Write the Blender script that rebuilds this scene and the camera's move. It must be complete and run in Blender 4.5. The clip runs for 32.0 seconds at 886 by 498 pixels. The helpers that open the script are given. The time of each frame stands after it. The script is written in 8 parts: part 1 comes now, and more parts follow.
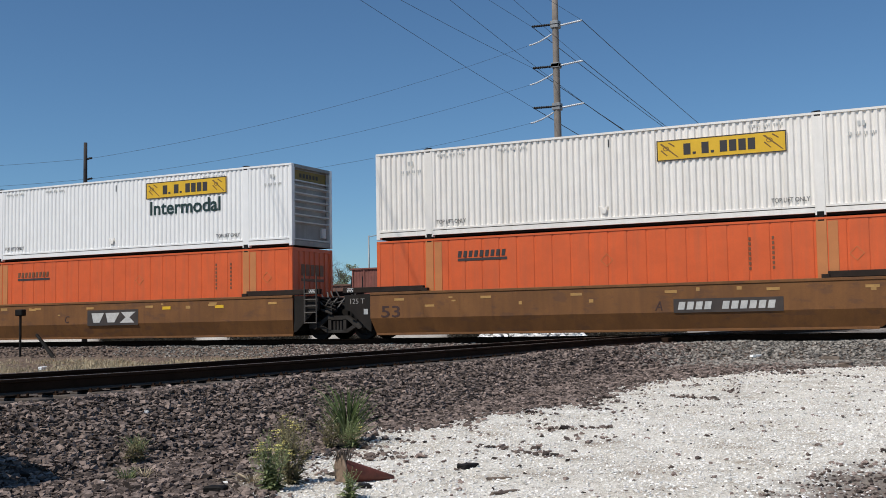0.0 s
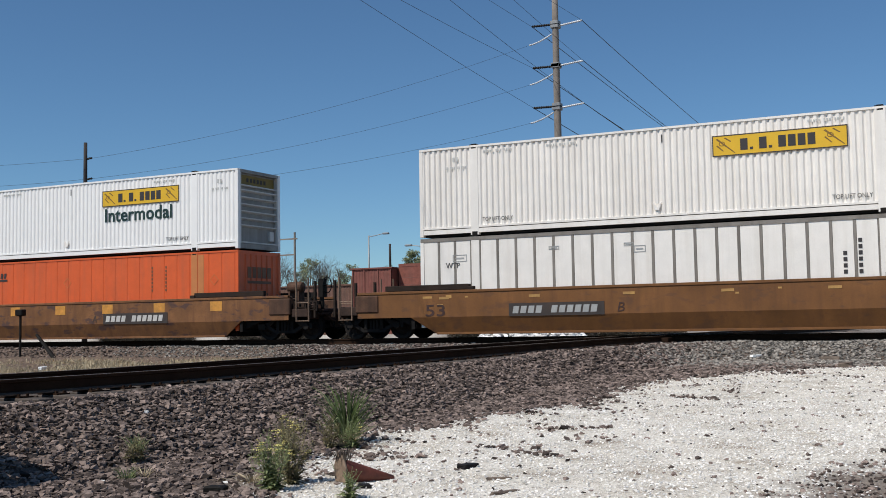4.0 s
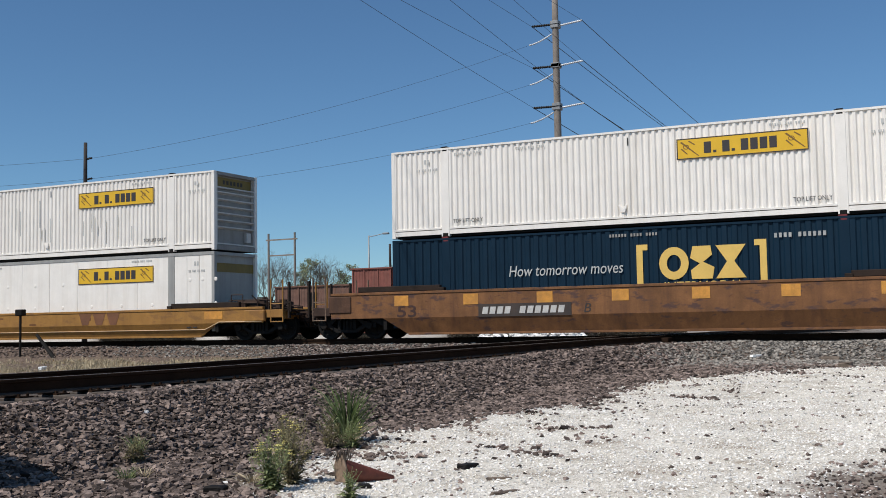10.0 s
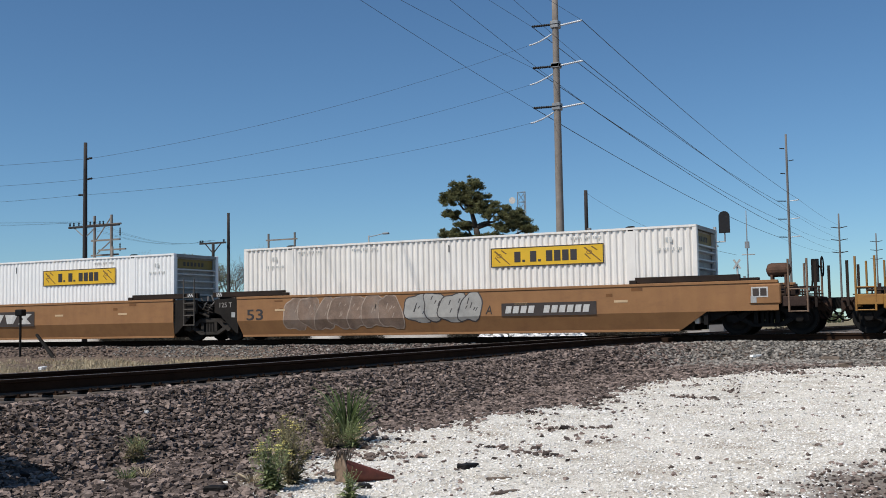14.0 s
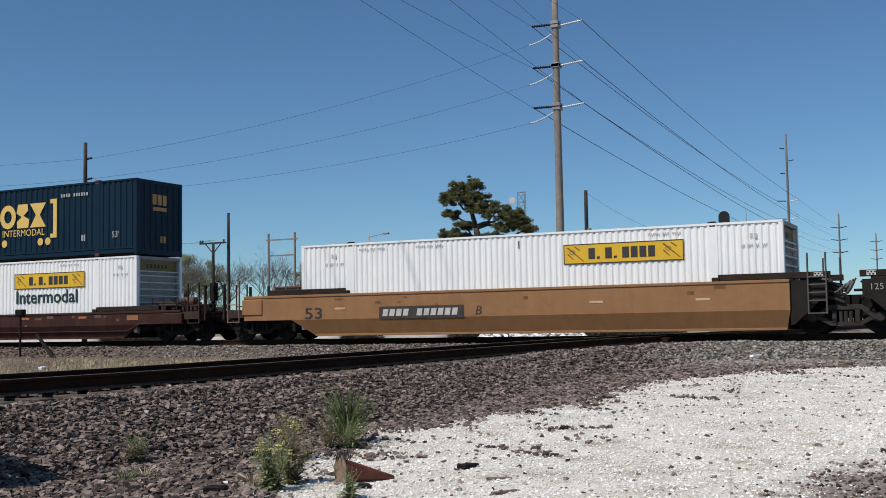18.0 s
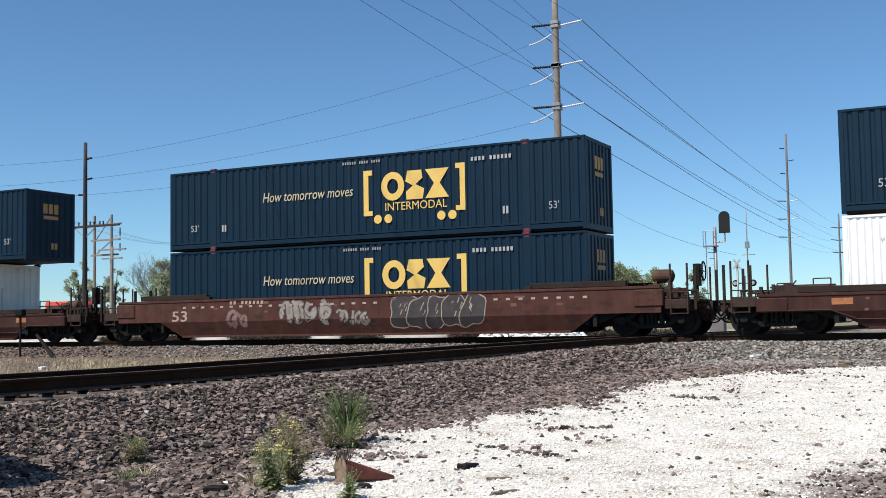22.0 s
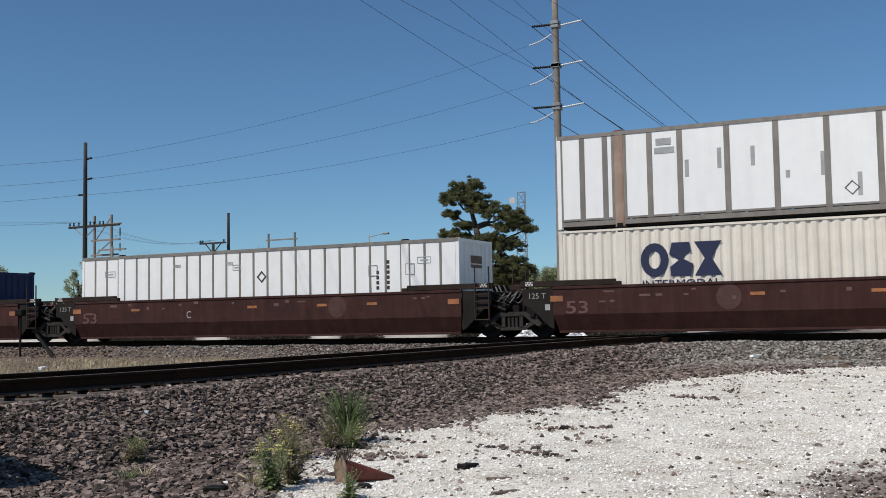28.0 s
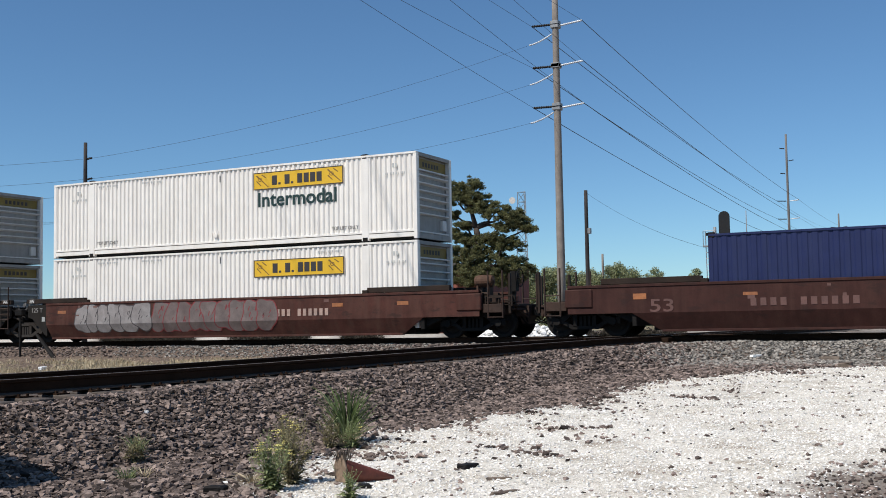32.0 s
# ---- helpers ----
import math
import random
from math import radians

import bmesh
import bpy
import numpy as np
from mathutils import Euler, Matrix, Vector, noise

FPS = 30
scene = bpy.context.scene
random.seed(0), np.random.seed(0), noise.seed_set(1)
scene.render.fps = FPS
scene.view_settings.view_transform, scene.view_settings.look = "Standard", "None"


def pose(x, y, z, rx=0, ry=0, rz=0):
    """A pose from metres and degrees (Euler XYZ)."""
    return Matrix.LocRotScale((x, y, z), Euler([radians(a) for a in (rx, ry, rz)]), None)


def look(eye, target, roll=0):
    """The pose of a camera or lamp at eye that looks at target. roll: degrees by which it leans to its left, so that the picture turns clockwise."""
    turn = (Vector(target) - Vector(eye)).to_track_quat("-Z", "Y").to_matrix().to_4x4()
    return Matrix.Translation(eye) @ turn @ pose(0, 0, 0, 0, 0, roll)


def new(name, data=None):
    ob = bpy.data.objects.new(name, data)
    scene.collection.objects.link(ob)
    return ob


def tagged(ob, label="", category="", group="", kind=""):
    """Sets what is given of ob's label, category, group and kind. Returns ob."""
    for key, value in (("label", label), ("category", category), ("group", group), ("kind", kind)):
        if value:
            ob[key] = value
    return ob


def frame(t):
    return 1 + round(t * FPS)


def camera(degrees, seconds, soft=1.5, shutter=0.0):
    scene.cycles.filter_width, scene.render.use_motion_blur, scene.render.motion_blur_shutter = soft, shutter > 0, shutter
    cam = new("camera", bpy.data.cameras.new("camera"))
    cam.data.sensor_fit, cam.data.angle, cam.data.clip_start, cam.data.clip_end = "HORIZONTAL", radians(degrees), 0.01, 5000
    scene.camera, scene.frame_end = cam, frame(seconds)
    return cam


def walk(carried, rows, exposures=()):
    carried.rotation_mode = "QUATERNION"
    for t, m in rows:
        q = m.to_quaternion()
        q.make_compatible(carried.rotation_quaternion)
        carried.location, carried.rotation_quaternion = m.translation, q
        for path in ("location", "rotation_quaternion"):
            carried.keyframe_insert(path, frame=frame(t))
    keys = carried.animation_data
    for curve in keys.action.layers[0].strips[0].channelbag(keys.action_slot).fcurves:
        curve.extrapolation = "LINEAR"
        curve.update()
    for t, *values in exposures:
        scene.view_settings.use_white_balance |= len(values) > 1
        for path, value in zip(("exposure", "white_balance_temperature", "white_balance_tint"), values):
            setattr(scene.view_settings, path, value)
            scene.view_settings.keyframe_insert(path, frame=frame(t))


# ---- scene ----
# The camera stands still beside a diamond crossing. Rails of the far track lie at z = 0, that track runs along x.
EYE = Vector((0, 0, 0.42))
cam = camera(43.45, 32.0, soft=0.9)
YAW, PITCH = radians(26.558), radians(3.915)
AHEAD = Vector((-math.sin(YAW) * math.cos(PITCH), math.cos(YAW) * math.cos(PITCH), math.sin(PITCH)))
VIEW = look(EYE, EYE + AHEAD * 10, -0.967)
# the clip's camera trims its exposure as bright and dark boxes pass
walk(cam, [(0, VIEW), (32, VIEW)], exposures=[(0, -0.12), (3, -0.09), (7, -0.14), (9, -0.12), (10, -0.06), (11, -0.06), (13, -0.2), (14, -0.06), (17, -0.13),
     (19, -0.1), (20, -0.05), (21, 0.16), (22, 0.38), (24, 0.42), (25, 0.24), (26.5, 0.0), (28, -0.14), (30, 0.0), (32, 0.14)])

# ---- light: clear spring noon, the sun high behind the camera's left shoulder ----
SUN_AZ, SUN_EL = radians(208), radians(52)      # azimuth clockwise from +y
world = bpy.data.worlds.new("world")
scene.world = world
world.use_nodes = True
wn = world.node_tree
sky = wn.nodes.new("ShaderNodeTexSky")
sky.sky_type, sky.sun_disc = "NISHITA", False
sky.sun_elevation, sky.sun_rotation = SUN_EL, SUN_AZ
sky.air_density, sky.dust_density, sky.ozone_density = 0.85, 0.1, 4.0
sky.altitude = 300
tone = wn.nodes.new("ShaderNodeMix")
tone.data_type, tone.blend_type = "RGBA", "MULTIPLY"
tone.inputs[0].default_value = 1.0
tone.inputs[7].default_value = (0.775, 1.0, 1.095, 1.0)
wn.links.new(sky.outputs[0], tone.inputs[6])
wn.links.new(tone.outputs[2], wn.nodes["Background"].inputs[0])
wn.nodes["Background"].inputs[1].default_value = 0.089
sun_data = bpy.data.lights.new("sun", "SUN")
sun_data.energy, sun_data.angle, sun_data.color = 4.2, radians(0.53), (1.0, 0.955, 0.88)
sun = new("sun", sun_data)
sun_to = Vector((math.sin(SUN_AZ) * math.cos(SUN_EL), math.cos(SUN_AZ) * math.cos(SUN_EL), math.sin(SUN_EL)))
sun.matrix_world = look(sun_to * 200, (0, 0, 0))


# ---- materials ----
def surface(name, col, rough=0.6, metal=0.0, vary=0.18, scale=2.0, dirt=None, amount=0.0, streak=False,
            bump=0.0, fine=40.0, island=0.0, loose=0.0, spec=0.5, blotch=None, worn=0.0):
    """Painted or raw surface: colour with broad stains, fine grain and relief."""
    m = bpy.data.materials.new(name)
    m.use_nodes = True
    t = m.node_tree
    n, link = t.nodes, t.links.new
    bsdf = n["Principled BSDF"]
    bsdf.inputs["Roughness"].default_value = rough
    bsdf.inputs["Metallic"].default_value = metal
    bsdf.inputs["Specular IOR Level"].default_value = spec
    co = n.new("ShaderNodeTexCoord")
    info = n.new("ShaderNodeObjectInfo")
    times = n.new("ShaderNodeMath")
    times.operation = "MULTIPLY"
    times.inputs[1].default_value = 40.0
    link(info.outputs["Random"], times.inputs[0])

    def grain(size, detail=4.0, squash=None):
        tex = n.new("ShaderNodeTexNoise")
        tex.noise_dimensions = "4D"
        tex.inputs["Scale"].default_value = size
        tex.inputs["Detail"].default_value = detail
        tex.inputs["Roughness"].default_value = 0.6
        link(times.outputs[0], tex.inputs["W"])
        if squash:
            mp = n.new("ShaderNodeMapping")
            mp.inputs["Scale"].default_value = squash
            link(co.outputs["Object"], mp.inputs[0])
            link(mp.outputs[0], tex.inputs["Vector"])
        else:
            link(co.outputs["Object"], tex.inputs["Vector"])
        return tex.outputs["Fac"]

    def span(fac, a, b, lo, hi):
        r = n.new("ShaderNodeMapRange")
        r.inputs["From Min"].default_value, r.inputs["From Max"].default_value = a, b
        r.inputs["To Min"].default_value, r.inputs["To Max"].default_value = lo, hi
        link(fac, r.inputs[0])
        return r.outputs[0]

    def blend(fac, a, b, mode="MIX"):
        mx = n.new("ShaderNodeMix")
        mx.data_type, mx.blend_type = "RGBA", mode
        for sock, val in ((mx.inputs[0], fac), (mx.inputs[6], a), (mx.inputs[7], b)):
            if isinstance(val, (float, int)):
                sock.default_value = val
            elif isinstance(val, tuple):
                sock.default_value = (*val, 1.0)
            else:
                link(val, sock)
        return mx.outputs[2]

    def grey(fac):
        cb = n.new("ShaderNodeCombineColor")
        for i in range(3):
            link(fac, cb.inputs[i])
        return cb.outputs[0]

    colour = blend(1.0, tuple(col), grey(span(grain(scale), 0.3, 0.7, 1 - vary, 1 + vary)), "MULTIPLY")
    colour = blend(1.0, colour, grey(span(grain(fine, 2.0), 0.3, 0.7, 1 - vary * 0.5, 1 + vary * 0.5)), "MULTIPLY")
    if island or loose:
        if island:
            geo = n.new("ShaderNodeNewGeometry")
            pick = geo.outputs["Random Per Island"]
            much = island
        else:
            pick, much = info.outputs["Random"], loose
        colour = blend(1.0, colour, grey(span(pick, 0.0, 1.0, 1 - much, 1 + much)), "MULTIPLY")
    if dirt:
        fac = span(grain(1.3, 6.0, (3.0, 3.0, 0.22) if streak else None), 0.46, 0.72, 0.0, amount)
        colour = blend(fac, colour, tuple(dirt))
    if blotch:
        # scuffed and rusted spots with ragged edges
        fac = span(grain(3.2, 9.0, (0.55, 0.55, 1.3)), 0.55, 0.62, 0.0, worn)
        colour = blend(fac, colour, tuple(blotch))
        fac = span(grain(11.0, 6.0, (0.6, 0.6, 1.0)), 0.60, 0.68, 0.0, worn * 0.8)
        colour = blend(fac, colour, tuple(blotch))
    link(colour, bsdf.inputs["Base Color"])
    if bump:
        b = n.new("ShaderNodeBump")
        b.inputs["Strength"].default_value = min(bump, 1.0)
        b.inputs["Distance"].default_value = 0.01
        link(grain(fine, 3.0), b.inputs["Height"])
        link(b.outputs[0], bsdf.inputs["Normal"])
    return m


DIRT = (0.09, 0.075, 0.06)
M = {
    "white": surface("white_paint", (0.845, 0.80, 0.74), 0.5, vary=0.05, dirt=(0.5, 0.43, 0.34), amount=0.25, streak=True),
    "clean_white": surface("fresh_white_paint", (0.87, 0.856, 0.834), 0.45, vary=0.03, dirt=(0.5, 0.46, 0.4), amount=0.12, streak=True),
    "cream": surface("aged_cream_paint", (0.77, 0.70, 0.60), 0.5, vary=0.06, dirt=(0.4, 0.3, 0.2), amount=0.3, streak=True),
    "matte_white": surface("chalky_white_paint", (0.76, 0.74, 0.68), 0.55, vary=0.06, dirt=(0.4, 0.3, 0.22), amount=0.3, streak=True),
    "orange": surface("orange_paint", (0.67, 0.108, 0.022), 0.5, vary=0.08, dirt=(0.3, 0.1, 0.05), amount=0.3, streak=True),
    "tan": surface("tan_post_paint", (0.52, 0.19, 0.06), 0.5, vary=0.08),
    "blue": surface("dark_blue_paint", (0.0045, 0.0200, 0.0385), 0.5, vary=0.1, dirt=(0.012, 0.03, 0.05), amount=0.3, streak=True, spec=0.16),
    "navy": surface("navy_paint", (0.014, 0.021, 0.078), 0.5, spec=0.3, vary=0.1, dirt=(0.05, 0.06, 0.1), amount=0.25, streak=True),
    "grey": surface("grey_end_paint", (0.33, 0.325, 0.31), 0.5, vary=0.08, dirt=DIRT, amount=0.3, streak=True),
    "rib": surface("bare_aluminium_post", (0.27, 0.235, 0.20), 0.45, 0.3, vary=0.15, dirt=DIRT, amount=0.5, streak=True),
    "dark": surface("dark_steel", (0.012, 0.011, 0.0105), 0.7, 0.0, vary=0.3, dirt=(0.035, 0.026, 0.02), amount=0.35, bump=0.2, spec=0.12),
    "black": surface("black_paint", (0.014, 0.014, 0.015), 0.6, vary=0.2, spec=0.25),
    "rubber": surface("black_rubber", (0.012, 0.012, 0.012), 0.8, spec=0.15),
    "yellow": surface("yellow_sign_paint", (0.72, 0.43, 0.02), 0.5, vary=0.06),
    "gold": surface("yellow_lettering", (0.73, 0.48, 0.12), 0.5, vary=0.08),
    "patch": surface("yellow_reflector", (0.60, 0.27, 0.045), 0.55, vary=0.2, scale=6, dirt=(0.2, 0.1, 0.05), amount=0.5),
    "patch_dim": surface("dirty_reflector", (0.36, 0.13, 0.045), 0.6, vary=0.25, scale=6, dirt=(0.1, 0.05, 0.035), amount=0.6),
    "dull_patch": surface("faded_reflector", (0.44, 0.24, 0.07), 0.6, vary=0.2, dirt=DIRT, amount=0.4),
    "letter_white": surface("white_lettering", (0.52, 0.50, 0.47), 0.55, vary=0.15, scale=5),
    "flourish": surface("brown_flourish_paint", (0.20, 0.105, 0.02), 0.6, vary=0.1),
    "letter_dark": surface("dark_lettering", (0.035, 0.03, 0.03), 0.6, vary=0.1),
    "plate_dark": surface("sooty_name_panel", (0.04, 0.03, 0.026), 0.65, vary=0.25, dirt=(0.1, 0.06, 0.04), amount=0.4),
    "faint": surface("faint_grey_print", (0.50, 0.50, 0.48), 0.6, vary=0.15),
    "print_dark": surface("worn_dark_print", (0.10, 0.095, 0.09), 0.6, vary=0.2),
    "post_rust": surface("rust_streaked_post", (0.34, 0.23, 0.17), 0.6, vary=0.25, dirt=(0.16, 0.07, 0.04), amount=0.8, streak=True),
    "letter_green": surface("dark_green_lettering", (0.010, 0.034, 0.030), 0.5, vary=0.05),
    "letter_navy": surface("navy_lettering", (0.018, 0.022, 0.06), 0.5, vary=0.05),
    "letter_blue": surface("blue_lettering", (0.022, 0.024, 0.17), 0.5, vary=0.08),
    "letter_brown": surface("faded_brown_lettering", (0.17, 0.07, 0.03), 0.6, vary=0.2),
    "letter_grey": surface("faded_grey_lettering", (0.36, 0.36, 0.35), 0.6, vary=0.2),
    "red": surface("red_casting_paint", (0.16, 0.016, 0.018), 0.6),
    "car_brown": surface("yellow_brown_car_paint", (0.185, 0.080, 0.026), 0.65, vary=0.22, scale=0.9, dirt=(0.095, 0.042, 0.022), amount=0.5, streak=True, spec=0.3, blotch=(0.085, 0.045, 0.032), worn=0.4),
    "car_worn": surface("rusty_yellow_car_paint", (0.195, 0.088, 0.035), 0.65, vary=0.28, scale=1.6, dirt=(0.09, 0.04, 0.024), amount=0.7, streak=True, spec=0.3, blotch=(0.075, 0.042, 0.038), worn=0.85),
    "car_yellow": surface("yellow_car_paint", (0.33, 0.165, 0.042), 0.6, vary=0.16, dirt=(0.16, 0.075, 0.03), amount=0.4, streak=True, spec=0.3, blotch=(0.14, 0.07, 0.035), worn=0.4),
    "car_tan": surface("tan_car_paint", (0.300, 0.150, 0.063), 0.6, vary=0.1, dirt=(0.2, 0.095, 0.048), amount=0.3, streak=True, spec=0.3, blotch=(0.2, 0.1, 0.05), worn=0.25),
    "car_red": surface("oxide_red_car_paint", (0.045, 0.0165, 0.013), 0.7, vary=0.25, dirt=(0.10, 0.048, 0.035), amount=0.35, streak=True, spec=0.2, blotch=(0.028, 0.014, 0.012), worn=0.6),
    "car_rust": surface("weathered_red_car_paint", (0.072, 0.026, 0.019), 0.7, vary=0.28, dirt=(0.10, 0.055, 0.04), amount=0.5, streak=True, spec=0.2, blotch=(0.034, 0.018, 0.015), worn=0.7),
    "steel": surface("rail_steel", (0.030, 0.017, 0.011), 0.85, 0.0, vary=0.25, dirt=(0.045, 0.027, 0.017), amount=0.5, bump=0.2, spec=0.05),
    "foot_lit": surface("lit_rail_foot", (0.105, 0.076, 0.056), 0.85, vary=0.3, scale=4, dirt=(0.07, 0.05, 0.04), amount=0.5, spec=0.2),
    "shiny": surface("worn_rail_head", (0.20, 0.175, 0.155), 0.5, 0.35, vary=0.15),
    "wheel": surface("wheel_steel", (0.009, 0.008, 0.0075), 0.7, 0.0, vary=0.25, dirt=(0.03, 0.02, 0.015), amount=0.4, spec=0.2),
    "tie": surface("weathered_tie_timber", (0.075, 0.06, 0.05), 0.85, vary=0.35, scale=4, bump=0.5, fine=25, loose=0.25),
    "pole": surface("weathered_pole_timber", (0.235, 0.2, 0.17), 0.85, vary=0.2, dirt=(0.13, 0.105, 0.09), amount=0.5, streak=True, bump=0.3),
    "grey_pole": surface("grey_distant_pole", (0.15, 0.14, 0.135), 0.85, vary=0.2),
    "dark_pole": surface("tarred_pole_timber", (0.030, 0.024, 0.022), 0.85, vary=0.3, bump=0.3),
    "galvanised": surface("galvanised_steel", (0.26, 0.265, 0.27), 0.55, 0.4, vary=0.15),
    "polymer": surface("grey_insulator", (0.55, 0.57, 0.6), 0.4, vary=0.08),
    "wire": surface("dark_cable", (0.035, 0.035, 0.04), 0.5, 0.3),
    "brick": surface("red_brick", (0.26, 0.085, 0.06), 0.85, vary=0.25, dirt=(0.12, 0.06, 0.05), amount=0.5, loose=0.2),
    "mortar": surface("brown_mortar", (0.2, 0.1, 0.08), 0.9, vary=0.25),
    "roofing": surface("grey_roofing", (0.3, 0.29, 0.28), 0.8, vary=0.2),
    "glass": surface("dark_window_glass", (0.02, 0.025, 0.03), 0.1, vary=0.1),
    "bark": surface("pine_bark", (0.055, 0.042, 0.034), 0.9, vary=0.3, bump=0.5, fine=12),
    "ballast": surface("dark_ballast_stone", (0.170, 0.130, 0.111), 0.9, vary=0.35, scale=14, fine=70, island=0.85, spec=0.2, bump=0.7),
    "grey_ballast": surface("grey_ballast_stone", (0.235, 0.212, 0.185), 0.85, vary=0.25, scale=9, fine=50, island=0.6),
    "pebble": surface("white_limestone_gravel", (0.86, 0.825, 0.775), 0.9, vary=0.1, scale=12, fine=70, island=0.22),
    "lime": surface("white_limestone_rubble", (0.80, 0.79, 0.77), 0.9, vary=0.15, island=0.25),
    "cone": surface("faded_rusty_cone", (0.135, 0.034, 0.019), 0.7, vary=0.3, scale=7, dirt=(0.09, 0.04, 0.03), amount=0.6),
    "cone_inside": surface("sun_bleached_cone_base", (0.20, 0.14, 0.095), 0.8, vary=0.35, scale=14),
    "petal": surface("yellow_petal", (0.80, 0.70, 0.22), 0.6),
    "straw": surface("dry_grass", (0.43, 0.35, 0.23), 0.8, vary=0.2, island=0.35),
    "timber": surface("grey_timber_scrap", (0.17, 0.13, 0.10), 0.85, vary=0.3, scale=8, bump=0.3),
    "paper": surface("white_litter", (0.82, 0.82, 0.8), 0.7),
    "spray": surface("silver_spray_paint", (0.36, 0.34, 0.31), 0.5, vary=0.15, scale=4),
    "spray_dark": surface("dark_spray_paint", (0.06, 0.05, 0.05), 0.6, vary=0.2),
    "tag_dull": surface("dull_brown_spray_fill", (0.205, 0.135, 0.095), 0.6, vary=0.35, scale=2.5, dirt=(0.30, 0.25, 0.21), amount=0.5),
    "tag_black": surface("faded_black_spray_fill", (0.04, 0.032, 0.032), 0.65, vary=0.35, scale=3, dirt=(0.09, 0.06, 0.05), amount=0.4),
    "tag_silver": surface("dull_silver_spray_fill", (0.27, 0.245, 0.235), 0.55, vary=0.3, scale=3, dirt=(0.12, 0.08, 0.07), amount=0.4),
    "tag_soft": surface("soft_grey_spray_line", (0.33, 0.25, 0.195), 0.6, vary=0.4, scale=3),
    "tag_grey": surface("dull_grey_spray_fill", (0.15, 0.115, 0.105), 0.6, vary=0.3, scale=3, dirt=(0.08, 0.04, 0.035), amount=0.5),
    "tag_red": surface("dark_red_spray_line", (0.20, 0.028, 0.03), 0.55, vary=0.25, scale=5),
    "tarp": surface("faded_red_tarpaulin", (0.6, 0.06, 0.05), 0.6, vary=0.1),
    "shed_rust": surface("rust_orange_shed_steel", (0.20, 0.066, 0.05), 0.8, vary=0.2, dirt=(0.12, 0.06, 0.04), amount=0.5, streak=True),
    "shed_brown": surface("dull_brown_shed_steel", (0.15, 0.078, 0.056), 0.85, vary=0.25, dirt=(0.05, 0.04, 0.035), amount=0.5, streak=True),
    "container_rust": surface("rusty_brown_steel", (0.22, 0.07, 0.05), 0.75, vary=0.25, dirt=(0.1, 0.05, 0.04), amount=0.5, streak=True),
}


def leaf_material(name, col, island=0.35):
    m = surface(name, col, 0.6, vary=0.15, island=island, spec=0.25)
    b = m.node_tree.nodes["Principled BSDF"]
    nt = m.node_tree
    through_leaf = nt.nodes.new("ShaderNodeBsdfTranslucent")
    nt.links.new(b.inputs["Base Color"].links[0].from_socket, through_leaf.inputs[0])
    both = nt.nodes.new("ShaderNodeMixShader")
    both.inputs[0].default_value = 0.4
    nt.links.new(b.outputs[0], both.inputs[1])
    nt.links.new(through_leaf.outputs[0], both.inputs[2])
    nt.links.new(both.outputs[0], nt.nodes["Material Output"].inputs[0])
    return m


M["needles"] = leaf_material("pine_needles", (0.165, 0.165, 0.075), 0.6)
# distant trees only: haze is put into the leaf colour as extra paleness
M["leaves"] = leaf_material("hazy_spring_leaves", (0.35, 0.385, 0.24), 0.35)
M["weed"] = leaf_material("weed_leaves", (0.29, 0.33, 0.16), 0.5)
M["blade"] = leaf_material("grass_blades", (0.13, 0.175, 0.065), 0.65)
M["hedge"] = leaf_material("hedge_leaves", (0.29, 0.305, 0.165), 0.45)
# near-black leaves for the filler strip that darkens the far bank
M["dark_filler"] = leaf_material("dark_filler_leaves", (0.06, 0.05, 0.035), 0.5)
M["twig"] = surface("bare_twigs", (0.125, 0.11, 0.095), 0.9, island=0.2)


# ---- mesh helpers ----
def box(bm, x0, x1, y0, y1, z0, z1):
    v = [bm.verts.new(p) for p in ((x0, y0, z0), (x1, y0, z0), (x1, y1, z0), (x0, y1, z0),
                                   (x0, y0, z1), (x1, y0, z1), (x1, y1, z1), (x0, y1, z1))]
    for f in ((3, 2, 1, 0), (4, 5, 6, 7), (0, 1, 5, 4), (1, 2, 6, 5), (2, 3, 7, 6), (3, 0, 4, 7)):
        bm.faces.new([v[i] for i in f])


def prism(bm, outline, x0, x1, axis="x"):
    """A closed outline drawn out between two planes."""
    def at(p, s):
        return {"x": (s, p[0], p[1]), "y": (p[0], s, p[1]), "z": (p[0], p[1], s)}[axis]
    a = [bm.verts.new(at(p, x0)) for p in outline]
    b = [bm.verts.new(at(p, x1)) for p in outline]
    k = len(outline)
    fs = [bm.faces.new(a), bm.faces.new(b)]
    for i in range(k):
        fs.append(bm.faces.new((a[i], a[(i + 1) % k], b[(i + 1) % k], b[i])))
    bmesh.ops.recalc_face_normals(bm, faces=fs)


def rod(bm, p, q, r0, r1=None, n=8):
    p, q = Vector(p), Vector(q)
    r1 = r0 if r1 is None else r1
    turn = (q - p).to_track_quat("Z", "Y")
    rings = [[bm.verts.new(c + turn @ Vector((r * math.cos(6.28319 * i / n), r * math.sin(6.28319 * i / n), 0)))
              for i in range(n)] for c, r in ((p, r0), (q, r1))]
    for i in range(n):
        bm.faces.new((rings[0][i], rings[0][(i + 1) % n], rings[1][(i + 1) % n], rings[1][i]))
    bm.faces.new(rings[0][::-1])
    bm.faces.new(rings[1])


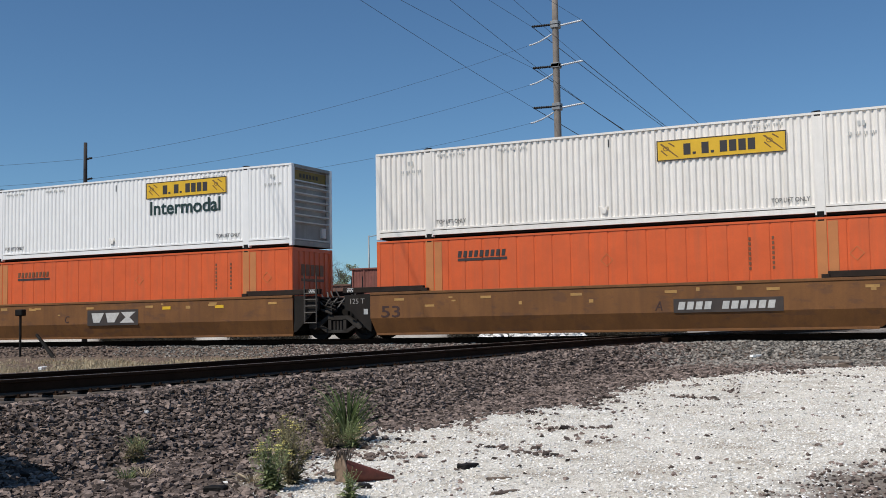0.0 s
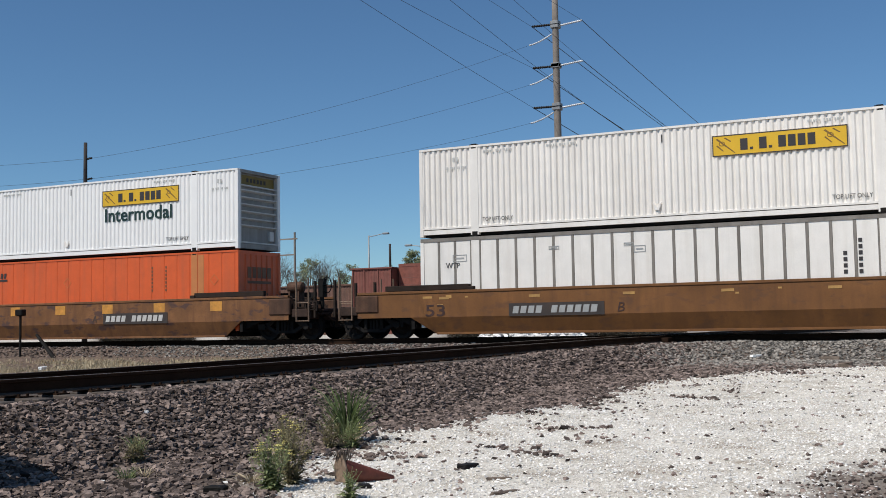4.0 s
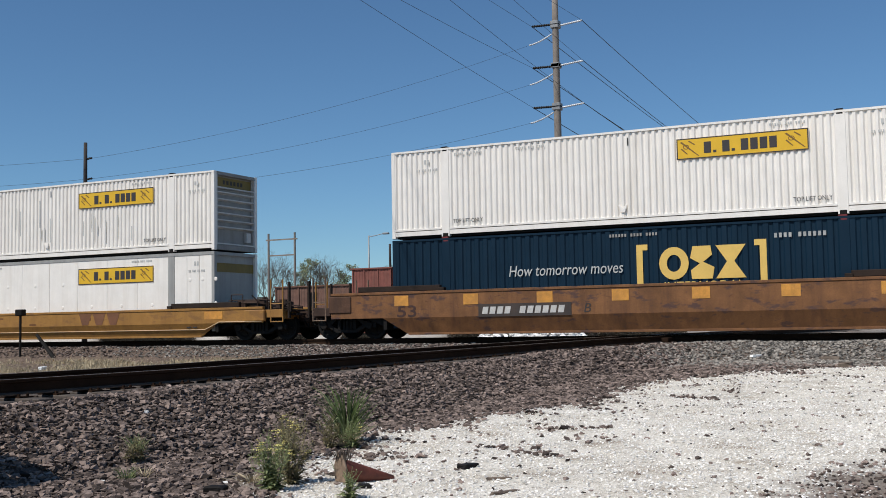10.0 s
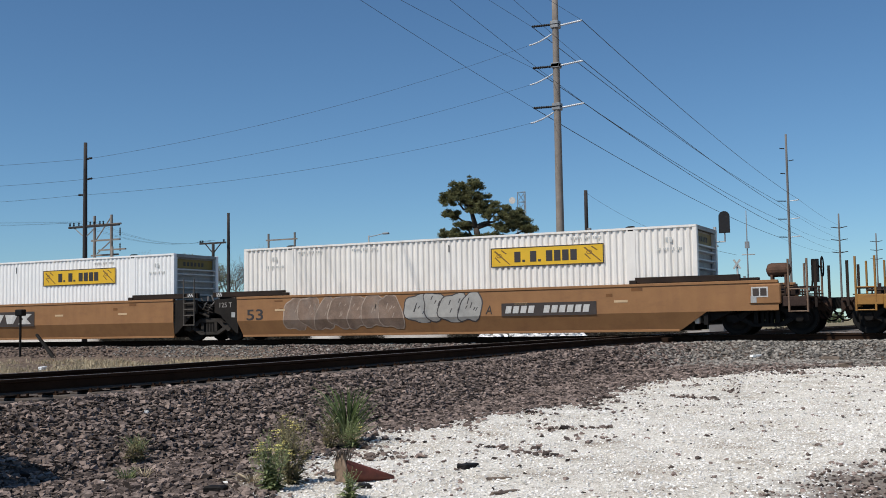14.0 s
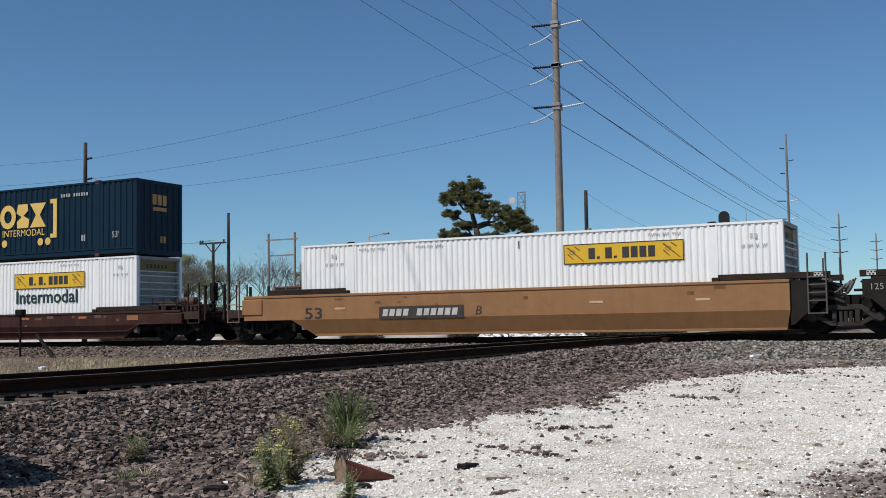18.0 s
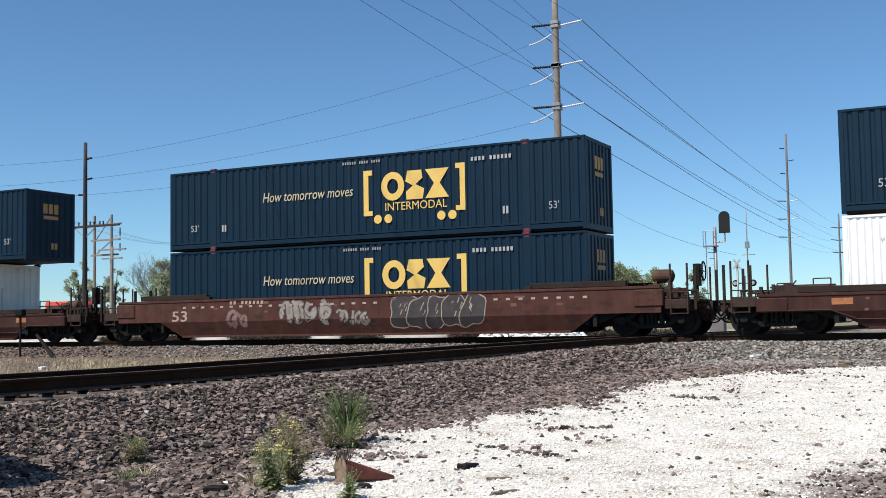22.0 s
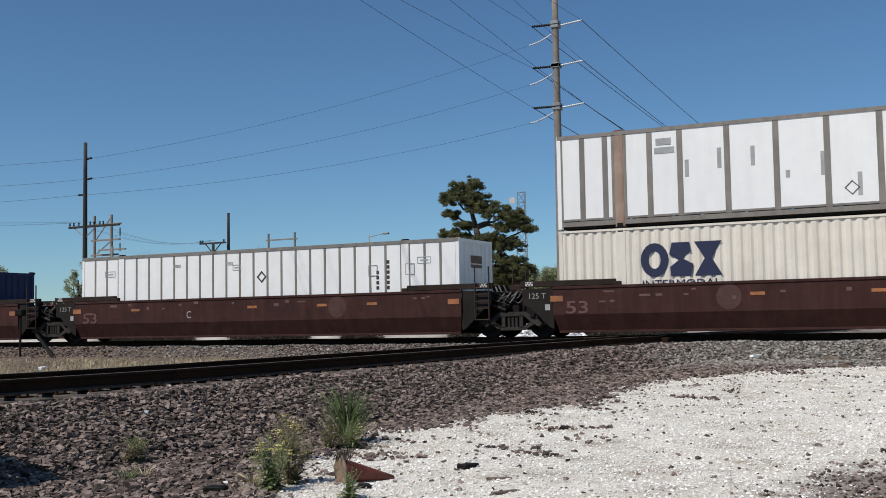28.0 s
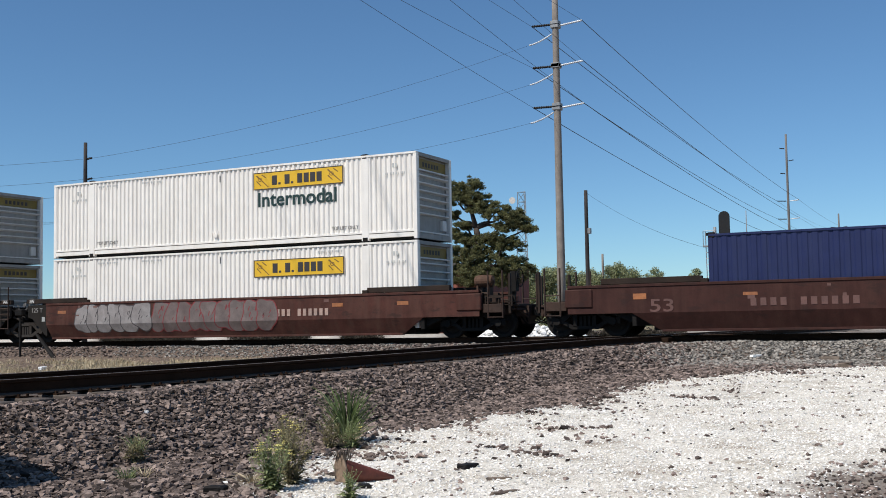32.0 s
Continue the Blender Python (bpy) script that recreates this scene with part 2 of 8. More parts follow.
def lathe(bm, rings, n=16, axis="y"):
    """Rings of (place along the axis, radius), closed at both ends."""
    loops = []
    for s, r in rings:
        ring = []
        for i in range(n):
            c, d = r * math.cos(6.28319 * i / n), r * math.sin(6.28319 * i / n)
            ring.append(bm.verts.new((c, s, d) if axis == "y" else ((s, c, d) if axis == "x" else (c, d, s))))
        loops.append(ring)
    fs = [bm.faces.new(loops[0]), bm.faces.new(loops[-1])]
    for a, b in zip(loops, loops[1:]):
        for i in range(n):
            fs.append(bm.faces.new((a[i], a[(i + 1) % n], b[(i + 1) % n], b[i])))
    bmesh.ops.recalc_face_normals(bm, faces=fs)


def mesh_from(bm, name, material, smooth=False, bevel=0.0):
    if bevel:
        bmesh.ops.bevel(bm, geom=list(bm.edges), offset=bevel, segments=1, affect="EDGES")
    me = bpy.data.meshes.new(name)
    bm.to_mesh(me)
    bm.free()
    me.materials.append(material)
    if smooth:
        me.polygons.foreach_set("use_smooth", [True] * len(me.polygons))
    return me


def piece(name, me, parent, m=None, label=""):
    """A part: a mesh object of its own under a thing or under a part."""
    ob = new(name, me)
    ob.parent = parent
    if m is not None:
        ob.matrix_basis = m
    if label:
        tagged(ob, label)
    if name in ("small_print", "number_marking", "name_marking", "upright_marking", "end_marking", "stencil", "graffiti", "graffiti_outline", "air_hose"):
        tagged(ob, kind="stuff")
    return ob


def part(name, bm, material, parent, label="", smooth=False, bevel=0.0):
    return piece(name, mesh_from(bm, name, material, smooth, bevel), parent, None, label)


def thing(name, place, label, category, group="", kind=""):
    ob = new(name)
    ob.empty_display_size = 0.3
    ob.matrix_basis = place if isinstance(place, Matrix) else Matrix.Translation(place)
    return tagged(ob, label, category, group, kind)


CACHE = {}


def cached(key, make):
    if key not in CACHE:
        CACHE[key] = make()
    return CACHE[key]


def boxes(name, material, *spans, bevel=0.0):
    bm = bmesh.new()
    for s in spans:
        box(bm, *s)
    return mesh_from(bm, name, material, bevel=bevel)


def wording(text, width, height, material, bold=0.0, shear=0.0):
    """Letters as thin solid shapes, facing -y, lower left corner at the origin."""
    def make():
        cu = bpy.data.curves.new("lettering", "FONT")
        cu.body, cu.size, cu.extrude, cu.offset, cu.shear = text, 1.0, 0.004, bold, shear
        cu.resolution_u = 3
        tmp = bpy.data.objects.new("lettering", cu)
        scene.collection.objects.link(tmp)
        bpy.context.view_layer.update()
        me = bpy.data.meshes.new_from_object(tmp.evaluated_get(bpy.context.evaluated_depsgraph_get()))
        bpy.data.objects.remove(tmp)
        co = np.empty(len(me.vertices) * 3)
        me.vertices.foreach_get("co", co)
        co = co.reshape(-1, 3)
        lo, hi = co.min(0), co.max(0)
        flat = np.empty_like(co)
        flat[:, 0] = (co[:, 0] - lo[0]) / (hi[0] - lo[0]) * width
        flat[:, 1] = -co[:, 2]
        flat[:, 2] = (co[:, 1] - lo[1]) / (hi[1] - lo[1]) * height
        me.vertices.foreach_set("co", flat.ravel())
        me.materials.clear()
        me.materials.append(material)
        me.update()
        return me
    return cached(("word", text, width, height, material.name, bold, shear), make)


def bars(pattern, width, height, material, deep=0.006, slant=0.0, wide=0.6):
    """Plain bars the size of characters: one bar for each mark of the pattern, a gap for each blank."""
    def make():
        bm = bmesh.new()
        step = width / len(pattern)
        for i, c in enumerate(pattern):
            if c != " ":
                top = height if c != "." else height * 0.22
                w = wide if c != "." else 0.35
                lean = slant * top
                prism(bm, [(i * step, 0), ((i + w) * step, 0), ((i + w) * step + lean, top), (i * step + lean, top)], -deep, 0, "y")
        return mesh_from(bm, "lettering_bars", material)
    return cached(("bars", pattern, width, height, material.name, slant, wide), make)
# ---- ground and tracks ----
def smooth(a, b, v):
    t = np.clip((v - a) / (b - a), 0, 1)
    return t * t * (3 - 2 * t)


def near_rail_x(y):
    return -10.88 + 0.0628 * y


COS_B = 1 / math.hypot(1, 0.0628)


def rail_level(y):
    """Height of the crossing track's rail heads."""
    return np.clip(-0.06 + 0.0074 * (y - 20), -0.2, 0.0)


def ground_z(x, y):
    base = -1.0 + 0.3 * smooth(7, 27, y) + 0.1 * smooth(36, 60, y) + 0.33 * smooth(63, 70, y) * smooth(112, 84, y)
    d = np.abs((x - near_rail_x(y)) * COS_B + 0.755)
    bank_b = rail_level(y) - 0.232 - 0.42 * np.maximum(d - 1.55, 0)
    e = np.abs(y - TRACK_LINE)
    bank_a = -0.22 - 0.40 * np.maximum(e - 1.6, 0)
    z = np.maximum(base, np.maximum(bank_a, bank_b))
    return z + 0.02 * np.sin(x * 1.7 + 0.6 * y) * np.cos(y * 1.3 - x * 0.4) + 0.012 * np.sin(5.1 * x) * np.sin(4.3 * y + x)


TRACK_LINE = 33.375


def gravel_edge(y):
    """x where the white gravel lot begins."""
    ys = [-200, 4, 8, 8.7, 11.7, 13.5, 15, 17, 19.5, 21.5, 24.4, 26.6, 28, 29.2, 30.4]
    xs = [-4, -4.2, -5.8, -6.35, -7.3, -7.2, -6.7, -6.1, -6.7, -6.4, -5.4, -4.0, -2.4, 0.8, 40]
    return np.interp(y, ys, xs)


def noise2(x, y, s):
    return np.sin(x * 2.1 * s + 1.3 * np.sin(y * 1.7 * s)) * np.cos(y * 2.6 * s + np.sin(x * 1.1 * s)) * 0.5


def white_share(x, y):
    e = gravel_edge(y) + 0.45 * noise2(x, y, 1.0) + 0.3 * noise2(x + 5, y, 3.1)
    v = smooth(-0.6, 0.75, x - e) * smooth(31.0, 30.2, y)
    bare = smooth(1.1, 0.35, np.hypot((x + 0.95) / 0.9, (y - 9.6) / 2.1) + 0.5 * noise2(x, y, 3.0))
    worn = smooth(0.28, 0.42, noise2(x * 0.8, y * 0.8 + 2, 1.3) + 0.3 * noise2(x, y, 4.0)) * smooth(4.5, 2.5, x - e)
    v = v * (1 - 0.8 * bare) * (1 - 0.2 * worn)
    ratio = x / np.maximum(y, 1.0)
    near_far = smooth(36.5, 38.5, y) * smooth(-60, -40, x) * smooth(62, 50, y) * (1 - 0.85 * smooth(-0.95, -0.88, ratio) * smooth(-0.60, -0.68, ratio))
    # pale gravel drives that cross the dark soil beyond the tracks
    drives = np.interp(ratio, [-1.2, -0.98, -0.95, -0.82, -0.81, -0.775, -0.765, -0.665, -0.655, -0.63, -0.62, -0.575, -0.565, -0.505, -0.49, -0.26, -0.25, -0.19, -0.18, -0.145, -0.13, 0.5],
                       [1, 1, 0, 0, 1, 1, 0, 0, 1, 1, 0, 0, 0.7, 0.7, 0, 0, 1, 1, 0.15, 0.15, 0.7, 0.7])
    far = np.maximum(near_far, smooth(55, 62, y) * smooth(125, 112, y) * smooth(-170, -140, x) * drives)
    return np.maximum(v, far * (0.9 - 0.45 * smooth(-30, -20, x)))


def grass_share(x, y):
    v = smooth(-12, -20, x) * smooth(17, 21, y) * smooth(31.2, 29.6, y) * (0.06 + 0.94 * smooth(-0.02, 0.16, noise2(x * 0.45, y * 0.28, 1.0) + 0.35 * noise2(x, y, 1.7)))
    return np.maximum(v, smooth(112, 130, y) + smooth(-110, -140, x) + smooth(40, 60, x))


def build_ground():
    xs = np.unique(np.concatenate([[-3000, -1500, -800, -400, -250, -170, -130], np.arange(-110, -34, 0.8), np.arange(-34, -16, 0.5),
                                   np.arange(-16, 1.6, 0.14), np.arange(1.6, 12, 0.8), [14, 18, 24, 32, 45, 70, 120, 250, 600, 1500, 3000]]))
    ys = np.unique(np.concatenate([[-3000, -1000, -300, -100, -40, -15, -5, 0, 2.5, 4], np.arange(5, 33, 0.14), np.arange(33, 40, 0.4), np.arange(40, 56, 3), np.arange(56, 80, 1.0),
                                   [85, 95, 110, 130, 160, 200, 260, 400, 700, 1500, 3000]]))
    X, Y = np.meshgrid(xs, ys)
    Z = ground_z(X, Y)
    n, k = len(ys), len(xs)
    me = bpy.data.meshes.new("ground")
    i = np.arange((n - 1) * k).reshape(n - 1, k)[:, :-1].ravel()
    faces = np.stack([i, i + 1, i + k + 1, i + k], 1)
    me.from_pydata(np.stack([X, Y, Z], -1).reshape(-1, 3).tolist(), [], faces.tolist())
    for name, fn in (("white_share", white_share), ("grass_share", grass_share)):
        a = me.attributes.new(name, "FLOAT", "POINT")
        a.data.foreach_set("value", np.clip(fn(X, Y), 0, 1).ravel().astype(np.float32))
    me.polygons.foreach_set("use_smooth", [True] * len(me.polygons))
    m = bpy.data.materials.new("ground")
    m.use_nodes = True
    t = m.node_tree
    nd, link = t.nodes, t.links.new
    bsdf = nd["Principled BSDF"]
    bsdf.inputs["Roughness"].default_value = 0.92
    bsdf.inputs["Specular IOR Level"].default_value = 0.2
    co = nd.new("ShaderNodeNewGeometry")

    def tex(scale, detail=5.0):
        q = nd.new("ShaderNodeTexNoise")
        q.inputs["Scale"].default_value, q.inputs["Detail"].default_value = scale, detail
        q.inputs["Roughness"].default_value = 0.65
        link(co.outputs["Position"], q.inputs["Vector"])
        return q.outputs["Fac"]

    def ramp(fac, *stops):
        r = nd.new("ShaderNodeValToRGB")
        while len(r.color_ramp.elements) < len(stops):
            r.color_ramp.elements.new(0.5)
        for e, (p, c) in zip(r.color_ramp.elements, stops):
            e.position, e.color = p, (*c, 1)
        link(fac, r.inputs[0])
        return r.outputs[0]

    def mixed(fac, a, b):
        q = nd.new("ShaderNodeMix")
        q.data_type = "RGBA"
        link(fac, q.inputs[0]), link(a, q.inputs[6]), link(b, q.inputs[7])
        return q.outputs[2]

    def share(name):
        q = nd.new("ShaderNodeAttribute")
        q.attribute_name = name
        return q.outputs["Fac"]
    vor = nd.new("ShaderNodeTexVoronoi")
    vor.inputs["Scale"].default_value = 45
    link(co.outputs["Position"], vor.inputs["Vector"])
    bw = nd.new("ShaderNodeRGBToBW")
    link(vor.outputs["Color"], bw.inputs[0])
    soil = ramp(tex(7), (0.3, (0.075, 0.055, 0.044)), (0.55, (0.15, 0.11, 0.088)), (0.75, (0.24, 0.18, 0.14)))
    chips = ramp(bw.outputs[0], (0.07, (0.34, 0.31, 0.27)), (0.24, (0.68, 0.645, 0.59)), (0.6, (0.82, 0.79, 0.73)), (0.9, (0.9, 0.87, 0.82)))
    patchy = ramp(tex(1.5, 7), (0.31, (0.50, 0.43, 0.36)), (0.44, (0.84, 0.80, 0.745)), (0.6, (0.98, 0.955, 0.92)))
    lot = nd.new("ShaderNodeMix")
    lot.data_type, lot.blend_type = "RGBA", "MULTIPLY"
    lot.inputs[0].default_value = 1.0
    link(chips, lot.inputs[6]), link(patchy, lot.inputs[7])
    grass = ramp(tex(3.5), (0.3, (0.13, 0.105, 0.06)), (0.5, (0.25, 0.205, 0.125)), (0.7, (0.37, 0.31, 0.215)))
    colour = mixed(share("white_share"), mixed(share("grass_share"), soil, grass), lot.outputs[2])
    link(colour, bsdf.inputs["Base Color"])
    b = nd.new("ShaderNodeBump")
    b.inputs["Strength"].default_value, b.inputs["Distance"].default_value = 0.8, 0.02
    link(vor.outputs["Distance"], b.inputs["Height"])
    link(b.outputs[0], bsdf.inputs["Normal"])
    me.materials.append(m)
    tagged(new("ground", me), "gravel yard and dark ballast ground round the crossing tracks", "ground", kind="structure")


build_ground()

# rubble: real stones, joined
ICO = bmesh.new()
bmesh.ops.create_icosphere(ICO, subdivisions=1, radius=1.0)
ICO_V = np.array([v.co[:] for v in ICO.verts])
ICO_F = np.array([[v.index for v in f.verts] for f in ICO.faces])
ICO.free()
BLK_V = np.array([(a, b, c) for a in (-0.8, 0.8) for b in (-0.8, 0.8) for c in (-0.8, 0.8)], float)
BLK_F = np.array([(0, 1, 3), (0, 3, 2), (4, 6, 7), (4, 7, 5), (0, 4, 5), (0, 5, 1), (2, 3, 7), (2, 7, 6), (0, 2, 6), (0, 6, 4), (1, 5, 7), (1, 7, 3)])
OCT_V = np.array([(1, 0, 0), (-1, 0, 0), (0, 1, 0), (0, -1, 0), (0, 0, 1), (0, 0, -1)], float)
OCT_F = np.array([(0, 2, 4), (2, 1, 4), (1, 3, 4), (3, 0, 4), (2, 0, 5), (1, 2, 5), (3, 1, 5), (0, 3, 5)])


def stones(name, label, category, xyz, size, material, shape="ico", seed=1, flat=0.6):
    rng = np.random.default_rng(seed)
    V, Fc = {"ico": (ICO_V, ICO_F), "blk": (BLK_V, BLK_F), "oct": (OCT_V, OCT_F)}[shape]
    n = len(xyz)
    q = rng.normal(size=(n, 4))
    q /= np.linalg.norm(q, axis=1, keepdims=True)
    w, x, y, z = q.T
    R = np.stack([1 - 2 * (y * y + z * z), 2 * (x * y - z * w), 2 * (x * z + y * w), 2 * (x * y + z * w), 1 - 2 * (x * x + z * z), 2 * (y * z - x * w),
                  2 * (x * z - y * w), 2 * (y * z + x * w), 1 - 2 * (x * x + y * y)], 1).reshape(n, 3, 3)
    jit = V[None] + rng.uniform(-0.42, 0.42, (n, len(V), 3))
    jit *= rng.uniform(0.5, 1.3, (n, 1, 3))
    p = np.einsum("nij,nvj->nvi", R, jit) * size[:, None, None]
    p[:, :, 2] *= flat
    p += xyz[:, None, :]
    me = bpy.data.meshes.new(name)
    nv, nf = n * len(V), n * len(Fc)
    me.vertices.add(nv)
    me.vertices.foreach_set("co", p.reshape(-1).astype(np.float32))
    idx = (Fc[None] + (np.arange(n) * len(V))[:, None, None]).reshape(-1)
    me.loops.add(nf * 3)
    me.loops.foreach_set("vertex_index", idx.astype(np.int32))
    me.polygons.add(nf)
    me.polygons.foreach_set("loop_start", (np.arange(nf) * 3).astype(np.int32))
    me.polygons.foreach_set("loop_total", np.full(nf, 3, np.int32))
    me.update(calc_edges=True)
    me.polygons.foreach_set("use_smooth", np.zeros(nf, bool))
    me.materials.append(material)
    return tagged(new(name, me), label, category, kind="stuff")


def scatter(x0, x1, y0, y1, step, seed, keep):
    rng = np.random.default_rng(seed)
    gx, gy = np.meshgrid(np.arange(x0, x1, step), np.arange(y0, y1, step))
    gx = gx.ravel() + rng.uniform(-0.55, 0.55, gx.size) * step
    gy = gy.ravel() + rng.uniform(-0.55, 0.55, gy.size) * step
    ok = keep(gx, gy, rng)
    return gx[ok], gy[ok], rng


def clear_of_ties(x, y, g):
    d = np.abs((x - near_rail_x(y)) * COS_B + 0.755)
    return ((d > 1.38) | (g.random(x.size) < 0.45)) & (np.abs(d - 0.86) > 0.27)


def off_soil(x, y, g):
    """Thin cover on the brown soil round the weeds."""
    d = np.minimum(np.hypot(x + 6.35, (y - 8.45) * 0.8), np.hypot(x + 6.9, (y - 9.6) * 0.9))
    return g.random(x.size) < 0.25 + 0.75 * smooth(0.35, 0.95, d + 0.25 * noise2(x, y, 4.0))


def in_view(x, y):
    """The wedge of ground that the yard's edge and the tracks enclose before the camera."""
    return (x > -1.13 * y - 1.0) & (x < -0.06 * y + 0.8)


def lay(name, label, cat, x, y, rng, lo, hi, material, shape, seed, sink=0.15, power=1.0):
    size = lo + (hi - lo) * rng.random(len(x)) ** power
    z = ground_z(x, y) + size * (0.55 - sink)
    stones(name, label, cat, np.stack([x, y, z], 1), size, material, shape, seed)


x, y, r = scatter(-17, -4, 5.5, 22, 0.0435, 11, lambda a, b, g: in_view(a, b) & clear_of_ties(a, b, g) & off_soil(a, b, g) & (g.random(a.size) > white_share(a, b) * 1.02) & (g.random(a.size) > grass_share(a, b) * 0.8))
lay("ballast", "dark grey-brown crushed ballast stones beside the track", "ballast", x, y, r, 0.012, 0.042, M["ballast"], "blk", 12, power=1.3)
x, y, r = scatter(-22, -2, 22, 31.9, 0.066, 13, lambda a, b, g: in_view(a, b) & (g.random(a.size) > white_share(a, b) * 1.05) & (g.random(a.size) > grass_share(a, b) * 0.9) & ((a < -9.5 + 0.2 * (b - 22) + g.normal(size=a.size) * 0.7) | (b < 28.3 + g.normal(size=a.size) * 0.8)))
lay("ballast", "dark grey-brown crushed ballast stones between the tracks", "ballast", x, y, r, 0.018, 0.054, M["ballast"], "blk", 14, power=1.2)
x, y, r = scatter(-12, 1.5, 22, 32.0, 0.07, 15, lambda a, b, g: in_view(a, b) & (g.random(a.size) > white_share(a, b) * 1.05) & (a > -9.5 + 0.2 * (b - 22) + g.normal(size=a.size) * 0.7) & (b > 27.5 + g.normal(size=a.size) * 1.2))
lay("ballast", "pale grey crushed ballast stones along the far track", "ballast", x, y, r, 0.022, 0.056, M["grey_ballast"], "blk", 16, power=1.2)
x, y, r = scatter(-55, 3, 31.0, 36.5, 0.105, 17, lambda a, b, g: a > -29 + g.normal(size=a.size) * 1.5)
lay("ballast", "grey crushed ballast stones under the far track", "ballast", x, y, r, 0.02, 0.05, M["grey_ballast"], "blk", 18)
x, y, r = scatter(-55, -24, 31.0, 36.5, 0.13, 27, lambda a, b, g: a < -29 + g.normal(size=a.size) * 1.5)
lay("ballast", "brown crushed ballast stones under the far track", "ballast", x, y, r, 0.03, 0.06, M["ballast"], "blk", 28)
x, y, r = scatter(-9, 1.5, 6.5, 18, 0.04, 19, lambda a, b, g: in_view(a, b) & (g.random(a.size) < white_share(a, b) * 0.8))
lay("gravel", "small white limestone gravel of the yard", "gravel", x, y, r, 0.006, 0.021, M["pebble"], "oct", 20, power=2.4)
x, y, r = scatter(-8, 1.5, 18, 30.5, 0.085, 21, lambda a, b, g: in_view(a, b) & (g.random(a.size) < white_share(a, b) * 0.8))
lay("gravel", "small white limestone gravel of the yard", "gravel", x, y, r, 0.01, 0.028, M["pebble"], "oct", 22, power=2.2)
x, y, r = scatter(-9, 1.5, 6.5, 30, 0.10, 23, lambda a, b, g: in_view(a, b) & (g.random(a.size) < (0.08 + 0.38 * smooth(3.2, 0.2, a - gravel_edge(b)) * smooth(-0.25, 0.2, noise2(a, b * 0.6, 1.9))) * white_share(a, b)))
lay("stray_stones", "dark stray ballast stones lying on the white gravel", "stones", x, y, r, 0.007, 0.030, M["ballast"], "blk", 24, power=2.2)
x, y, r = scatter(-3.2, 0.6, 7.0, 12.5, 0.05, 29, lambda a, b, g: in_view(a, b) & (g.random(a.size) < (1 - white_share(a, b)) * 0.7))
lay("stray_stones", "brown stones and clods on worn bare soil", "stones", x, y, r, 0.006, 0.026, M["ballast"], "blk", 30, power=1.8)


# rails and ties
RAIL = [(-0.094, 0.0), (0.094, 0.0), (0.094, 0.012), (0.068, 0.012), (0.02, 0.03), (0.009, 0.045), (0.009, 0.13), (0.037, 0.145), (0.037, 0.175), (0.03, 0.182),
        (-0.03, 0.182), (-0.037, 0.175), (-0.037, 0.145), (-0.009, 0.13), (-0.009, 0.045), (-0.02, 0.03), (-0.068, 0.012), (-0.094, 0.012)]


def rail_bar(name, parent, a, b, za, zb):
    """A rail from a to b (x, y), its head at the given heights."""
    a, b = Vector((*a, za)), Vector((*b, zb))
    d = (b - a).normalized()
    side = Vector((-d.y, d.x, 0)).normalized()
    bm = bmesh.new()
    ends = [[bm.verts.new(p + side * u + Vector((0, 0, w - 0.182))) for u, w in RAIL] for p in (a, b)]
    fs = [bm.faces.new(ends[0]), bm.faces.new(ends[1])]
    k = len(RAIL)
    for i in range(k):
        fs.append(bm.faces.new((ends[0][i], ends[0][(i + 1) % k], ends[1][(i + 1) % k], ends[1][i])))
    bmesh.ops.recalc_face_normals(bm, faces=fs)
    ob = part(name, bm, M["steel"], parent)
    ob.data.materials.append(M["shiny"])
    ob.data.materials.append(M["foot_lit"])
    for f in ob.data.polygons:
        if f.normal.z > 0.9 and f.center.z > min(za, zb) - 0.01:
            f.material_index = 1
        # near track's foot faces: their lit edge put in as a paler colour
        elif parent is not far_track and len(f.vertices) == 4 and (f.normal.z > 0.85 or abs(f.normal.z) < 0.1 and max(ob.data.vertices[i].co.z for i in f.vertices) < max(za, zb) - 0.165):
            f.material_index = 2
    return ob


def tie_mesh():
    bm = bmesh.new()
    box(bm, -0.115, 0.115, -1.3, 1.3, -0.17, 0.0)
    return mesh_from(bm, "tie", M["tie"], bevel=0.012)


def plate_mesh():
    bm = bmesh.new()
    box(bm, -0.10, 0.10, -0.17, 0.17, 0, 0.018)
    for sx in (-0.06, 0.06):
        for sy in (-0.11, 0.11):
            box(bm, sx - 0.013, sx + 0.013, sy - 0.013, sy + 0.013, 0.018, 0.045)
    return mesh_from(bm, "tie_plate", M["steel"])


TIE, PLATE = tie_mesh(), plate_mesh()
far_track = thing("railway_track", (0, 0, 0), "straight railway track with dark rails on timber ties", "railway track", kind="structure")
near_track = thing("railway_track", (0, 0, 0), "crossing railway track with rusty dark rails on timber ties", "railway track", kind="structure")
GAUGE = 0.7525
for s in (-1, 1):
    rail_bar("rail", far_track, (-420, TRACK_LINE + s * GAUGE), (160, TRACK_LINE + s * GAUGE), 0.0, 0.0)


def on_b(y, off):
    """Point of the crossing track, off metres to the camera's side of its near rail."""
    return (near_rail_x(y) + off * COS_B, y - off * 0.0628 * COS_B)


